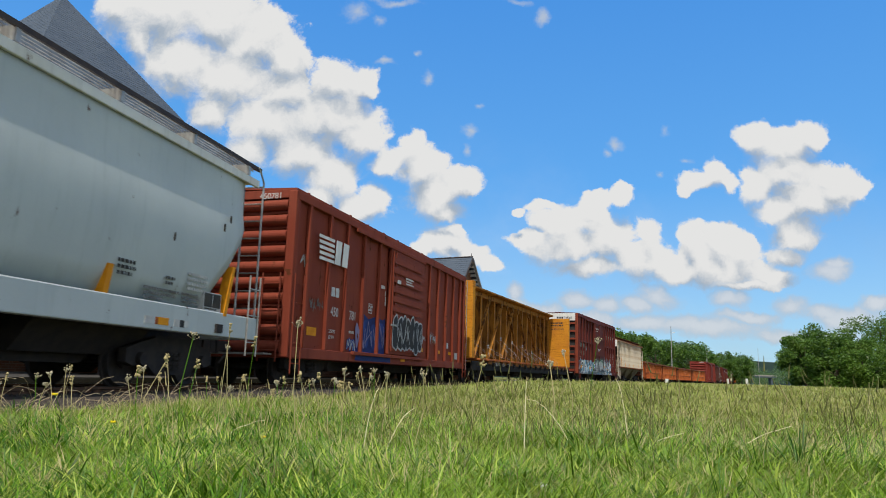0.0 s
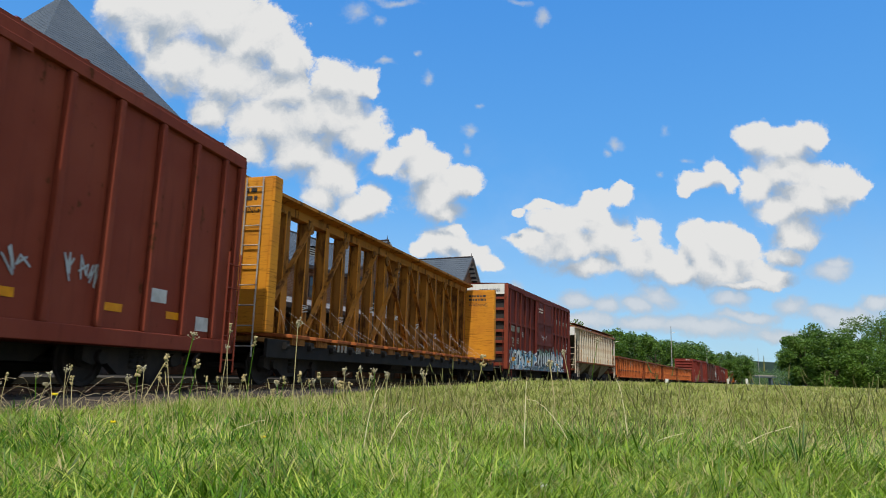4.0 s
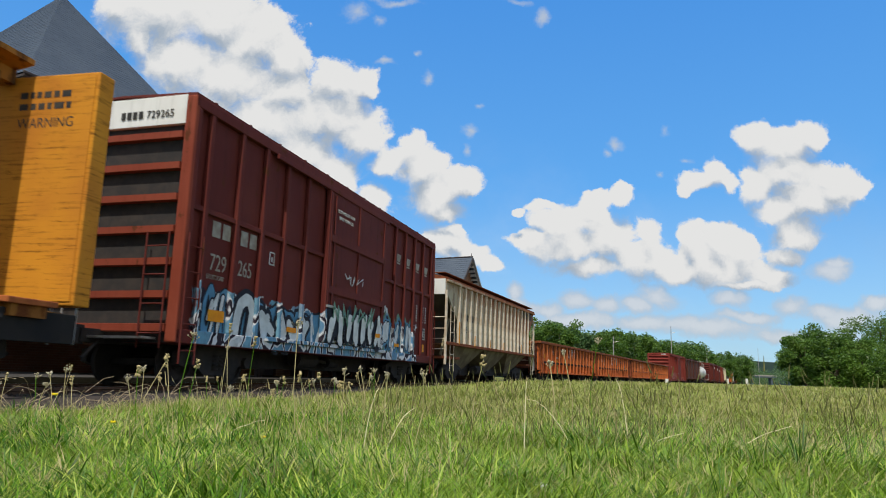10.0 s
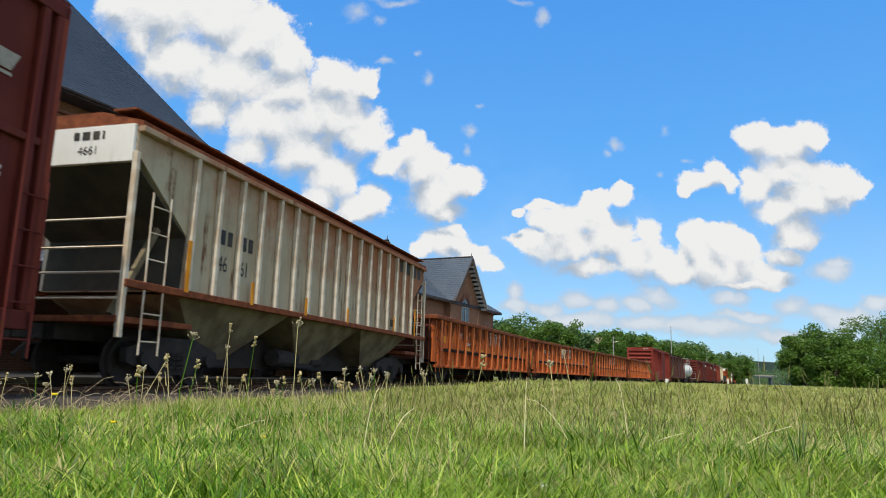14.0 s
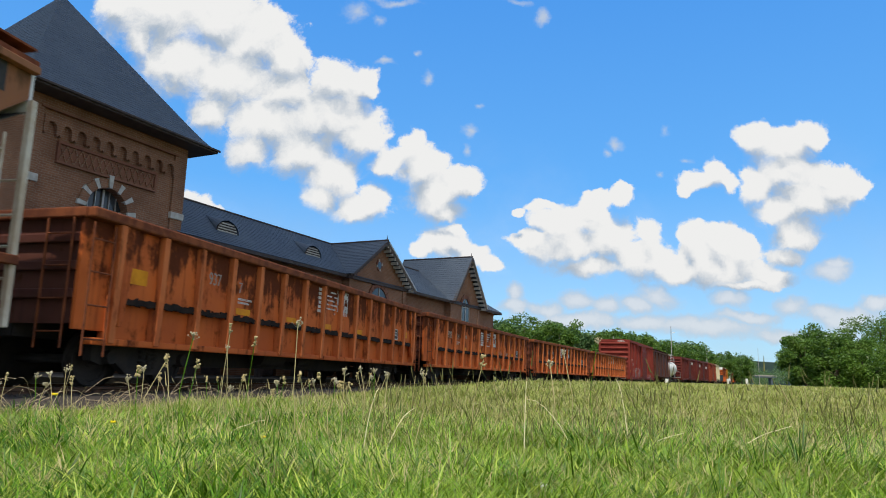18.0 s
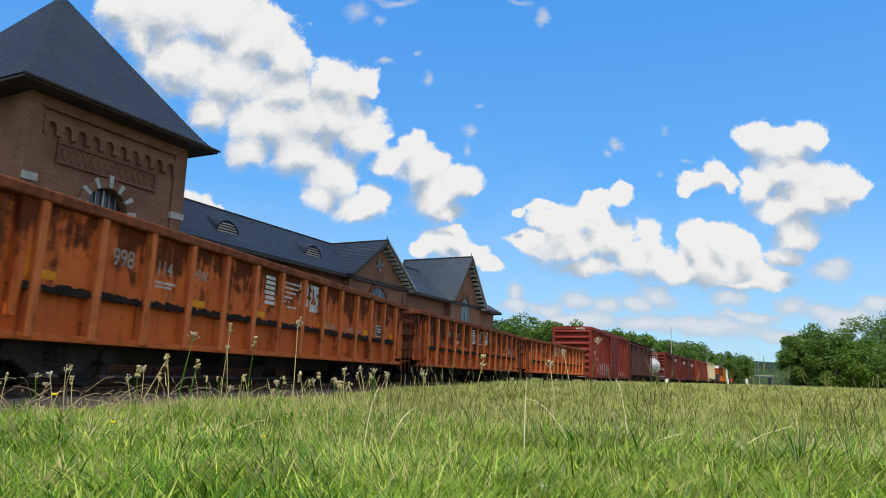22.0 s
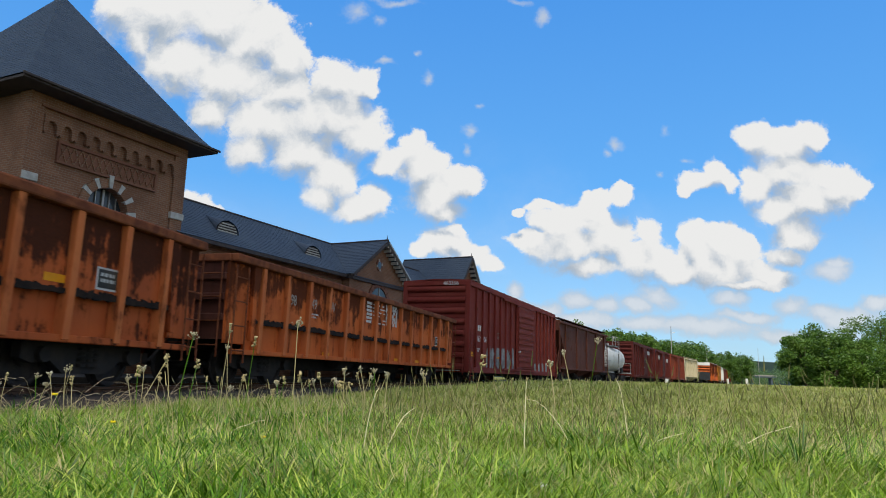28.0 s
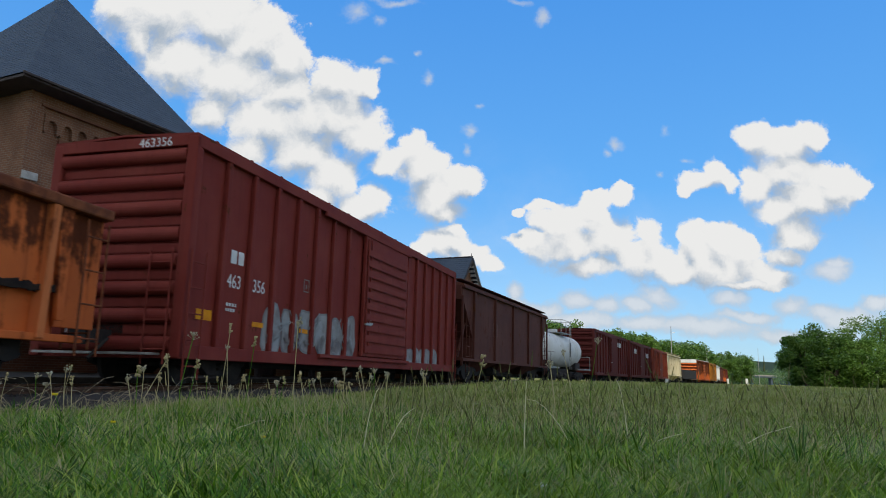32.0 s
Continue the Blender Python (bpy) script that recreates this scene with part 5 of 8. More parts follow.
def bubbles(car, x0, x1, z0, z1, y, n, halo, line, fill, seed, edge, jag=0.05):
    """Sprayed bubble shapes side by side: a halo, dark rims, filled bodies and slots."""
    rnd = random.Random(seed)
    w, hh = (x1 - x0) / n, z1 - z0
    layers = [bmesh.new() for _ in range(4)]

    def blob(bm, cx, cz, rx, rz, lift, wob, puff):
        pts = []
        for k in range(22):
            a = 2 * math.pi * k / 22
            c, s = math.cos(a), math.sin(a)
            q = (abs(c) ** 3.2 + abs(s) ** 3.2) ** (-1 / 3.2)
            q *= 1 + wob * math.sin(3 * a + puff) + wob * 0.6 * math.sin(5 * a + puff * 2.1)
            pts.append((cx + c * q * rx, cz + s * q * rz))
        prism(bm, pts, "y", y - lift - 0.001, y - lift)

    for i in range(n):
        cx, cz = x0 + (i + 0.5) * w + rnd.uniform(-0.08, 0.08) * w, (z0 + z1) / 2 + rnd.uniform(-0.06, 0.06) * hh
        rx, rz, puff = w * rnd.uniform(0.50, 0.60), hh * rnd.uniform(0.42, 0.5), rnd.uniform(0, 6)
        step = 0.0002 * i
        if halo:
            blob(layers[0], cx, cz, rx + edge * 1.5, rz + edge * 1.5, 0.001 + step, jag * 1.2, puff)
        blob(layers[1], cx, cz, rx, rz, 0.004 + step, jag, puff)
        blob(layers[2], cx, cz, rx - edge, rz - edge, 0.007 + step, jag, puff)
        for k in range(rnd.choice((1, 2, 2))):
            sx = cx + rnd.uniform(-0.45, 0.45) * rx
            sz = cz + rnd.choice((-0.45, -0.3, 0.3)) * rz
            blob(layers[3], sx, sz, rx * rnd.uniform(0.08, 0.22), rz * rnd.uniform(0.2, 0.42), 0.010 + step, 0.1, puff + k)
    for name, bm, mat in (("graffiti_halo", layers[0], halo), ("graffiti_rim", layers[1], line), ("graffiti_fill", layers[2], fill), ("graffiti_slot", layers[3], line)):
        if mat is None or not bm.faces:
            bm.free()
            continue
        tagged(part(name, bm, mat, car), kind="stuff")


def frame_marks(car, x, z, w, hh, y, mat=None):
    """A stencilled square outline with a short bar inside."""
    bm = bmesh.new()
    t = 0.025
    for a, b, c, d in ((x, x + w, z + hh - t, z + hh), (x, x + w, z, z + t), (x, x + t, z + t, z + hh - t), (x + w - t, x + w, z + t, z + hh - t), (x + w * 0.4, x + w * 0.6, z + hh * 0.25, z + hh * 0.6)):
        box(bm, a, b, y - 0.004, y, c, d)
    tagged(part("stencil_frame", bm, mat or MARK, car), kind="stuff")


ARCH = ((0.06, 0.0), (0.06, 0.55), (0.18, 0.85), (0.45, 1.0), (0.75, 0.95), (0.95, 0.7), (0.95, 0.0))


def strokes(car, x0, x1, z0, z1, y, n, halo, line, fill, seed, w, arch=False):
    """Sprayed strokes: wandering bands of paint, each laid over a wider dark band."""
    rnd = random.Random(seed)
    cell = (x1 - x0) / n
    layers = [(halo, 0.10), (line, 0.035), (fill, 0.0)]
    bms = [bmesh.new() for _ in layers]
    lift = 0.0

    def disc(bm, cx, cz, r, yy):
        vs = [bm.verts.new((cx + r * math.cos(math.pi * k / 5), yy, cz + r * math.sin(math.pi * k / 5))) for k in range(10)]
        bm.faces.new(vs)

    for i in range(n):
        pts = ARCH
        if not arch:
            k, up = rnd.choice((4, 5, 6)), rnd.random() < 0.5
            pts = [(rnd.uniform(-0.25, 1.25) if 0 < q < k - 1 else rnd.uniform(0.0, 1.0), rnd.uniform(0.6, 1.0) if (q % 2 == 0) == up else rnd.uniform(0.0, 0.45)) for q in range(k)]
        lean, jx, jz = rnd.uniform(-0.12, 0.12), rnd.uniform(-0.04, 0.04), rnd.uniform(-0.06, 0.06)
        way = [(x0 + cell * (i + 0.5) + ((px - 0.5) * (0.84 - w / cell * 0.6) + lean * (pz - 0.5) + jx) * cell + rnd.uniform(-0.02, 0.02) * cell,
                (z0 + z1) / 2 + ((pz - 0.5) * (1.0 - w / (z1 - z0)) + jz) * (z1 - z0)) for px, pz in pts]
        for q, (mat, grow) in enumerate(layers):
            if mat is None:
                continue
            r = w / 2 + grow
            for a, b in zip(way, way[1:]):
                yy = y - 0.004 * q - lift
                lift += 0.00002
                dx, dz = b[0] - a[0], b[1] - a[1]
                k = math.hypot(dx, dz) or 1.0
                ox, oz = -dz / k * r, dx / k * r
                bms[q].faces.new([bms[q].verts.new(p) for p in ((a[0] + ox, yy, a[1] + oz), (b[0] + ox, yy, b[1] + oz), (b[0] - ox, yy, b[1] - oz), (a[0] - ox, yy, a[1] - oz))])
                disc(bms[q], b[0], b[1], r, yy - 0.00001)
            disc(bms[q], way[0][0], way[0][1], r, y - 0.004 * q - lift)
    for (mat, grow), bm, name in zip(layers, bms, ("graffiti_halo", "graffiti_outline", "graffiti_stroke")):
        if mat is None:
            bm.free()
            continue
        tagged(part(name, bm, mat, car), kind="stuff")


def company_blocks(car, x, z, y, size):
    """A mark of five stripes and two blocks, in white."""
    bm = bmesh.new()
    for i in range(5):
        box(bm, x + i * 0.02 * size, x + 0.95 * size, y - 0.004, y, z + (4 - i) * 0.15 * size, z + (4 - i) * 0.15 * size + 0.085 * size)
    for k in range(2):
        x0 = x + (1.0 + k * 0.48) * size
        prism(bm, [(x0, z), (x0 + 0.36 * size, z), (x0 + 0.44 * size, z + 0.7 * size), (x0 + 0.08 * size, z + 0.7 * size)], "y", y - 0.004, y)
    part("company_mark", bm, BRIGHT_MARK, car, "white mark of stripes and blocks")["kind"] = "stuff"


def letter_blocks(car, xs, z, y, w, hh, mat=None, lean=0.0, line=False):
    for x in xs:
        part("letter_block", solid([(x, z), (x + w, z), (x + w + lean, z + hh), (x + lean, z + hh)], "y", y - 0.003, y), mat or MARK, car)
        if line:
            part("letter_underline", cube(x - 0.05, x + w + 0.02, y - 0.003, y, z - hh * 0.32, z - hh * 0.14), mat or MARK, car)


def make_train():
    car, L = grey_hopper(-3.6, 13.4)
    h = L / 2
    part("reflector", solid([(3.86, 1.30), (3.97, 1.30), (4.05, 1.80), (3.94, 1.80)], "y", -1.545, -1.38), FLAG, car)
    part("reflector", solid([(7.10, 1.30), (7.21, 1.30), (7.42, 2.27), (7.33, 2.27)], "y", -1.585, -1.40), FLAG, car)
    bars((0.4, 0.42, 0.34), 0.055, DARK_MARK, car, 4.12, 1.86, -1.545, seed=1)
    bars((0.6, 0.62, 0.6, 0.5), 0.05, MARK, car, 5.93, 1.91, -1.552, seed=2)
    bars((0.26, 0.2), 0.05, DARK_MARK, car, 5.32, 1.76, -1.535, seed=21)
    bars((0.95, 0.85, 0.5), 0.045, DUSTY_MARK, car, 4.83, 1.55, -1.50, seed=3)
    bars((0.5, 0.55, 0.5), 0.04, DUSTY_MARK, car, 5.85, 1.56, -1.50, seed=22)
    part("notice_frame", cube(6.51, 7.10, -1.515, -1.38, 1.36, 1.70), MARK, car, "white-framed notice")
    for x in (6.54, 6.82):
        part("notice_plate", cube(x, x + 0.26, -1.519, -1.50, 1.43, 1.68), DARK_MARK, car)
    bars((0.4,), 0.03, DARK_MARK, car, 6.55, 1.385, -1.516, seed=23)
    for x, w, mat in ((4.82, 0.2, MARK), (5.09, 0.2, PAD), (5.16, 0.28, FLAG), (5.60, 0.14, MARK), (5.76, 0.12, DARK_MARK), (5.89, 0.12, MARK)):
        part("sticker", cube(x, x + w, -1.586 - 0.002 * (mat == FLAG), -1.58, 1.0, 1.12), mat, car)
    for x, z in ((5.38, 2.48), (6.9, 2.95), (7.1, 3.15)):
        part("scuff", cube(x, x + 0.03, -1.592, -1.57, z - 0.07, z + 0.07), DARK_MARK, car, "small dark scuff")
    part("valve_box", cube(6.85, 7.08, -1.62, -1.58, 0.98, 1.14, 0.01), BLACK, car)

    car, L = boxcar("boxcar", "weathered red boxcar with a white striped mark and blue graffiti", 14.66, 29.4, 0.62, 4.48, RED_A, 13, (-1.4, 1.55), corr=10, rib_at=(-6.6, -5.48, -4.42, -3.3, -2.14, 2.64, 3.66, 4.7, 5.7, 6.65))
    h = L / 2
    company_blocks(car, -6.17, 3.05, -1.606, 0.9)
    black, pale = plain("black_spray", (0.02, 0.02, 0.025), (0.035, 0.03, 0.03), 0.6, 3.0), plain("pale_spray", (0.42, 0.44, 0.45), (0.30, 0.30, 0.31), 0.65, 4.0)
    bubbles(car, -1.15, 1.5, 1.05, 2.10, -1.684, 7, pale, black, black, 3, 0.035)
    strokes(car, -1.0, 1.4, 1.2, 1.95, -1.70, 7, None, None, pale, 33, 0.03)
    deep, mid_blue = plain("navy_spray", (0.015, 0.028, 0.11), (0.02, 0.035, 0.15), 0.65, 3.0), plain("blue_spray", (0.030, 0.060, 0.24), (0.02, 0.04, 0.16), 0.65, 3.0)
    lilac = plain("lilac_spray", (0.24, 0.21, 0.34), (0.16, 0.15, 0.27), 0.65, 4.0)
    part("graffiti_ground", solid([(-3.65, 0.90), (-3.2, 1.35), (-3.1, 2.0), (-2.7, 1.85), (-2.1, 1.98), (-1.62, 1.9), (-1.42, 1.98), (-1.42, 0.90)], "y", -1.505, -1.49), deep, car, "navy and blue spray paint")
    part("graffiti_ground", solid([(-3.75, 0.66), (-3.65, 0.86), (-1.1, 0.86), (-1.1, 0.66)], "y", -1.605, -1.59), deep, car)
    bubbles(car, -3.1, -1.5, 0.92, 1.85, -1.507, 3, None, deep, mid_blue, 8, 0.05)
    strokes(car, -3.0, -1.5, 0.95, 1.85, -1.525, 3, None, None, lilac, 34, 0.035)
    strokes(car, -3.6, -3.0, 0.92, 1.75, -1.53, 1, None, None, lilac, 36, 0.10)
    strokes(car, -4.1, -3.55, 0.9, 1.3, -1.51, 3, None, mid_blue, pale, 35, 0.035)
    strokes(car, -6.86, -6.4, 2.65, 3.1, -1.51, 2, None, None, pale, 37, 0.03)
    strokes(car, -6.3, -5.6, 1.75, 2.1, -1.51, 4, None, None, DUSTY_MARK, 38, 0.02)
    strokes(car, 1.95, 2.4, 1.35, 1.8, -1.51, 2, None, None, pale, 5, 0.03)
    strokes(car, 2.95, 3.65, 1.4, 1.9, -1.51, 3, None, None, pale, 6, 0.03)
    for x, z, w, hh in ((-1.83, 2.86, 0.30, 0.10), (-1.50, 2.36, 0.07, 0.28), (-1.52, 2.66, 0.05, 0.14), (4.87, 1.36, 0.4, 0.22)):
        part("sticker", cube(x, x + w, -1.506, -1.502, z, z + hh), MARK, car, "white paper tag")
    part("sticker", cube(-0.95, -0.65, -1.69, -1.684, 3.12, 3.24), MARK, car, "white paper tag")
    for x in (1.78, 3.78, 5.3):
        reflector(car, x, 1.12, 0.42, 0.12, y=-1.506)
    reflector(car, -0.26, 0.72, 0.42, 0.12, y=-1.606)
    words("450", 0.34, MARK, car, flank(-5.14, 1.74, -1.506), squeeze=0.88)
    words("781", 0.34, MARK, car, flank(-4.02, 1.74, -1.506), squeeze=0.88)
    letter_blocks(car, (-5.15, -4.90), 2.24, -1.506, 0.19, 0.24)
    reflector(car, -6.36, 1.18, 0.48, 0.20, y=-1.506)
    bars((0.26, 0.2), 0.06, MARK, car, -2.70, 2.20, -1.506, seed=24)
    reflector(car, h - 1.2, 0.98, 0.4, 0.25, MARK, y=-1.506)
    words("LD LMT", 0.13, MARK, car, flank(-5.18, 1.31, -1.506), squeeze=0.8)
    words("LT WT", 0.13, MARK, car, flank(-5.19, 1.16, -1.506), squeeze=0.8)
    bars((0.35,), 0.07, MARK, car, -3.99, 1.37, -1.506, seed=4)
    frame_marks(car, -2.74, 2.03, 0.26, 0.28, -1.506)
    bars((0.7, 0.6, 0.7), 0.05, MARK, car, -0.2, 3.35, -1.684, seed=5)
    words("450781", 0.20, MARK, car, Matrix.Translation((-h - 0.004, -0.62, 4.27)) @ Matrix.Rotation(-math.pi / 2, 4, "Z") @ Matrix.Rotation(math.pi / 2, 4, "X"))

    centrebeam(30.67, 51.45)

    gcol = ((0.50, 0.55, 0.58), (0.10, 0.24, 0.38), (0.14, 0.32, 0.44), (0.05, 0.07, 0.10))
    car, L = boxcar("boxcar", "tall maroon boxcar with white end panel and blue-white graffiti", 53.42, 68.15, 0.74, 5.16, MAROON, 11, (-1.9, 2.0), corr=7, panel=WHITE, midrail=3.15, rib_at=(-6.8, -5.76, -4.82, -3.88, -2.88, 2.2, 3.17, 4.12, 5.07, 6.02, 6.98),
                    tags=((-6.6, 5.2, 0.74, 1.75, gcol, 3.0, 2.2, 0.2),), end_mat=RED_A, thin_ends=True)
    h = L / 2
    letter_blocks(car, (3.28, 4.22, 5.20, 6.17), 3.90, -1.512, 0.44, 0.24, FADED_MARK, lean=0.12, line=True)
    letter_blocks(car, (-6.45, -6.12, -5.50, -5.17), 2.74, -1.508, 0.25, 0.30, FADED_MARK)
    words("729", 0.44, FADED_MARK, car, flank(-6.46, 2.12, -1.508), squeeze=0.82)
    words("265", 0.44, FADED_MARK, car, flank(-5.53, 2.14, -1.508), squeeze=0.78)
    words("LD LMT 215400", 0.13, FADED_MARK, car, flank(-6.52, 1.95, -1.508), squeeze=0.62)
    frame_marks(car, -4.37, 2.54, 0.21, 0.28, -1.508)
    ink, white, sky_blue, green = (plain(q, c, [k * 0.75 for k in c], 0.6, 4.0) for q, c in (("black_spray", (0.02, 0.02, 0.03)), ("white_spray", (0.62, 0.66, 0.68)), ("blue_spray", (0.10, 0.26, 0.42)), ("green_spray", (0.14, 0.26, 0.20))))
    bubbles(car, -6.55, -5.7, 0.80, 1.85, -1.504, 2, None, ink, sky_blue, 11, 0.03, 0.12)
    strokes(car, -6.5, -5.8, 0.85, 1.8, -1.525, 2, None, ink, white, 51, 0.07)
    bubbles(car, -5.7, -1.75, 0.78, 1.72, -1.504, 6, ink, sky_blue, sky_blue, 12, 0.04, 0.1)
    strokes(car, -5.62, -4.75, 0.80, 1.80, -1.53, 1, ink, ink, white, 52, 0.24, True)
    strokes(car, -4.62, -2.3, 0.80, 1.62, -1.54, 4, ink, ink, white, 53, 0.20)
    strokes(car, -2.4, -1.75, 0.85, 1.7, -1.525, 2, None, sky_blue, white, 54, 0.08)
    bubbles(car, -1.75, 1.75, 0.98, 1.95, -1.682, 7, None, ink, ink, 13, 0.04, 0.13)
    strokes(car, -1.75, 1.8, 1.02, 1.95, -1.70, 7, None, ink, white, 55, 0.20)
    strokes(car, -1.6, 1.2, 1.5, 2.2, -1.72, 5, None, None, green, 56, 0.06)
    bubbles(car, 2.05, 5.3, 0.98, 2.05, -1.504, 6, green, sky_blue, ink, 14, 0.06, 0.12)
    strokes(car, 2.1, 5.2, 1.0, 1.98, -1.53, 7, sky_blue, ink, white, 57, 0.17)
    strokes(car, 2.3, 2.8, 2.1, 2.4, -1.51, 3, None, None, white, 58, 0.025)
    strokes(car, 5.2, 5.7, 1.75, 2.05, -1.51, 2, None, None, white, 59, 0.03)
    strokes(car, -0.95, 0.4, 2.55, 2.95, -1.68, 3, None, None, white, 60, 0.025)
    letter = Matrix.Rotation(-math.pi / 2, 4, "Z") @ Matrix.Rotation(math.pi / 2, 4, "X")
    for k in range(4):
        part("letter_block", cube(0.0, 0.09, 0.0, 0.14, 0.0, 0.003), DARK_MARK, car).matrix_basis = Matrix.Translation((-h - 0.012, -0.02 - k * 0.125, 4.76)) @ letter
    words("729265", 0.20, DARK_MARK, car, Matrix.Translation((-h - 0.012, -0.56, 4.76)) @ Matrix.Rotation(-math.pi / 2, 4, "Z") @ Matrix.Rotation(math.pi / 2, 4, "X"))
    for i, line in enumerate(("CLOSE AND LOCK DOORS", "BEFORE MOVING CAR")):
        words(line, 0.125, MARK, car, flank(-1.40 + 0.1 * i, 4.37 - 0.17 * i, -1.645), squeeze=0.72, label="white stencilled warning")
    for x in (5.24, 5.55, 6.25, 6.55):
        bars((0.12,) * 7, 0.05, MARK, car, x, 2.65, -1.508, seed=int(x * 9))
    part("notice_plate", cube(6.16, 6.58, -1.512, -1.505, 1.55, 1.93), DARK_MARK, car)
    frame_marks(car, 6.15, 1.54, 0.44, 0.40, -1.512)
    bars((0.3, 0.3, 0.3), 0.05, MARK, car, 6.22, 1.80, -1.516, seed=8)
    reflector(car, 6.12, 1.12, 0.42, 0.26, y=-1.506)
    reflector(car, 3.30, 1.17, 0.44, 0.10, y=-1.575)
    reflector(car, -3.55, 1.17, 0.44, 0.11, y=-1.575)
    reflector(car, 1.33, 1.34, 0.34, 0.11, y=-1.73)
    reflector(car, -6.43, 1.18, 0.5, 0.21, y=-1.55)
    words("OPEN CLOSE", 0.12, MARK, car, flank(-0.35, 2.35, -1.645), squeeze=0.8)

    car, L = ribbed_hopper("covered_hopper", "rust-streaked beige covered hopper with pale outside ribs and three bays", 69.79, 85.08, BEIGE, plain("pale_rib_paint", (0.62, 0.56, 0.46), (0.46, 0.36, 0.26), 0.6, 3.0), 17, bay_mat=plain("olive_bay_paint", (0.20, 0.17, 0.10), (0.11, 0.085, 0.055), 0.75, 2.0))
    h = L / 2
    words("46", 0.42, DARK_MARK, car, flank(-h + 2.52, 2.14, -1.486), squeeze=0.75)
    words("61", 0.42, DARK_MARK, car, flank(-h + 3.27, 2.14, -1.486), squeeze=0.75)
    letter_blocks(car, (-h + 2.54, -h + 2.78, -h + 3.28, -h + 3.52), 2.64, -1.486, 0.16, 0.28, DARK_MARK)
    letter_blocks(car, (h - 2.66, h - 2.02, h - 1.32, h - 0.85), 3.62, -1.486, 0.34, 0.38, DARK_MARK)
    part("notice_plate", cube(h - 3.38, h - 2.95, -1.49, -1.48, 1.78, 2.0), DARK_MARK, car)
    for x, z in ((1.45, 2.5), (3.55, 2.05), (5.9, 2.0), (8.3, 2.0), (11.85, 2.09), (13.92, 2.54)):
        part("reflector", cube(-h + x, -h + x + 0.11, -1.606, -1.598, 1.6, z), FLAG, car)
    words("4661", 0.2, DARK_MARK, car, Matrix.Translation((-h + 0.036, -0.4, 3.65)) @ Matrix.Rotation(-math.pi / 2, 4, "Z") @ Matrix.Rotation(math.pi / 2, 4, "X"))
    bars((0.6,), 0.13, DARK_MARK, car, 0, 0, 0, seed=3).matrix_basis = Matrix.Translation((-h + 0.034, -0.3, 3.9)) @ Matrix.Rotation(-math.pi / 2, 4, "Z")

    gondola("gondola", "rusty orange gondola with worn white marks and a brown top chord", 86.2, 101.7, 1, (93.70 - 93.95, 2.28), 1.85, (("937", 89.22, 1.84, 0.32), ("7", 90.22, 1.80, 0.30)),
            ((87.12, 1.58, 0.46, 0.24), (90.18, 1.38, 0.5, 0.12), (94.03, 1.38, 0.5, 0.12), (96.1, 1.38, 0.5, 0.12), (92.2, 1.40, 0.45, 0.10), (100.06, 1.50, 0.42, 0.2)), (), 99.15, lead=0.66, n=15)
    gondola("gondola", "orange gondola with peeling stripes and stencilled number 998114", 102.43, 118.55, 2, (109.35 - 110.49, 2.22), 2.6,
            (("998", 104.91, 1.80, 0.38), ("114", 105.90, 1.80, 0.34), ("MW", 106.87, 1.84, 0.30), ("FOR CROSSTIE", 112.35, 1.40, 0.19), ("LOADING ONLY", 113.72, 1.40, 0.17)),
            ((106.82, 1.39, 0.46, 0.11), (108.9, 1.40, 0.5, 0.11), (111.95, 1.40, 0.5, 0.11), (114.93, 1.40, 0.45, 0.12), (117.2, 1.36, 0.3, 0.08)), ((103.4, 1), (117.62, -1)), 115.93)
    gondola("gondola", "rust-stained orange gondola with blackened panels", 119.6, 135.2, 3, (126.27 - 127.4, 2.24), 2.5, (("6017", 122.87, 1.80, 0.34), ("MW", 124.0, 1.82, 0.32)),
            ((120.7, 1.31, 0.42, 0.26), (124.6, 1.40, 0.45, 0.11), (129.7, 1.40, 0.45, 0.11), (131.6, 1.40, 0.45, 0.11)), (), 132.6, ORANGE_DARK)
    gondola("gondola", "orange gondola with flaking paint and a striped white mark", 136.2, 152.0, 4, (142.93 - 144.1, 2.28), 2.55, (("998", 138.45, 1.80, 0.34), ("149", 139.47, 1.81, 0.34), ("MW", 140.38, 1.83, 0.36)),
            ((145.3, 0.715, 0.46, 0.09), (147.3, 0.715, 0.42, 0.09), (140.3, 0.715, 0.4, 0.09)), (), 149.55)

    car, L = boxcar("boxcar", "brick-red boxcar with white numbers and grey graffiti", 153.9, 171.2, 0.48, 4.46, RED_E, 18, (-0.9, 2.6), corr=8)
    h = L / 2
    words("463", 0.37, BRIGHT_MARK, car, flank(-7.28, 1.88, -1.506), squeeze=0.88)
    words("356", 0.37, BRIGHT_MARK, car, flank(-6.38, 1.89, -1.506), squeeze=0.88)
    letter_blocks(car, (-7.20, -6.95), 2.35, -1.506, 0.19, 0.26, BRIGHT_MARK)
    reflector(car, -8.15, 1.19, 0.47, 0.19, y=-1.506)
    reflector(car, -6.29, 1.19, 0.44, 0.10, y=-1.506)
    reflector(car, -4.35, 1.19, 0.42, 0.10, y=-1.53)
    frame_marks(car, -4.2, 2.15, 0.26, 0.30, -1.506, DUSTY_MARK)
    bars((0.35, 0.3), 0.06, MARK, car, -h + 1.4, 1.52, -1.506, seed=12)
    dusty, haze_grey = plain("grey_spray", (0.24, 0.25, 0.25), (0.17, 0.15, 0.15), 0.65, 3.0), plain("faded_spray", (0.33, 0.34, 0.34), (0.22, 0.20, 0.20), 0.65, 3.0)
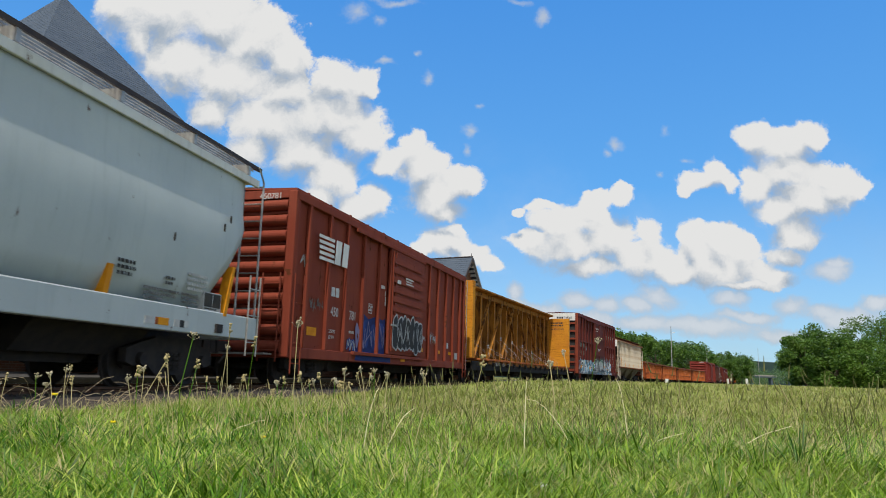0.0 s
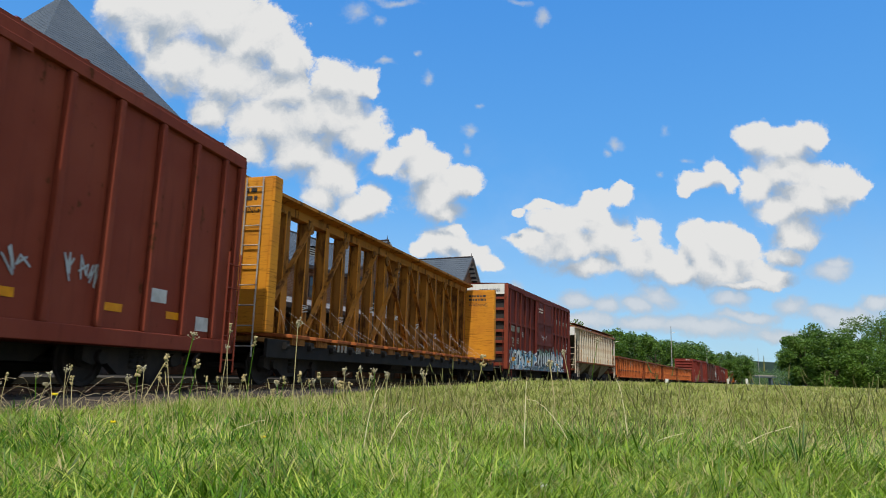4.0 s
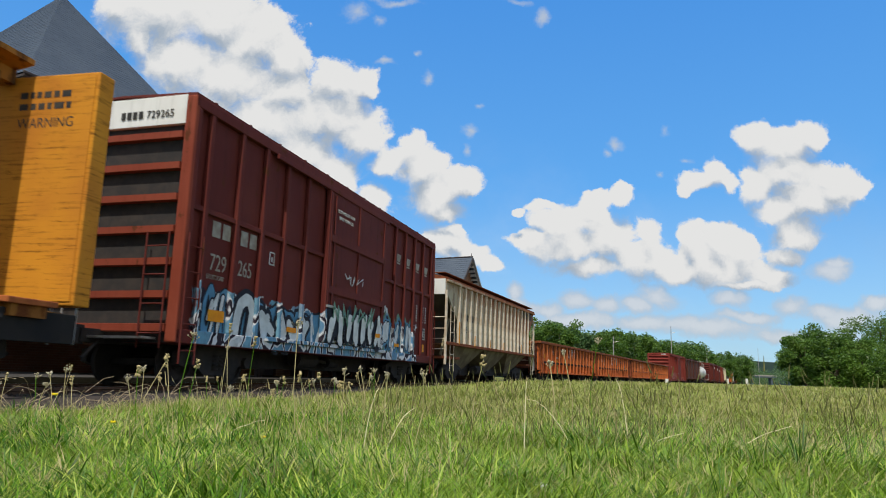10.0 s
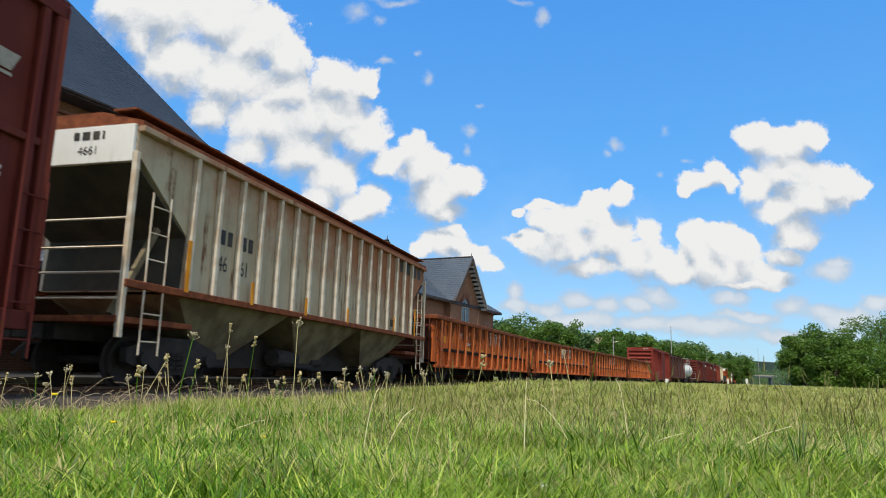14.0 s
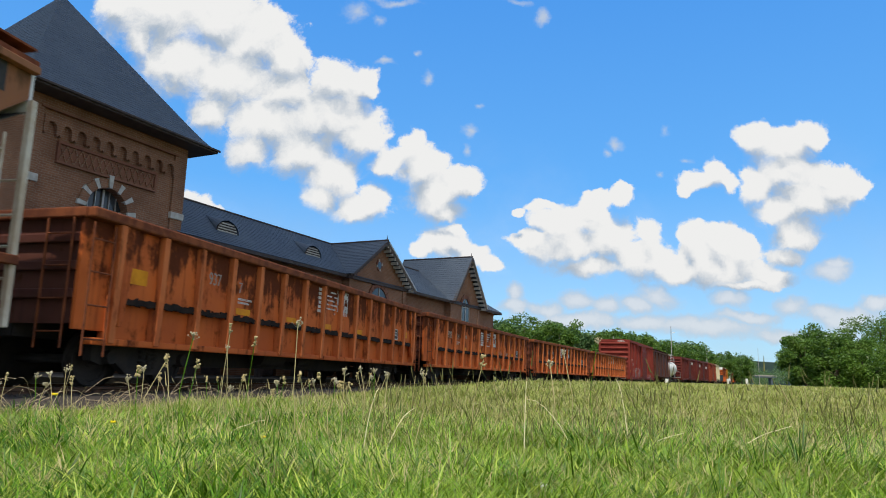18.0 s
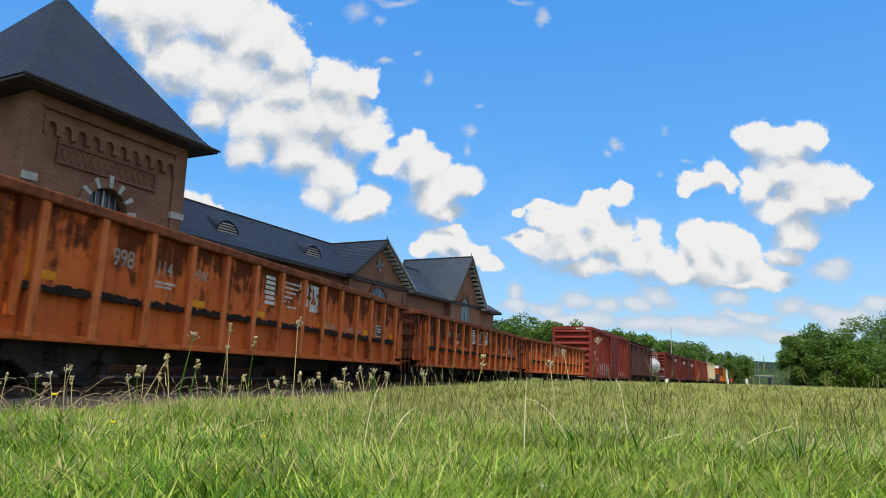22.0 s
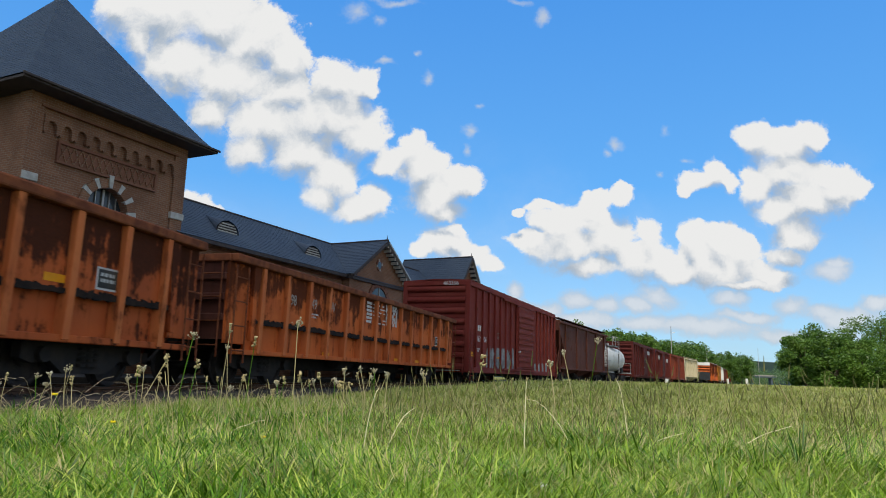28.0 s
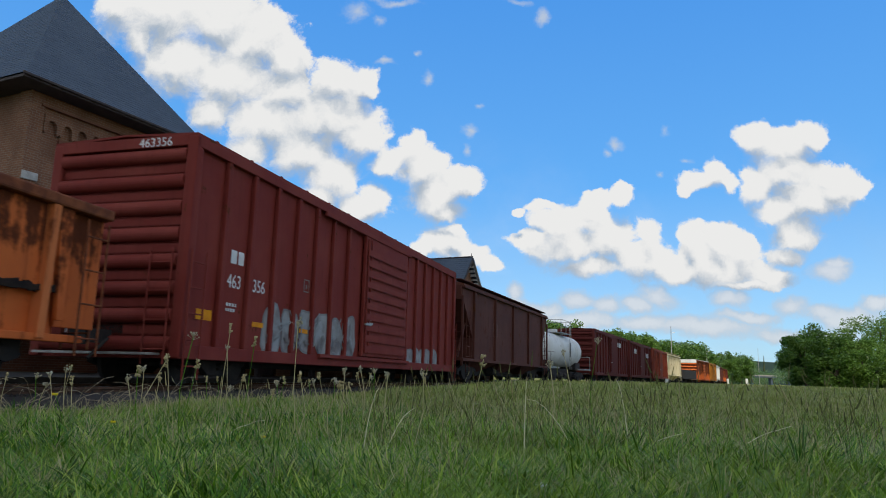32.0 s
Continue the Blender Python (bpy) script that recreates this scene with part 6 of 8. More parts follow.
    bubbles(car, -5.9, -1.2, 0.70, 1.75, -1.504, 6, None, dusty, haze_grey, 41, 0.05, 0.09)
    strokes(car, -5.7, -1.3, 0.75, 1.2, -1.53, 8, None, None, dusty, 61, 0.05)
    strokes(car, -5.6, -1.4, 0.9, 1.75, -1.54, 5, None, None, haze_grey, 62, 0.03)
    bubbles(car, 3.0, 6.4, 0.52, 1.25, -1.502, 5, None, dusty, haze_grey, 42, 0.05)
    bars((0.4, 0.3, 0.4), 0.07, MARK, car, -0.6, 1.9, -1.64, seed=13)
    words("463356", 0.24, BRIGHT_MARK, car, Matrix.Translation((-h - 0.006, -0.35, 4.27)) @ Matrix.Rotation(-math.pi / 2, 4, "Z") @ Matrix.Rotation(math.pi / 2, 4, "X"))

    car, L = ribbed_hopper("open_hopper", "dark brown covered hopper with a faded mark", 172.3, 188.6, DARK_BROWN, DARK_BROWN, 5, 4.16, 1.05, roof=DARK_BROWN)
    words("83", 1.0, plain("faded_mark", (0.15, 0.06, 0.045), (0.11, 0.045, 0.033)), car, flank(-3.6, 2.2, -1.484))
    tank_car(189.5, 201.2)
    car, L = boxcar("boxcar", "plain dark maroon boxcar with white marks", 202.3, 218.0, 0.7, 4.4, MAROON, 13, (-1.3, 1.7), corr=8)
    letter_blocks(car, (2.2, 2.8, 3.4), 3.4, -1.606, 0.45, 0.4)
    car, L = boxcar("boxcar", "faded maroon boxcar with white letter blocks", 219.2, 235.0, 0.7, 4.4, MAROON, 13, (-1.3, 1.7), corr=8)
    letter_blocks(car, (-5.2, -4.6, -4.0), 3.2, -1.606, 0.4, 0.5)
    letter_blocks(car, (3.2, 3.9, 4.6), 3.0, -1.606, 0.5, 0.5)
    boxcar("boxcar", "rust-red boxcar with paint worn through", 236.2, 251.0, 0.7, 4.4, RED_A, 12, (-1.3, 1.7), corr=8, spin=False)
    ribbed_hopper("covered_hopper", "cream covered hopper with yellowed end", 252.2, 267.0, CREAM, CREAM, 14, 4.3, 1.3, False, CREAM)
    car, L = start_car("low_gondola", "low black gondola with plain sides", 268.4, 284.0, False)
    for s in (-1, 1):
        y0, y1 = sorted((s * 1.55, s * 1.45))
        part("side_panel", cube(-L / 2, L / 2, y0, y1, 0.9, 2.4, 0.02), BLACK, car)
        x0, x1 = sorted((s * L / 2, s * (L / 2 - 0.1)))
        part("end_panel", cube(x0, x1, -1.5, 1.5, 0.9, 2.4, 0.02), BLACK, car)
    part("floor", cube(-L / 2, L / 2, -1.5, 1.5, 1.0, 1.1), BLACK, car)
    boxcar("boxcar", "orange boxcar with a white roof and end panel", 285.4, 301.5, 0.8, 4.5, ORANGE, 12, (-1.3, 1.7), corr=6, panel=WHITE, spin=False, roof_mat=WHITE)
    boxcar("boxcar", "golden-orange boxcar far down the line", 302.8, 318.0, 0.8, 4.4, YELLOW, 12, (-1.3, 1.7), corr=6, spin=False, ladders=False)
    ribbed_hopper("covered_hopper", "white covered hopper far down the line", 319.3, 333.0, WHITE, WHITE, 10, 4.2, 1.3, False, WHITE)
    boxcar("boxcar", "brown boxcar far down the line", 334.2, 349.5, 0.8, 4.3, DARK_BROWN, 10, None, corr=6, spin=False, ladders=False)
    boxcar("boxcar", "rust-orange boxcar far down the line", 350.8, 366.0, 0.8, 4.2, ORANGE, 10, None, corr=6, spin=False, ladders=False)
    boxcar("boxcar", "maroon boxcar far down the line", 367.3, 383.0, 0.8, 4.3, MAROON, 10, None, corr=6, spin=False, ladders=False)


make_train()

# ================= the depot =================
BASE = Matrix.Translation((30.0, 22.5, 0.0))
SHIFT = BASE.inverted()
depot = thing("train_depot", "brown brick depot with a slate-roofed tower and gabled wings", "building", DEPOT @ BASE)


def dpart(name, bm, material, parent=None, label="", smooth=False):
    """A part of the depot, given in metres along and away from the track."""
    bmesh.ops.transform(bm, matrix=SHIFT, verts=bm.verts)
    return part(name, bm, material, parent or depot, label, smooth)


def slate_mat():
    m, n, b = principled("slate_courses")
    v = coords(n)
    sep = n.add("ShaderNodeSeparateXYZ", {0: v})
    run = n.math("ADD", sep.outputs[0], n.math("MULTIPLY", sep.outputs[1], 0.83))
    w = n.add("ShaderNodeCombineXYZ", {0: run, 1: sep.outputs[2], 2: 0.0}).outputs[0]
    t = n.add("ShaderNodeTexBrick", {"Vector": w, "Color1": (0.048, 0.068, 0.100, 1), "Color2": (0.064, 0.086, 0.120, 1), "Mortar": (0.036, 0.050, 0.072, 1), "Scale": 1.0,
                                     "Mortar Size": 0.008, "Brick Width": 0.26, "Row Height": 0.115, "Bias": 0.0})
    big, fine = n.noise(v, 0.6, 6.0), n.noise(v, 25.0, 4.0)
    base = n.mix(n.math("MULTIPLY", n.ramp(big, 0.4, 0.7), 0.45), t.outputs[0], (0.085, 0.108, 0.140, 1))
    base = n.mix(n.math("MULTIPLY", fine, 0.35), base, (0.06, 0.068, 0.08, 1))
    finish(n, b, base, n.math("ADD", n.math("MULTIPLY", fine, 0.2), 0.62), n.math("SUBTRACT", 1.0, t.outputs["Fac"]), 0.35, 0.008, spec=0.3)
    return m


SLATES = slate_mat()
TERRA = by_piece("terracotta", ((0.15, 0.062, 0.038), (0.19, 0.08, 0.05), (0.23, 0.11, 0.07)), 0.85, 10.0)
SHINGLE = plain("canopy_shingle", (0.27, 0.27, 0.29), (0.19, 0.19, 0.21), 0.8, 4.0)


def arch_pts(c, z, r, n=10, flip=False):
    return [(c + r * math.cos(math.pi * i / n), z + r * math.sin(math.pi * i / n)) for i in range(n + 1)]


def tower():
    a0, a1, b0, b1, top = 12.2, 18.2, 19.5, 27.2, 8.3
    mid, half = (a0 + a1) / 2, (b0 + b1) / 2
    # front wall with an arched opening
    wc, wr, spring, sill = 15.12, 0.78, 5.28, 3.85
    for x0, x1, z1 in ((a0, wc - wr, top), (wc + wr, a1, top), (wc - wr, wc + wr, sill)):
        dpart("wall", cube(x0, x1, b0 + 0.08, b0 + 0.45, 0.0, z1), BRICK)
    bm = bmesh.new()
    arc = arch_pts(wc, spring, wr)
    prism(bm, [(wc - wr, top), (wc + wr, top)] + arc, "y", b0 + 0.08, b0 + 0.45)
    dpart("wall", bm, BRICK, label="brown brick tower front")
    # side walls and back; the flank facing the camera has a tall dark opening
    bm = bmesh.new()
    prism(bm, [(b0 + 0.45, 0.0), (b1, 0.0), (b1, top), (b0 + 0.45, top)], "x", a1 - 0.4, a1)
    dpart("wall", bm, BRICK)
    vc, vr, vs = 22.5, 0.7, 5.9
    for y0, y1, z1 in ((b0 + 0.45, vc - vr, top), (vc + vr, b1, top), (vc - vr, vc + vr, 3.8)):
        dpart("wall", cube(a0, a0 + 0.4, y0, y1, 0.0, z1), BRICK)
    bm = bmesh.new()
    prism(bm, [(vc - vr, top), (vc + vr, top)] + arch_pts(vc, vs, vr), "x", a0, a0 + 0.4)
    dpart("wall", bm, BRICK)
    dpart("window_recess", cube(a0 + 0.3, a0 + 0.36, vc - vr - 0.05, vc + vr + 0.05, 3.7, vs + vr), GLASS)
    dpart("wall", cube(a0, a1, b1 - 0.4, b1 - 0.002, 0.0, top), BRICK)
    # corner piers and the raised frame round the panel
    for x0, x1 in ((a0 - 0.02, a0 + 0.42), (a1 - 0.52, a1 + 0.02)):
        dpart("corner_pier", cube(x0, x1, b0, b0 + 0.08, 0.0, top, 0.008), BRICK)
        dpart("pier_block", cube(x0 - 0.03, x1 + 0.03, b0 - 0.05, b0 + 0.1, 5.62, 5.86, 0.015), STONE, label="pale stone block")
    dpart("corner_pier", cube(a0 - 0.06, a0 - 0.0, b0 - 0.02, b0 + 0.5, 0.0, top, 0.008), BRICK)
    dpart("frieze", cube(a0 + 0.42, a1 - 0.52, b0, b0 + 0.08, 7.98, top, 0.006), BRICK)
    dpart("string_course", cube(a0 + 0.3, a1 - 0.4, b0 - 0.035, b0 + 0.06, 7.93, 8.0, 0.006), TERRA)
    # corbel table of little arches
    n = 10
    w = (a1 - 0.52 - a0 - 0.42) / n
    for i in range(n):
        x = a0 + 0.42 + i * w
        bm = bmesh.new()
        pts = [(x, 7.20), (x + 0.06, 7.14), (x + 0.10, 7.20), (x + 0.10, 7.40)] + [(x + w / 2 + (w / 2 - 0.10) * math.cos(math.pi - math.pi * k / 6), 7.40 + (w / 2 - 0.10) * math.sin(math.pi * k / 6)) for k in range(1, 6)] + [(x + w - 0.10, 7.40), (x + w - 0.10, 7.20), (x + w - 0.06, 7.14), (x + w, 7.20), (x + w, 7.72), (x, 7.72)]
        prism(bm, pts, "y", b0 - 0.06, b0 + 0.08)
        dpart("corbel_arch", bm, BRICK)
    # lattice panel of terracotta
    p0, p1, z0, z1 = 13.25, 16.85, 6.45, 6.98
    panel = dpart("lattice_panel", cube(p0, p1, b0 + 0.05, b0 + 0.085, z0, z1), TERRA)
    for x0, x1, q0, q1 in ((p0 - 0.08, p1 + 0.08, z1, z1 + 0.09), (p0 - 0.08, p1 + 0.08, z0 - 0.07, z0), (p0 - 0.08, p0, z0, z1), (p1, p1 + 0.08, z0, z1)):
        dpart("lattice_frame", cube(x0, x1, b0 - 0.02, b0 + 0.085, q0, q1, 0.006), TERRA)
    for i in range(14):
        x = p0 + i * (p1 - p0) / 14
        w2 = (p1 - p0) / 14
        for s in (0, 1):
            bm = bmesh.new()
            beam(bm, (x, b0 + 0.035, z0 if s else z1), (x + w2, b0 + 0.035, z1 if s else z0), 0.04, 0.035, (0, 1, 0))
            dpart("lattice_bar", bm, BRICK)
    # window: arch stones, frame, panes
    k = 13
    for i in range(k):
        c0, spread = math.pi / 2 + (i - 6) * radians(14), radians(4.2 if i % 2 == 0 else 9.2)
        t0, t1 = c0 - spread, c0 + spread
        key = i == 6
        r1 = wr + (0.42 if key else 0.33 if i % 2 == 0 else 0.30)
        q = [(wc + r * math.cos(t), spring + r * math.sin(t)) for r, t in ((wr, t0), (r1, t0), (r1, t1), (wr, t1))]
        dpart("arch_stone", solid(q, "y", b0 - (0.05 if key else 0.0), b0 + 0.2), STONE if i % 2 == 0 else BRICK, label="pale stone voussoir" if i % 2 == 0 else "")
    win = dpart("window", solid([(wc - wr, sill), (wc + wr, sill)] + arch_pts(wc, spring, wr), "y", b0 + 0.34, b0 + 0.36), GLASS, label="arched sash window with pale frame")
    dpart("window_sill", cube(wc - wr - 0.12, wc + wr + 0.12, b0 - 0.04, b0 + 0.3, sill - 0.14, sill, 0.015), STONE, win)
    for x in (wc - wr + 0.04, wc - 0.04, wc + wr - 0.12):
        dpart("window_frame", cube(x, x + 0.08, b0 + 0.27, b0 + 0.34, sill, spring + (wr - 0.03 if abs(x - wc + 0.04) < 0.1 else 0.15), 0.006), GALV, win)
    for z in (sill, sill + 0.7, spring - 0.04):
        dpart("window_rail", cube(wc - wr + 0.02, wc + wr - 0.02, b0 + 0.265, b0 + 0.335, z, z + 0.07, 0.006), GALV, win)
    for i in range(5):
        x = wc - wr + 0.25 + i * 0.26
        dpart("muntin", cube(x - 0.012, x + 0.012, b0 + 0.29, b0 + 0.335, spring, spring + math.sqrt(max(0.02, wr * wr - (x - wc) ** 2)) - 0.02), GALV, win)
    # flared pyramid roof in slate courses
    cx, cy, ha, hb, apex = 15.2, 23.35, 3.80, 4.60, 14.05
    steps = 44
    prof = []
    for i in range(steps + 1):
        t = i / steps
        prof.append((1 - t, 8.42 + (apex - 8.42) * t - 0.24 * (1 - math.exp(-t / 0.05))))
    corners = ((-1, -1), (1, -1), (1, 1), (-1, 1))
    bm = bmesh.new()
    last = None
    for i, (k, q) in enumerate(prof):
        ring = [bm.verts.new((cx + sx * ha * k, cy + sy * hb * k, q)) for sx, sy in corners]
        lip = [bm.verts.new((cx + sx * (ha * k + 0.003), cy + sy * (hb * k + 0.003), q + 0.004)) for sx, sy in corners]
        for lo, hi in ((last, ring), (ring, lip)):
            if lo:
                for j in range(4):
                    bm.faces.new((lo[j], lo[(j + 1) % 4], hi[(j + 1) % 4], hi[j]))
        last = lip
    dpart("tower_roof", bm, SLATES, label="flared slate pyramid roof")
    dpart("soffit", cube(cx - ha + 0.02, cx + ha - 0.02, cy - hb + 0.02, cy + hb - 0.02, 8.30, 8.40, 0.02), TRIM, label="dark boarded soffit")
    dpart("gutter", cube(cx - ha - 0.04, cx + ha + 0.04, cy - hb - 0.05, cy - hb + 0.01, 8.36, 8.44, 0.015), TRIM)


tower()
RIDGE_B, RIDGE_Z, EAVE_B, EAVE_Z = 22.75, 7.47, 19.4, 5.19


def roof_slope(bm, p, courses, thick=0.05):
    """A roof face between its lower edge p[0]-p[1] and upper edge p[3]-p[2], in overlapping courses."""
    p = [Vector(q) for q in p]
    nrm = (p[1] - p[0]).cross(p[3] - p[0]).normalized()
    if nrm.z < 0:
        nrm = -nrm
    last = None
    for i in range(courses + 1):
        t = i / courses
        a, b = p[0].lerp(p[3], t), p[1].lerp(p[2], t)
        low = [bm.verts.new(a), bm.verts.new(b)]
        lip = [bm.verts.new(a + nrm * 0.01), bm.verts.new(b + nrm * 0.01)]
        if last:
            bm.faces.new((last[0], last[1], low[1], low[0]))
        bm.faces.new((low[0], low[1], lip[1], lip[0]))
        last = lip


def main_block():
    # long walls under the eaves
    wall_b = 19.9
    doors = [(20.2, 21.4, 2.4), (23.6, 24.6, 2.4), (25.6, 26.8, 2.4), (36.2, 37.2, 2.4), (38.4, 39.6, 2.4), (47.2, 48.2, 2.4)]
    x = 18.2
    for d0, d1, dz in doors:
        dpart("wall", cube(x, d0, wall_b, wall_b + 0.4, 0.0, 5.15), BRICK)
        dpart("wall", cube(d0, d1, wall_b, wall_b + 0.4, dz, 5.15), BRICK)
        x = d1
    dpart("wall", cube(x, 49.8, wall_b, wall_b + 0.4, 0.0, 5.15), BRICK)
    for d0, d1, dz in doors:
        door = dpart("door", cube(d0, d1, wall_b + 0.15, wall_b + 0.22, 0.15, dz), TRIM)
        dpart("transom", cube(d0 + 0.06, d1 - 0.06, wall_b + 0.13, wall_b + 0.15, dz - 0.45, dz - 0.06), GLASS, door)
    # upper windows seen over the canopy
    for c in (21.0, 24.2, 27.0):
        w = dpart("window", cube(c - 0.4, c + 0.4, wall_b - 0.012, wall_b + 0.01, 3.85, 4.75), GLASS)
        for x0, x1, z0, z1 in ((c - 0.46, c - 0.4, 3.8, 4.8), (c + 0.4, c + 0.46, 3.8, 4.8), (c - 0.4, c + 0.4, 3.8, 3.86), (c - 0.4, c + 0.4, 4.74, 4.8), (c - 0.4, c + 0.4, 4.27, 4.32)):
            dpart("window_frame", cube(x0, x1, wall_b - 0.03, wall_b, z0, z1), TRIM, w)
    dpart("wall", cube(18.2, 49.8, 25.6, 26.0, 0.0, 5.15), BRICK)
    dpart("wall", solid([(20.3, 0.0), (25.6, 0.0), (25.6, 5.15), (22.9, 7.2), (20.3, 5.3)], "x", 49.4, 49.8), BRICK)
    dpart("belt_course", cube(18.2, 49.8, wall_b - 0.04, wall_b + 0.05, 4.92, 5.02, 0.006), TERRA)
    # main roof, hipped at its far end
    bm = bmesh.new()
    roof_slope(bm, [(18.0, EAVE_B, EAVE_Z), (50.3, EAVE_B, EAVE_Z), (47.0, RIDGE_B, RIDGE_Z), (18.0, RIDGE_B, RIDGE_Z)], 22)
    dpart("main_roof", bm, SLATES, label="long slate roof")
    bm = bmesh.new()
    roof_slope(bm, [(50.3, 26.1, EAVE_Z), (18.0, 26.1, EAVE_Z), (18.0, RIDGE_B, RIDGE_Z), (47.0, RIDGE_B, RIDGE_Z)], 22)
    dpart("main_roof", bm, SLATES)
    bm = bmesh.new()
    roof_slope(bm, [(50.3, EAVE_B, EAVE_Z), (50.3, 26.1, EAVE_Z), (47.0, RIDGE_B, RIDGE_Z), (47.0, RIDGE_B, RIDGE_Z)], 22)
    dpart("main_roof", bm, SLATES)
    dpart("ridge_cap", cube(18.2, 47.0, RIDGE_B - 0.06, RIDGE_B + 0.06, RIDGE_Z - 0.02, RIDGE_Z + 0.06, 0.02), TRIM)
    dpart("eave_board", cube(18.2, 50.25, EAVE_B - 0.02, EAVE_B + 0.06, EAVE_Z - 0.16, EAVE_Z - 0.02, 0.01), TRIM)
    dpart("eave_board", cube(50.22, 50.30, EAVE_B, 26.1, EAVE_Z - 0.16, EAVE_Z - 0.02, 0.01), TRIM)
    # eyebrow vents
    for c in (21.55, 27.45):
        b = 20.45
        z = EAVE_Z + (b - EAVE_B) * 0.681
        vent = dpart("roof_vent", solid([(c + 0.62 * math.cos(math.pi * i / 10), z - 0.05 + 0.50 * math.sin(math.pi * i / 10)) for i in range(11)], "y", b, b + 0.05), TRIM, label="eyebrow roof vent with pale louvres")
        for i in range(4):
            zz = z + i * 0.11
            w = 0.56 * math.sqrt(max(0.05, 1 - ((zz + 0.05 - z) / 0.5) ** 2))
            dpart("louvre", cube(c - w, c + w, b - 0.03, b + 0.01, zz, zz + 0.045), STONE, vent)
        bm = bmesh.new()
        tip = bm.verts.new((c, b + 1.3, z + 0.88))
        ring = [bm.verts.new((c + 0.68 * math.cos(math.pi * i / 10), b - 0.04, z - 0.05 + 0.55 * math.sin(math.pi * i / 10))) for i in range(11)]
        for q in range(10):
            bm.faces.new((ring[q], ring[q + 1], tip))
        dpart("vent_hood", bm, SLATES, vent)


main_block()


def gable(c, half, apex, eave, ridge_to, label, oculus):
    """A cross gable facing the track."""
    face, rake = 19.5, 19.0
    slope = (apex - eave) / half
    hw = half - 0.35
    bm = bmesh.new()
    prism(bm, [(c - hw, 0.0), (c + hw, 0.0), (c + hw, eave + 0.35 * slope - 0.12), (c, apex - 0.12), (c - hw, eave + 0.35 * slope - 0.12)], "y", face, face + 0.4)
    wall = dpart("gable_wall", bm, BRICK, label=label)
    for s in (-1, 1):
        bm = bmesh.new()
        roof_slope(bm, [(c + s * half, rake, eave), (c + s * half, ridge_to, eave), (c, ridge_to, apex), (c, rake, apex)], 20)
        dpart("gable_roof", bm, SLATES)
        bm = bmesh.new()
        beam(bm, (c + s * (half + 0.03), rake + 0.04, eave - 0.10), (c, rake + 0.04, apex - 0.10), 0.10, 0.20, (0, 1, 0))
        dpart("rake_board", bm, GALV if s > 0 else TRIM)
        n = 12
        for i in range(n):
            t = (i + 0.5) / n
            x, z = c + s * half * (1 - t), eave + (apex - eave) * t
            dpart("rake_bracket", cube(x - 0.06, x + 0.06, rake + 0.09, face, z - 0.30, z - 0.14, 0.006), STONE if s > 0 else TRIM)
    dpart("ridge_cap", cube(c - 0.06, c + 0.06, rake, ridge_to, apex - 0.02, apex + 0.06, 0.02), TRIM)
    bm = bmesh.new()
    bar(bm, (c, rake + 0.1, apex), (c, rake + 0.1, apex + 0.28), 0.035, 6, 0.008)
    dpart("finial", bm, TRIM)
    dpart("corner_pier", cube(c - hw - 0.02, c - hw + 0.35, face - 0.07, face, 0.0, eave - 0.2, 0.008), BRICK)
    dpart("corner_pier", cube(c + hw - 0.35, c + hw + 0.02, face - 0.07, face, 0.0, eave - 0.2, 0.008), BRICK)
    if oculus:
        bm = bmesh.new()
        bar(bm, (c - 0.05, face - 0.03, 6.12), (c - 0.05, face + 0.01, 6.12), 0.20, 20)
        o = dpart("round_window", bm, GLASS)
        for i in range(12):
            t0, t1 = 2 * math.pi * i / 12 + 0.02, 2 * math.pi * (i + 1) / 12 - 0.02
            dpart("ring_stone", solid([(c - 0.05 + r * math.cos(t), 6.12 + r * math.sin(t)) for r, t in ((0.20, t0), (0.33, t0), (0.33, t1), (0.20, t1))], "y", face - 0.04, face + 0.02), STONE if i % 3 == 0 else TERRA, o)
    wr, spring, sill = (0.9, 4.0, 2.9) if oculus else (0.62, 4.95, 3.9)
    win = dpart("window", solid([(c - wr, sill), (c + wr, sill)] + arch_pts(c, spring, wr), "y", face - 0.012, face + 0.01), GLASS, label="arched window with brick surround")
    for i in range(9):
        t0, t1 = math.pi * i / 9 + 0.015, math.pi * (i + 1) / 9 - 0.015
        dpart("arch_stone", solid([(c + r * math.cos(t), spring + r * math.sin(t)) for r, t in ((wr, t0), (wr + 0.26, t0), (wr + 0.26, t1), (wr, t1))], "y", face - 0.06, face + 0.05), TERRA, win)
    for x0, x1, z0, z1 in ((c - 0.03, c + 0.03, sill, spring + wr - 0.02), (c - wr, c + wr, spring - 0.03, spring + 0.03), (c - wr, c - wr + 0.06, sill, spring), (c + wr - 0.06, c + wr, sill, spring), (c - wr - 0.1, c + wr + 0.1, sill - 0.12, sill)):
        dpart("window_frame", cube(x0, x1, face - 0.045, face - 0.012, z0, z1, 0.005), STONE, win)


gable(32.18, 3.27, 7.47, 5.22, RIDGE_B, "brick gable with a small round window", True)
gable(43.6, 2.75, 8.44, 5.16, 24.4, "steep brick gable with an arched window", False)


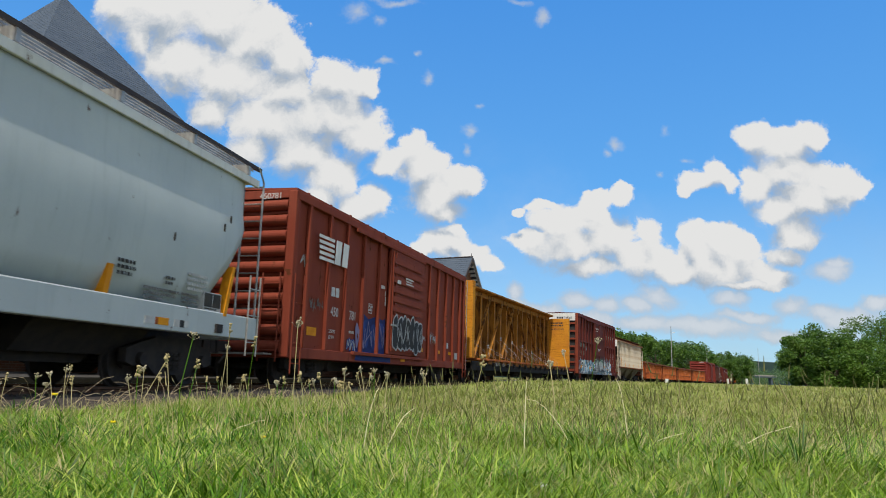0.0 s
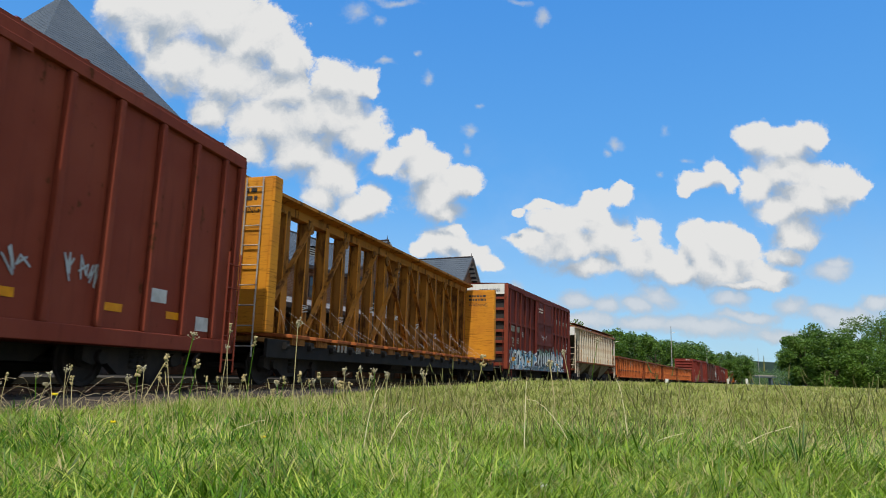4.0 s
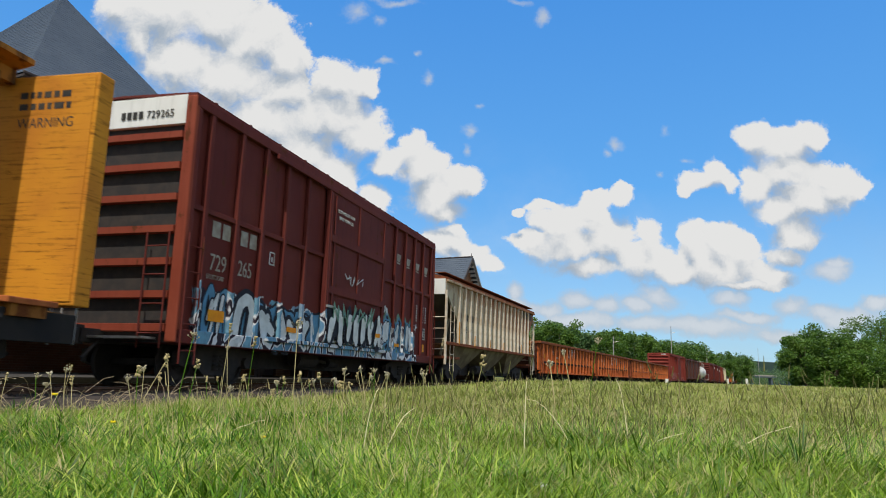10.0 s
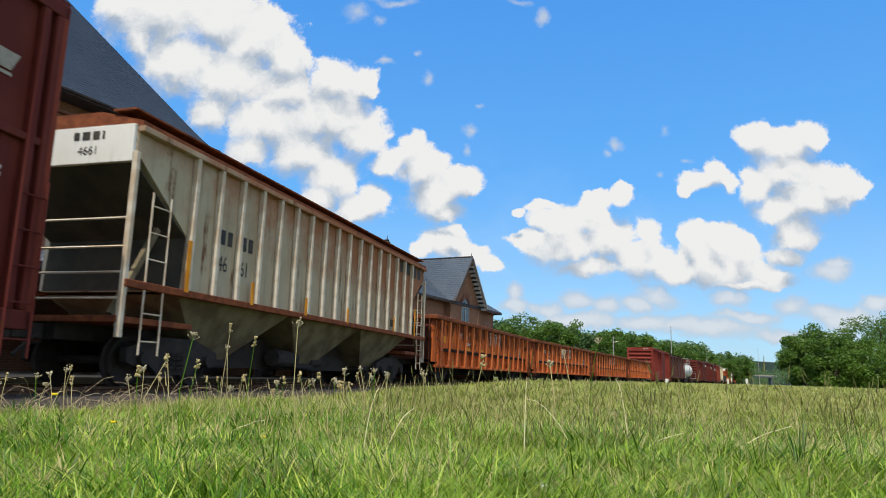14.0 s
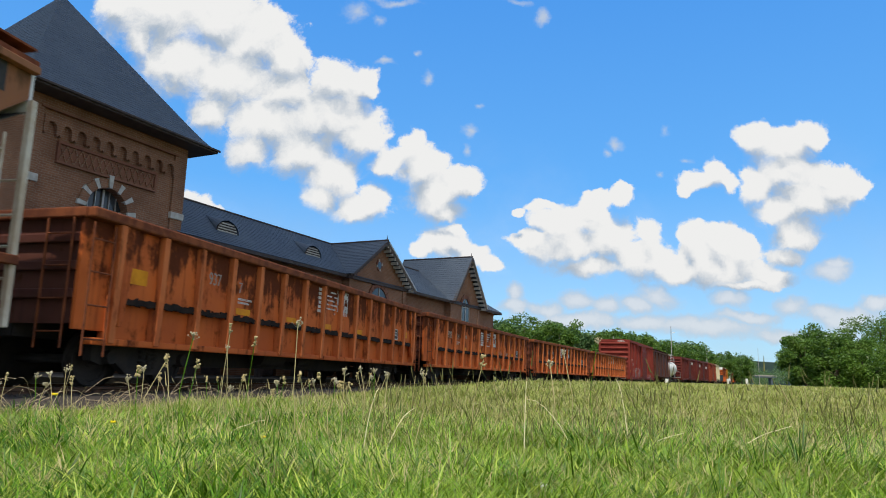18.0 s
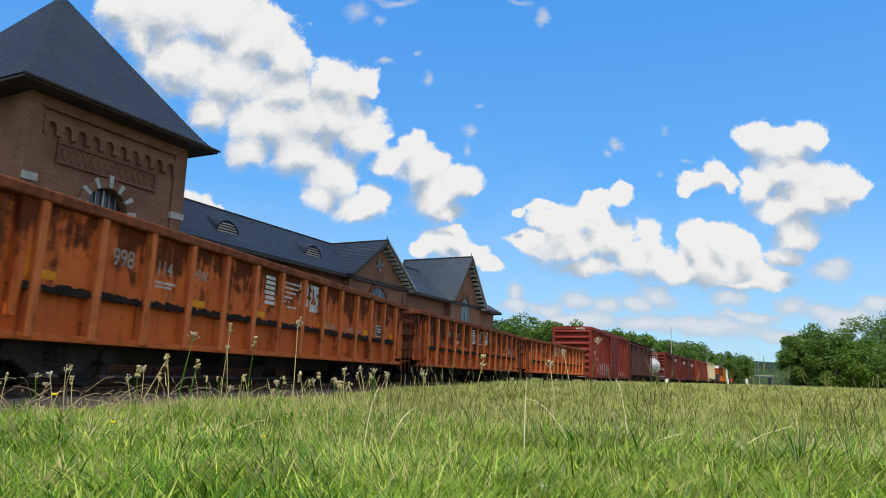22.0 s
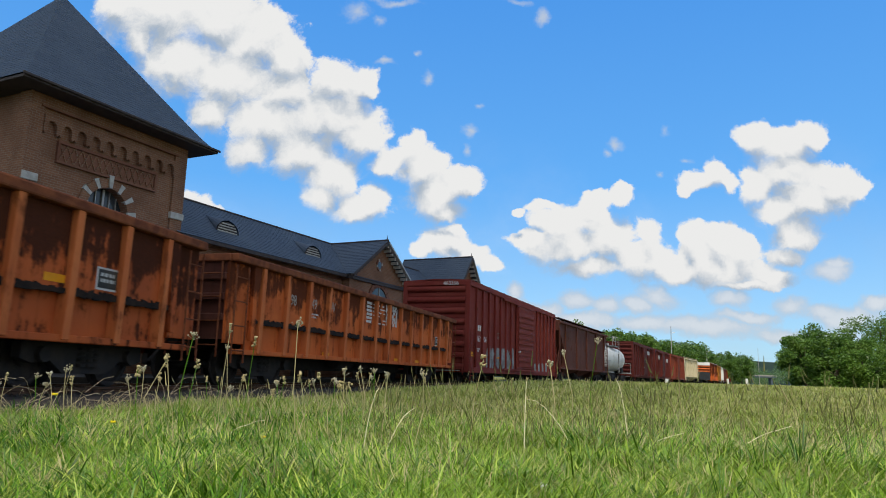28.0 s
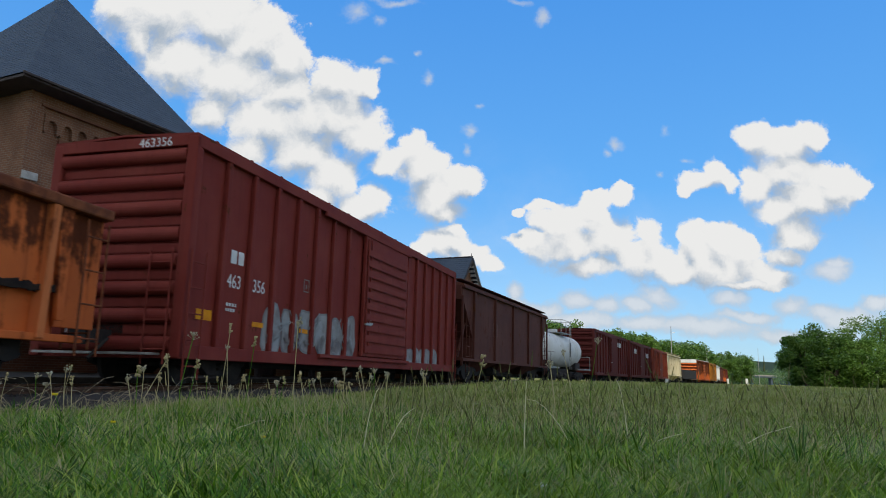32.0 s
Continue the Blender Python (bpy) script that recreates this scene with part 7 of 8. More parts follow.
def canopy():
    """The platform awning: a shallow roof on posts, in deep shade beneath."""
    c = thing("platform_canopy", "grey-shingled platform canopy on posts along the depot", "canopy", DEPOT @ BASE)
    for s0, s1, b in ((3.0, 12.1, 19.5), (12.1, 18.3, 19.48), (18.3, 50.0, 19.88)):
        bm = bmesh.new()
        roof_slope(bm, [(s0, 16.5, 2.86), (s1, 16.5, 2.86), (s1, b, 3.66), (s0, b, 3.66)], 9, 0.06)
        dpart("canopy_roof", bm, SHINGLE, c)
    dpart("fascia", cube(3.0, 50.0, 16.42, 16.5, 2.70, 2.88, 0.01), TRIM, c)
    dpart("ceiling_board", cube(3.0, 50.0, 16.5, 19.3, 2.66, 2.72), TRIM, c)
    post = None
    for i in range(15):
        x = 4.0 + i * 3.2
        if post is None:
            bm = bmesh.new()
            box(bm, -0.09, 0.09, 16.9, 17.08, 0.1, 2.66)
            beam(bm, (0, 16.99, 1.9), (0.7, 16.99, 2.64), 0.1, 0.1, (0, 1, 0))
            beam(bm, (0, 16.99, 1.9), (-0.7, 16.99, 2.64), 0.1, 0.1, (0, 1, 0))
            post = dpart("post", bm, TRIM, c)
            post.matrix_basis = Matrix.Translation((x, 0, 0))
        else:
            again(post, x)


canopy()


def platform():
    """Paving between the track and the depot, with a low kerb towards the rails."""
    top = bmesh.new()
    last = None
    s = -12.0
    while s <= 58:
        x, y, h = line_at(s, 4.6)
        q = DEPOT.inverted() @ Vector((x, y, 0))
        far = DEPOT @ Vector((q.x, max(q.y + 0.5, 20.1), 0))
        cur = [top.verts.new((x, y, -0.2)), top.verts.new((x, y, 0.10)), top.verts.new((x - math.cos(h) * 0.3, y + math.sin(h) * 0.3, 0.105)), top.verts.new((far.x, far.y, 0.14))]
        if last:
            for i in range(3):
                top.faces.new((last[i], last[i + 1], cur[i + 1], cur[i]))
        last, s = cur, s + 1.0
    bmesh.ops.recalc_face_normals(top, faces=top.faces)
    pf = part("platform", top, plain("platform_asphalt", (0.045, 0.042, 0.040), (0.065, 0.060, 0.055), 0.9, 3.0))
    tagged(pf, "dark asphalt platform between the track and the depot", "platform", kind="structure")


platform()

# ================= trees and distance =================


def leaf_cloud(centres, radii, per, size, seed, squash=0.8):
    """Leaves as small bent quads scattered about clump centres."""
    rs = np.random.RandomState(seed)
    C = np.repeat(np.asarray(centres), per, axis=0)
    R = np.repeat(np.asarray(radii), per)
    n = len(C)
    d = rs.normal(size=(n, 3))
    d /= np.linalg.norm(d, axis=1)[:, None]
    p = C + d * (R * rs.uniform(0.45, 1.08, n))[:, None] * np.array([1, 1, squash])
    a = rs.normal(size=(n, 3)) + d * 0.6
    a[:, 2] = a[:, 2] * 0.5 - 0.25
    a /= np.linalg.norm(a, axis=1)[:, None]
    b = np.cross(a, rs.normal(size=(n, 3)))
    b /= np.linalg.norm(b, axis=1)[:, None]
    s = size * rs.uniform(0.6, 1.3, n)[:, None]
    nn = np.cross(a, b)
    v = np.stack([p - a * s * 0.5, p + b * s * 0.33 + nn * s * 0.08, p + a * s * 0.6, p - b * s * 0.33 + nn * s * 0.08], 1).reshape(-1, 3)
    return v, np.arange(n * 4).reshape(n, 4)


def quads(name, v, f, material, parent=None, label=""):
    me = bpy.data.meshes.new(name)
    k = f.shape[1]
    me.vertices.add(len(v))
    me.vertices.foreach_set("co", np.ascontiguousarray(v, dtype=np.float32).ravel())
    me.loops.add(f.size)
    me.loops.foreach_set("vertex_index", f.astype(np.int32).ravel())
    me.polygons.add(len(f))
    me.polygons.foreach_set("loop_start", np.arange(0, f.size, k, dtype=np.int32))
    me.update(calc_edges=True)
    me.materials.append(material)
    ob = new(name, me)
    if parent is not None:
        ob.parent = parent
    if label:
        ob["label"] = label
    return ob


def tree(x, y, tall, wide, seed, per=110, size=0.34, clumps=60, low=0.12, mat=None, label="broad leafy green tree at the field's edge"):
    """A tapered trunk with limbs, and a crown of leaf clumps with an uneven outline."""
    rnd = random.Random(seed)
    t = thing("tree", label, "tree", Matrix.Translation((x, y, 0.1)), group="trees beside the field")
    bm = bmesh.new()
    bar(bm, (0, 0, -0.4), (rnd.uniform(-.2, .2), 0, tall * 0.35), 0.24, 9, 0.17)
    bar(bm, (0, 0, tall * 0.33), (rnd.uniform(-.4, .4), rnd.uniform(-.4, .4), tall * 0.85), 0.17, 8, 0.05)
    for i in range(7):
        a = rnd.uniform(0, 6.28)
        z = tall * rnd.uniform(0.22, 0.55)
        bar(bm, (0, 0, z), (math.cos(a) * wide * 0.36, math.sin(a) * wide * 0.36, z + tall * rnd.uniform(0.12, 0.3)), 0.09, 6, 0.03)
    part("trunk", bm, BARK, t)
    cs, rs = [], []
    for i in range(clumps):
        a, u = rnd.uniform(0, 6.28), rnd.random()
        zf = low + (1 - low) * u
        ring = math.sin(math.pi * min(1, 0.22 + 0.78 * (1 - u) ** 0.8)) ** 0.6 if u > 0.3 else 0.75 + u * 0.8
        r = wide / 2 * ring * rnd.uniform(0.45, 1.0) * rnd.choice((1, 1, 1.12))
        cs.append((math.cos(a) * r, math.sin(a) * r, tall * zf * rnd.uniform(0.93, 1.0)))
        rs.append(wide * rnd.uniform(0.10, 0.20))
    v, f = leaf_cloud(cs, rs, per, size, seed)
    quads("crown", v, f, mat or LEAF, t)
    return t


def right_trees():
    # across, height above eye level as a tangent, distance, width
    rows = ((0.516, 0.066, 76, 5.2), (0.535, 0.086, 80, 7.0), (0.556, 0.080, 84, 6.5), (0.590, 0.064, 80, 6.0), (0.622, 0.096, 88, 8.0), (0.668, 0.105, 90, 9.0), (0.720, 0.10, 88, 8.5), (0.56, 0.05, 74, 5.5), (0.64, 0.055, 76, 6.0), (0.60, 0.045, 73, 5.0))
    for i, (u, v, d, w) in enumerate(rows):
        tree(u * d, d, v * d + 0.2, w, 20 + i, clumps=44 if v > 0.06 else 30, per=330, size=0.23, low=0.08, mat=LEAF if v > 0.06 else LEAF_FRESH, label="low bushy green tree at the field's edge" if v < 0.06 else "broad leafy green tree at the field's edge")


right_trees()


def far_woods():
    """The wooded edge beyond the train, closing in towards the horizon."""
    rs = np.random.RandomState(8)
    edge_u = np.array([-0.6, -0.1, 0.1, 0.16, 0.237, 0.281, 0.337, 0.377, 0.417, 0.443, 0.50, 0.80, 1.4])
    edge_v = np.array([0.080, 0.078, 0.074, 0.071, 0.065, 0.060, 0.054, 0.046, 0.037, 0.030, 0.025, 0.03, 0.035])
    cs, rr = [], []
    for i in range(2000):
        u = rs.uniform(-0.55, 1.2) if i % 2 else rs.uniform(0.09, 0.47)
        gap = 0.438 < u < 0.476
        far = 640 if gap else np.interp(u, [-0.6, 0.1, 0.3, 0.45, 0.5, 1.4], [130, 150, 190, 330, 420, 420])
        d = far * rs.uniform(0.98, 1.22)
        top = (0.019 if gap else np.interp(u, edge_u, edge_v)) * d * (0.92 + 0.16 * abs(math.sin(u * 37.0 + 1.3)) + 0.05 * math.sin(u * 91))
        z = top * rs.uniform(0.05, 1.0) ** 0.6
        cs.append((u * d, d, max(0.5, z - d * 0.004)))
        rr.append(d * rs.uniform(0.008, 0.014))
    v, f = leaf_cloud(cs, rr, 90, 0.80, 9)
    tagged(quads("far_woods", v, f, LEAF_HAZE), "dark green woods beyond the railway line", "woods", kind="stuff")
    # single crowns standing out of the edge
    for i, (u, v, d, w) in enumerate(((0.118, 0.083, 140, 9), (0.148, 0.078, 146, 8), (0.170, 0.077, 143, 8.5), (0.236, 0.068, 160, 8), (0.275, 0.063, 168, 10), (0.305, 0.058, 175, 9), (0.35, 0.050, 185, 9), (0.395, 0.041, 220, 9), (0.425, 0.034, 260, 9))):
        tree(u * d, d, v * d + 0.3, w, 60 + i, per=150, size=0.44, clumps=46, low=0.2, label="round green tree standing before the woods")


far_woods()


def distance_things():
    hill = bmesh.new()
    pts = [(-2200, 0), (-1600, 52), (-900, 40), (-200, 58), (500, 46), (900, 74), (1100, 66), (1400, 54), (2200, 66), (2900, 0)]
    prism(hill, pts, "y", 2200, 2300)
    # bluish tone has the haze of the distance painted in
    ob = part("distant_hill", hill, plain("hazy_hill_woods", (0.040, 0.068, 0.062), (0.030, 0.052, 0.050), 1.0, 0.02))
    tagged(ob, "low wooded hill on the horizon", "hill", kind="structure")
    d = 560.0
    BRIDGE = plain("bridge_steel", (0.10, 0.13, 0.16), (0.07, 0.09, 0.12), 0.7, 0.5)
    b = thing("overpass", "pale concrete road overpass across the railway", "bridge", Matrix.Translation((0.452 * d, d, 0)))
    part("deck", cube(-26, 26, -3, 3, 5.6, 6.6, 0.1), BRIDGE, b)
    part("parapet", cube(-26, 26, -3.2, -2.9, 6.6, 7.5, 0.03), CONCRETE, b)
    for x in range(-26, 27, 4):
        part("rail_post", cube(x - 0.12, x + 0.12, -3.1, -2.9, 7.5, 8.3), BRIDGE, b)
    for x in (-22, -7.5, 7.5, 22):
        part("pier", cube(x - 0.6, x + 0.6, -2.5, 2.5, 0, 5.6, 0.05), BRIDGE, b)
    for u, v, dd, lab in ((0.3273, 0.0776, 150, "slender grey signal mast by the line"), (0.377, 0.05, 190, "grey pole by the line"), (0.4498, 0.0499, 420, "thin radio mast on the horizon"), (0.245, 0.062, 120, "grey lamp post behind the train")):
        p = thing("mast", lab, "mast", Matrix.Translation((u * dd, dd, 0)))
        bm = bmesh.new()
        bar(bm, (0, 0, -0.2), (0, 0, v * dd + 0.36), 0.14, 8, 0.07)
        part("pole", bm, GALV, p)
        if dd < 200:
            part("equipment_box", cube(-0.35, 0.35, -0.3, 0.3, 1.0, 2.3, 0.04), GALV, p)
            bm = bmesh.new()
            bar(bm, (0, 0, v * dd * 0.9), (0.9, 0, v * dd * 0.93), 0.04, 6)
            part("bracket", bm, GALV, p)
    dd = 92.0
    p = thing("street_lamp", "tall grey street lamp with a curved arm beside the trees", "lamp", Matrix.Translation((0.632 * dd, dd, 0.1)))
    bm = bmesh.new()
    bar(bm, (0, 0, -0.2), (0, 0, 7.6), 0.11, 8, 0.07)
    part("pole", bm, GALV, p)
    bm = bmesh.new()
    bar(bm, (0, 0, 7.5), (-0.9, 0, 7.95), 0.05, 6)
    bar(bm, (-0.9, 0, 7.95), (-1.9, 0, 8.0), 0.05, 6)
    part("arm", bm, GALV, p)
    part("lamp_head", cube(-2.6, -1.8, -0.16, 0.16, 7.9, 8.06, 0.05), GALV, p)
    for u, dd, w, hh in ((0.3195, 84, 0.35, 0.5), (0.405, 150, 0.5, 1.1), (0.432, 170, 0.6, 1.4)):
        m = thing("trackside_marker", "small white trackside marker post", "marker", Matrix.Translation((u * dd, dd, 0.05)))
        part("plate", cube(-w / 2, w / 2, -0.05, 0.05, 0.15, 0.15 + hh, 0.03), WHITE, m)
        part("stake", cube(-0.04, 0.04, 0.05, 0.11, -0.2, 0.3), GALV, m)


distance_things()


# ================= the drifting cloud =================


def drifting_cloud():
    """A flat-bottomed cumulus between the sun and the depot; its shade crosses the place."""
    bm = bmesh.new()
    bmesh.ops.create_icosphere(bm, subdivisions=5, radius=1.0)
    for v in bm.verts:
        d = v.co.normalized()
        k = 1 + 0.16 * noise.noise(d * 2.2) + 0.09 * noise.noise(d * 6.0) + 0.04 * noise.noise(d * 15.0)
        v.co = Vector((d.x * 95 * k, d.y * 75 * k, (d.z * 26 if d.z > 0 else d.z * 8) * k))
    m, n, b = principled("cloud_white")
    finish(n, b, n.mix(n.noise(coords(n), 0.05), (0.86, 0.87, 0.88, 1), (0.78, 0.80, 0.83, 1)), 1.0)
    ob = part("cloud", bm, m, smooth=True)
    return tagged(ob, "white cumulus cloud drifting across the sun", "cloud")


CLOUD = drifting_cloud()
CLOUD_HIGH = 1400.0


def cloud_pose(edge):
    """The cloud's pose when the rim of its shade lies edge metres beyond the camera, towards the depot."""
    spot = DEPOT @ Vector((30.0, edge + 75.0, 0.0))
    return Matrix.Translation(spot + SUN_DIR / SUN_DIR.z * CLOUD_HIGH) @ DEPOT

# ================= meadow =================


def blades(name, n, r0, r1, long, wide, seed, rise=(10, 55), bend=(20, 90), arc=40.0, material=None, label="", power=1.0, edge=2.7, fan=0, patchy=0.0):
    """Grass: tapered blades that arch over, thicker set towards the camera. rise and bend: degrees off upright at the foot, and gained along the blade."""
    rs = np.random.RandomState(seed)
    if fan:
        # blades spread out from the middle of their tuft
        m = n // fan
        r = np.repeat(r0 * (r1 / r0) ** (rs.uniform(0, 1, m) ** power), fan)
        th = np.repeat(np.radians(rs.uniform(-arc, arc, m)), fan)
        way = np.tile(np.arange(fan) * 2 * np.pi / fan, m) + rs.uniform(-0.5, 0.5, m * fan)
        x, y = r * np.sin(th) + 0.018 * np.cos(way), r * np.cos(th) + 0.018 * np.sin(way)
    else:
        r = r0 * (r1 / r0) ** (rs.uniform(0, 1, n) ** power)
        th = np.radians(rs.uniform(-arc, arc, n))
        x, y = r * np.sin(th), r * np.cos(th)
        # blades of one spot lie much the same way
        way = 2.6 * np.sin(x * 3.1 + 1.7 * np.sin(y * 2.3)) + 2.2 * np.sin(y * 2.7 + 1.3 * np.sin(x * 4.1)) + rs.normal(0, 1.1, n)
    side = toe_many(x, y)
    ragged = edge + 0.5 * np.sin(y * 1.3) + 0.35 * np.sin(y * 3.1 + 2)
    clump = np.sin(x * 2.1 + np.sin(y * 1.7) * 2) * np.sin(y * 2.3 + np.sin(x * 1.3)) * 0.5 + 0.5
    keep = (side > ragged) & (rs.uniform(0, 1, len(x)) > patchy * (1 - clump))
    x, y, r, side, way, clump = x[keep], y[keep], r[keep], side[keep], way[keep], clump[keep]
    n = len(x)
    z = ground_z(x, y, side) - 0.012
    h = rs.uniform(long[0], long[1], n) * (0.72 + 0.5 * clump) * (0.85 + 0.3 * rs.uniform(0, 1, n) ** 3)
    w = rs.uniform(wide[0], wide[1], n) * (1 + r / 9.0)
    lean = np.radians(rs.uniform(rise[0], rise[1], n))
    arch = np.radians(rs.uniform(bend[0], bend[1], n))
    tw = way + np.pi / 2 + rs.uniform(-0.6, 0.6, n)
    sx, sy = np.cos(tw), np.sin(tw)
    lv = (0.0, 0.34, 0.67, 1.0)
    hw = (0.8, 1.0, 0.7, 0.0)
    out = np.empty((n, 7, 3))
    px, py, pz = x.copy(), y.copy(), z.copy()
    for i in range(4):
        if i:
            a = lean + arch * (lv[i] + lv[i - 1]) / 2
            step = h * (lv[i] - lv[i - 1])
            px, py, pz = px + np.cos(way) * np.sin(a) * step, py + np.sin(way) * np.sin(a) * step, np.maximum(pz + np.cos(a) * step, z + 0.016)
        if i < 3:
            out[:, 2 * i] = np.stack([px - sx * w * hw[i], py - sy * w * hw[i], pz], 1)
            out[:, 2 * i + 1] = np.stack([px + sx * w * hw[i], py + sy * w * hw[i], pz], 1)
        else:
            out[:, 6] = np.stack([px, py, pz], 1)
    k = np.arange(n)[:, None] * 7
    q = np.array([0, 1, 3, 2, 2, 3, 5, 4, 4, 5, 6])
    loops = (k + q[None, :]).ravel()
    starts = (np.arange(n)[:, None] * 11 + np.array([0, 4, 8])[None, :]).ravel()
    me = bpy.data.meshes.new(name)
    me.vertices.add(n * 7)
    me.vertices.foreach_set("co", out.astype(np.float32).ravel())
    me.loops.add(len(loops))
    me.loops.foreach_set("vertex_index", loops.astype(np.int32))
    me.polygons.add(n * 3)
    me.polygons.foreach_set("loop_start", starts.astype(np.int32))
    me.update(calc_edges=True)
    me.materials.append(material)
    return tagged(new(name, me), label, "grass", kind="stuff")


def tufts(name, n, r0, r1, fan, long, wide, seed, material, label, rise=(15, 50), bend=(30, 100), power=1.0):
    return blades(name, n * fan, r0, r1, long, wide, seed, rise, bend, material=material, label=label, fan=fan, edge=2.4, power=power)


blades("meadow_grass", 130000, 1.3, 22.0, (0.07, 0.15), (0.0010, 0.0022), 1, (5, 50), (20, 100), material=GRASS, label="fresh green meadow grass in tufts")
blades("near_grass", 70000, 1.4, 6.5, (0.07, 0.17), (0.0009, 0.0020), 6, (20, 70), (20, 90), material=GRASS, label="long green grass blades lying over one another", patchy=0.5)
blades("field_grass", 120000, 9.0, 120.0, (0.09, 0.17), (0.0018, 0.0036), 2, (3, 45), (10, 80), material=FIELD, label="green field grass towards the trees")
blades("dry_grass", 26000, 3.2, 45.0, (0.10, 0.22), (0.0007, 0.0015), 3, (5, 60), (10, 60), material=STRAW, label="dry straw-coloured grass stems", edge=2.2)
blades("thatch", 18000, 1.7, 8.0, (0.09, 0.21), (0.0006, 0.0014), 14, (25, 75), (10, 60), material=STRAW, label="dead straw lying between the green tufts", patchy=0.85)
blades("edge_straw", 6000, 5.5, 26.0, (0.12, 0.36), (0.0008, 0.0017), 4, (20, 85), (0, 60), material=STRAW, label="dry stems along the ballast edge", edge=1.3, arc=46)
blades("meadow_round_about", 70000, 0.7, 24.0, (0.08, 0.15), (0.003, 0.006), 5, (5, 50), (20, 80), material=GRASS, label="green meadow grass round about", arc=180)
tufts("broad_grass", 4600, 1.4, 9.0, 13, (0.09, 0.20), (0.0012, 0.0026), 21, GRASS, "broad-bladed green grass spreading in tufts", power=1.2)


def seed_stems(name, n, r0, r1, arc, tall, material, head, seed, label):
    """Tall seeding grass stems scattered through the meadow, each with a narrow head."""
    rs = np.random.RandomState(seed)
    bm = bmesh.new()
    for i in range(n):
        r = r0 * (r1 / r0) ** rs.uniform()
        a = radians(rs.uniform(*arc))
        x, y = r * math.sin(a), r * math.cos(a)
        side = toe(x, y)
        if side < 1.5:
            continue
        z = float(ground_z(x, y, side))
        h = rs.uniform(*tall)
        lx, ly = rs.uniform(-0.4, 0.4) * h, rs.uniform(-0.4, 0.4) * h
        w = 0.0008 * (1 + r / 9)
        bar(bm, (x, y, z), (x + lx * 0.35, y + ly * 0.35, z + h * 0.6), w, 3, cap=False)
        bar(bm, (x + lx * 0.35, y + ly * 0.35, z + h * 0.6), (x + lx, y + ly, z + h), w * 0.9, 3, cap=False)
        bar(bm, (x + lx * 0.92, y + ly * 0.92, z + h * 0.93), (x + lx * 1.08, y + ly * 1.08, z + h * 1.1), w * head, 4, w * 1.0)
    tagged(part(name, bm, material), label, "grass", kind="stuff")


seed_stems("seed_grass", 170, 2.5, 12.0, (-20, 34), (0.14, 0.32), STRAW, 2.6, 12, "pale seeding grass stems in the meadow")
seed_stems("olive_stems", 260, 2.6, 9.0, (-8, 32), (0.12, 0.30), OLIVE, 3.0, 13, "olive-green flowering grass stems in the meadow")
seed_stems("tall_stems", 90, 3.6, 9.0, (-4, 33), (0.28, 0.44), OLIVE, 3.4, 17, "tall seeding stems standing above the meadow")
tufts("weed_clumps", 260, 1.9, 8.0, 18, (0.06, 0.15), (0.0035, 0.0065), 31, WEED, "dark green broad-leaved weeds among the grass")
tufts("coarse_clumps", 34, 2.2, 8.0, 14, (0.12, 0.24), (0.0014, 0.0026), 35, WEED, "dark coarse grass clumps standing over the meadow", (5, 35), (10, 60))
blades("near_straw", 9000, 1.95, 2.9, (0.09, 0.19), (0.0007, 0.0016), 33, (25, 75), (0, 60), material=STRAW, label="bare patches of dead straw", arc=33, patchy=0.9)


def fallen_stem(x, y, way, long, high, seed):
    """One long pale straw stem leaning over the grass."""
    rnd = random.Random(seed)
    z = float(ground_z(x, y, toe(x, y)))
    t = thing("straw_stem", "long pale dry stem leaning over the grass", "grass stem", Matrix.Translation((x, y, z)), group="leaning straw stems")
    bm = bmesh.new()
    last = Vector((0, 0, -0.01))
    for i in range(1, 7):
        f = i / 6
        p = Vector((math.cos(way) * long * f ** 1.2, math.sin(way) * long * f ** 1.2 * 0.6, high * math.sin(f * 1.45) + rnd.uniform(-0.006, 0.006)))
        bar(bm, last, p, 0.0026 - 0.0012 * f, 5, 0.0026 - 0.0012 * (f + 0.15), cap=False)
        last = p
    part("stem", bm, PALE_STEM, t)
    bm = bmesh.new()
    for k in range(5):
        bar(bm, last, last + Vector((rnd.uniform(-0.01, 0.01), rnd.uniform(-0.01, 0.01), rnd.uniform(0.0, 0.025))), 0.0015, 4, 0.0006)
    part("seed_tip", bm, SEED, t)["kind"] = "stuff"


for row in ((-0.33, 3.2, 1.2, 0.15, 0.30, 1), (0.37, 3.1, 1.4, 0.10, 0.33, 2), (0.62, 3.3, 2.6, 0.24, 0.24, 3), (0.88, 3.2, 0.6, 0.30, 0.10, 4), (-0.22, 2.9, 0.9, 0.20, 0.22, 5), (1.25, 3.1, 0.4, 0.34, 0.15, 6), (-1.1, 3.6, 0.5, 0.25, 0.12, 7), (0.95, 3.6, 1.9, 0.12, 0.34, 8)):
    fallen_stem(*row)


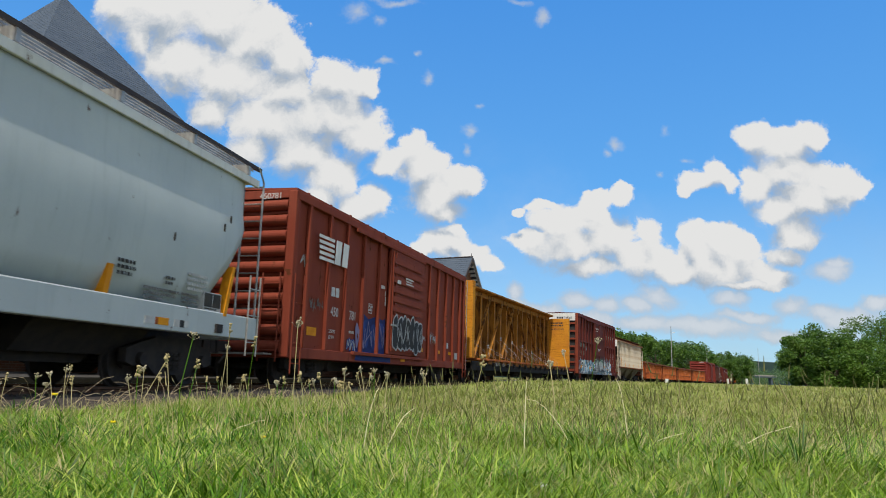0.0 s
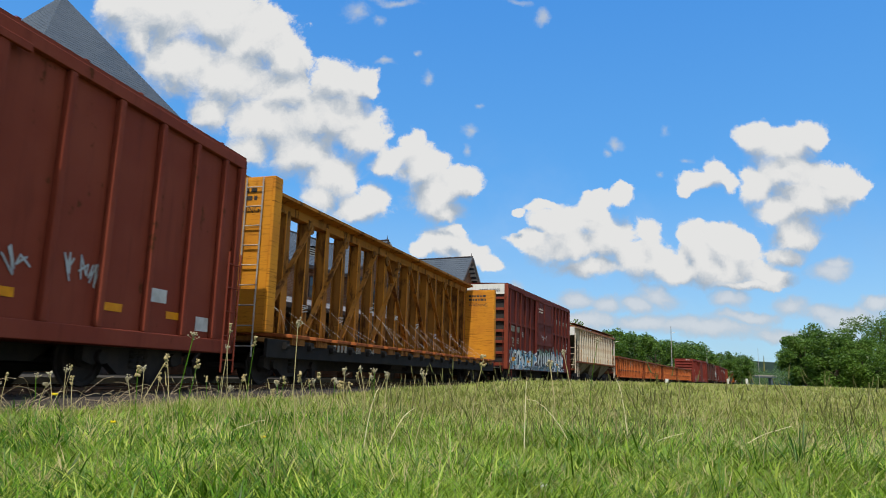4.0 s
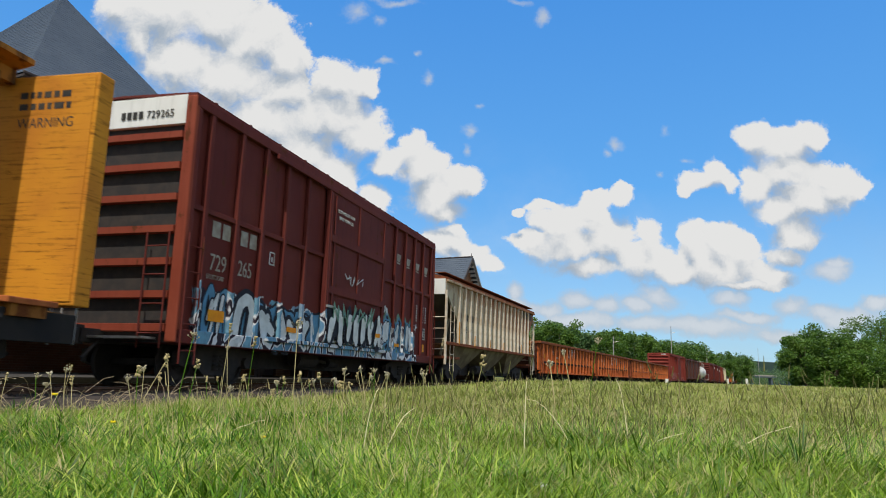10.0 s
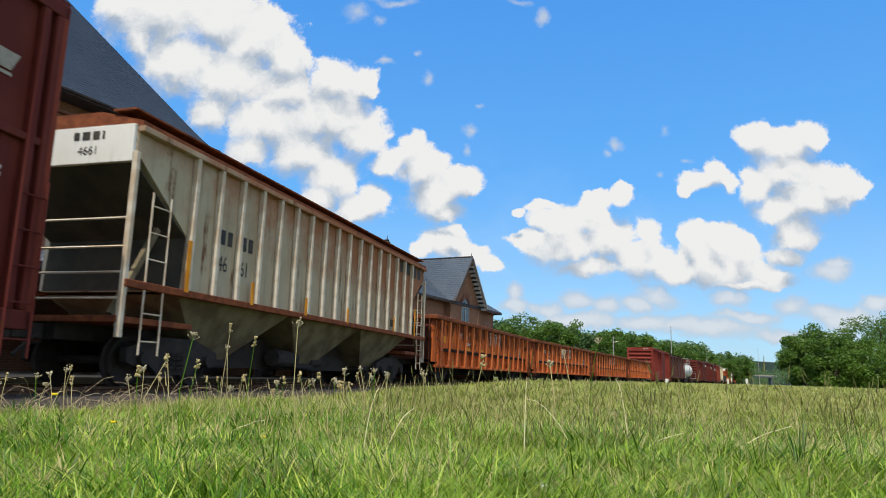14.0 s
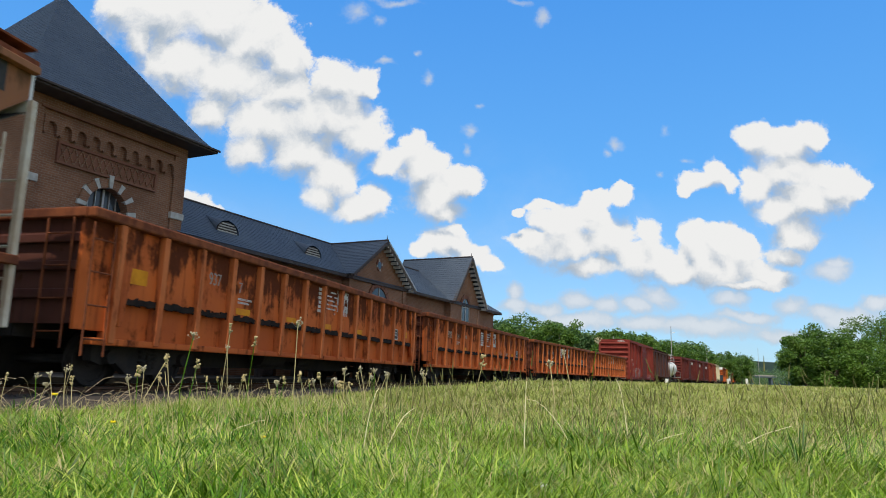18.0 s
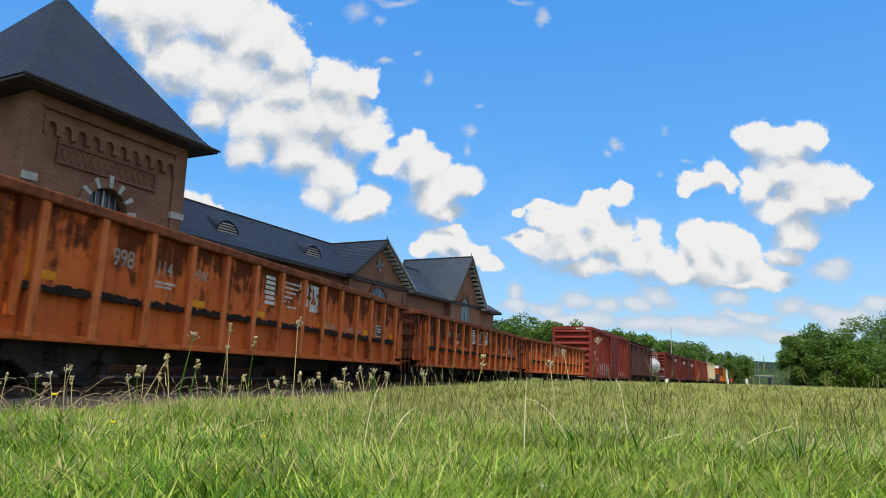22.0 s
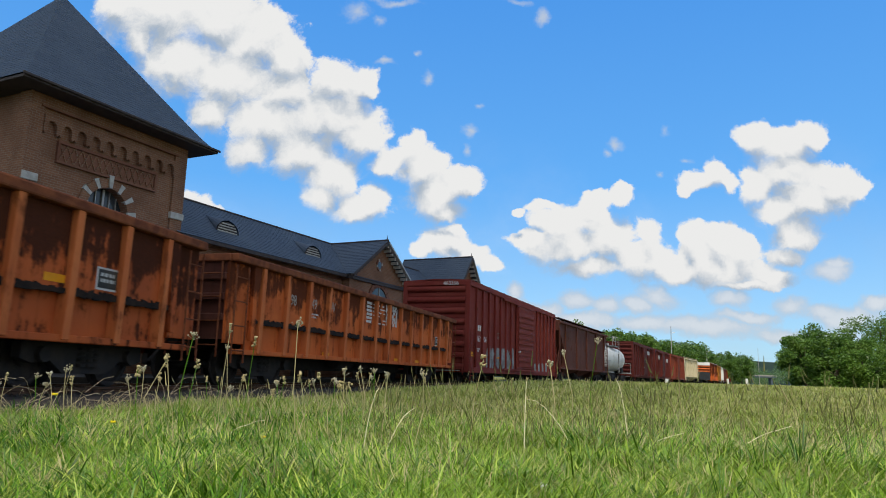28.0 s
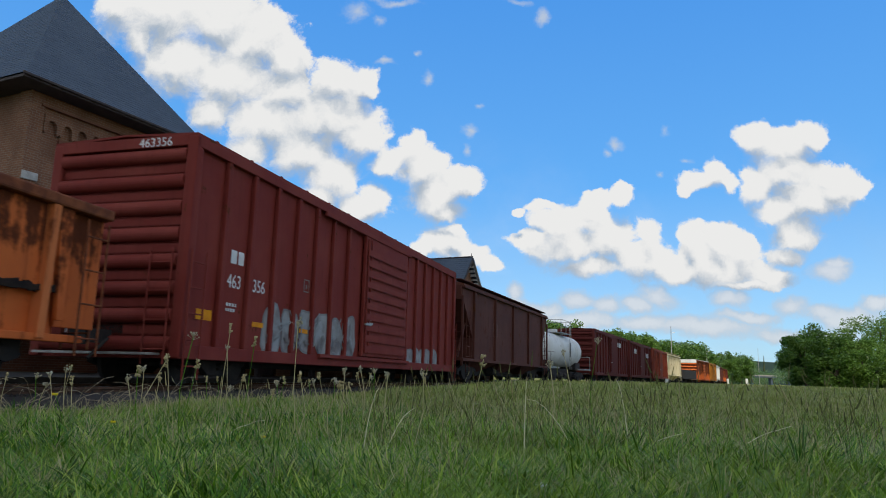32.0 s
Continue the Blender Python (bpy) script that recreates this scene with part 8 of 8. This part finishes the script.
def dead_tangle(s, off, n, seed):
    """Dry brown twigs and bents heaped at the ballast's edge."""
    rnd = random.Random(seed)
    x, y, _ = line_at(s, off)
    z = float(ground_z(x, y, toe(x, y)))
    t = thing("dead_twigs", "tangle of dry brown twigs at the ballast edge", "twigs", Matrix.Translation((x, y, z)), group="dead twigs by the track")
    bm = bmesh.new()
    for i in range(n // 3):
        p = Vector((rnd.gauss(0, 0.4), rnd.gauss(0, 0.4), rnd.uniform(-0.03, 0.16)))
        a = rnd.uniform(0, 6.28)
        lift = rnd.uniform(-0.02, 0.10)
        for k in range(rnd.choice((2, 3, 4))):
            q = p + Vector((math.cos(a) * rnd.uniform(0.04, 0.13), math.sin(a) * rnd.uniform(0.04, 0.13), lift))
            q.z = max(q.z, -0.01)
            bar(bm, p, q, 0.0024, 4, 0.0017, cap=False)
            p, a, lift = q, a + rnd.uniform(-0.3, 0.3), lift - 0.03
    tagged(part("tangle", bm, TWIG, t), kind="stuff")


for i, (s, off, n) in enumerate(((4.6, -2.6, 60), (5.0, -2.4, 60), (5.5, -2.6, 54), (6.1, -2.4, 50), (6.8, -2.6, 40), (7.6, -2.4, 36), (9.0, -2.5, 36), (10.6, -2.4, 30))):
    dead_tangle(s, off, n, 70 + i)


def flower(u, v, d, kind, seed):
    """A tall wild stalk: u, v give the way to its head, d its distance."""
    rnd = random.Random(seed)
    x, y = u * d, d
    gz = float(ground_z(x, y, toe(x, y)))
    top = Vector((rnd.uniform(-0.03, 0.03), rnd.uniform(-0.03, 0.03), EYE.z + v * d - gz))
    t = thing("wildflower", {0: "dry wild stalk with a pale flower cluster", 1: "wild stalk with a brown seed head", 2: "small yellow meadow flower"}[kind], "flower", Matrix.Translation((x, y, gz)), group="wild stalks by the track")
    bm = bmesh.new()
    bend = Vector((rnd.uniform(-0.05, 0.05), rnd.uniform(-0.05, 0.05), top.z * 0.5))
    r = 0.0022 if kind < 2 else 0.0015
    bar(bm, (rnd.uniform(-.05, .05), 0, -0.03), bend, r, 5, cap=False)
    bar(bm, bend, top, r, 5, cap=False)
    part("stem", bm, STRAW if kind < 2 and seed % 3 else GRASS, t)
    bm = bmesh.new()
    if kind == 0:
        for i in range(16):
            o = Vector((rnd.gauss(0, 0.010), rnd.gauss(0, 0.010), rnd.gauss(0, 0.008)))
            q = 0.0045 * rnd.uniform(0.6, 1.3)
            bmesh.ops.create_icosphere(bm, subdivisions=1, radius=q, matrix=Matrix.Translation(top + o))
            bar(bm, top - Vector((0, 0, 0.03)), top + o, 0.0008, 3, cap=False)
        part("flower_head", bm, PETAL, t)["kind"] = "stuff"
    elif kind == 1:
        for i in range(14):
            o = Vector((rnd.gauss(0, 0.006), rnd.gauss(0, 0.006), rnd.uniform(-0.035, 0.02)))
            bmesh.ops.create_icosphere(bm, subdivisions=1, radius=0.007 * rnd.uniform(0.6, 1.3), matrix=Matrix.Translation(top + o))
        part("seed_head", bm, SEED, t)["kind"] = "stuff"
    else:
        for i in range(6):
            a = i * math.pi / 3
            bmesh.ops.create_icosphere(bm, subdivisions=1, radius=0.006, matrix=Matrix.Translation(top + Vector((math.cos(a) * 0.008, math.sin(a) * 0.008, 0))))
        part("petals", bm, BUTTER, t)


STALKS = [(-0.357, 0.049), (-0.381, 0.018), (-0.395, 0.009), (-0.419, -0.004), (-0.409, -0.001), (-0.44, -0.015), (-0.347, 0.008), (-0.297, 0.032), (-0.296, 0.06), (-0.261, 0.042),
          (-0.204, 0.069), (-0.273, -0.007), (-0.227, -0.015), (-0.192, -0.005), (-0.172, -0.012), (-0.152, -0.011), (-0.131, 0.004), (-0.112, 0.007), (-0.087, 0.005), (-0.076, 0.0),
          (-0.03, 0.003), (-0.123, -0.017), (-0.144, -0.017), (0.149, 0.022), (0.221, 0.056), (0.177, 0.038), (0.057, 0.024), (-0.568, -0.015), (-0.537, -0.012)]
for i, (u, v) in enumerate(STALKS):
    flower(u, v, 3.3 + 1.6 * ((i * 37) % 10) / 10, 1 if i in (1, 2, 3, 6, 8, 9, 11, 13, 21, 22, 26) else 0, i)
for i, (u, v) in enumerate(((-0.525, -0.04), (-0.44, -0.075), (-0.24, -0.09), (-0.185, -0.095), (-0.50, -0.09), (0.05, -0.10))):
    flower(u, v, 3.0 + 0.3 * i, 2, 90 + i)


for i in range(20):
    rnd = random.Random(500 + i)
    flower(rnd.uniform(-0.62, 0.02), rnd.uniform(-0.03, 0.0), rnd.uniform(4.2, 6.8), rnd.choice((1, 1, 0)), 200 + i)


def litter():
    rnd = random.Random(3)
    x, y = 0.31, 2.13
    bm = bmesh.new()
    for i in range(10):
        m = Matrix.Translation((x + rnd.gauss(0, 0.012), y + rnd.gauss(0, 0.012), 0.032 + rnd.uniform(0, 0.014))) @ Euler((rnd.uniform(0, 3), rnd.uniform(0, 3), rnd.uniform(0, 3))).to_matrix().to_4x4()
        box(bm, -0.016, 0.016, -0.009, 0.009, -0.0008, 0.0008, m)
    tagged(part("paper_scrap", bm, WHITE), "crumpled scrap of white paper in the grass", "litter")


litter()


# ================= what moves =================


def run_at(t):
    i = min(int(t * 2), len(RUN) - 2)
    return RUN[i] + (RUN[i + 1] - RUN[i]) * (t * 2 - i)


def motions():
    """The train runs along its line, the wheels of the near cars roll with it, and a cloud drifts across the sun."""
    for car, mid, base in TRAIN:
        walk(car, [(i * 0.5, car_pose(mid - run, base)) for i, run in enumerate(RUN)])
    for wheel, x in WHEELS:
        rows = []
        for i in range(0, 321):
            t = i * 0.1
            rows.append((t, Matrix.Translation((x, 0, 0.42)) @ Matrix.Rotation(-run_at(t) / 0.42, 4, "Y")))
        walk(wheel, rows)
    walk(CLOUD, [(t, cloud_pose(e)) for t, e in ((0, 48), (6, 38), (11, 29), (15, 20), (20, 16), (25, 14), (27.5, 10), (29, 5.5), (30, 0), (31, -5), (32, -12))])


motions()
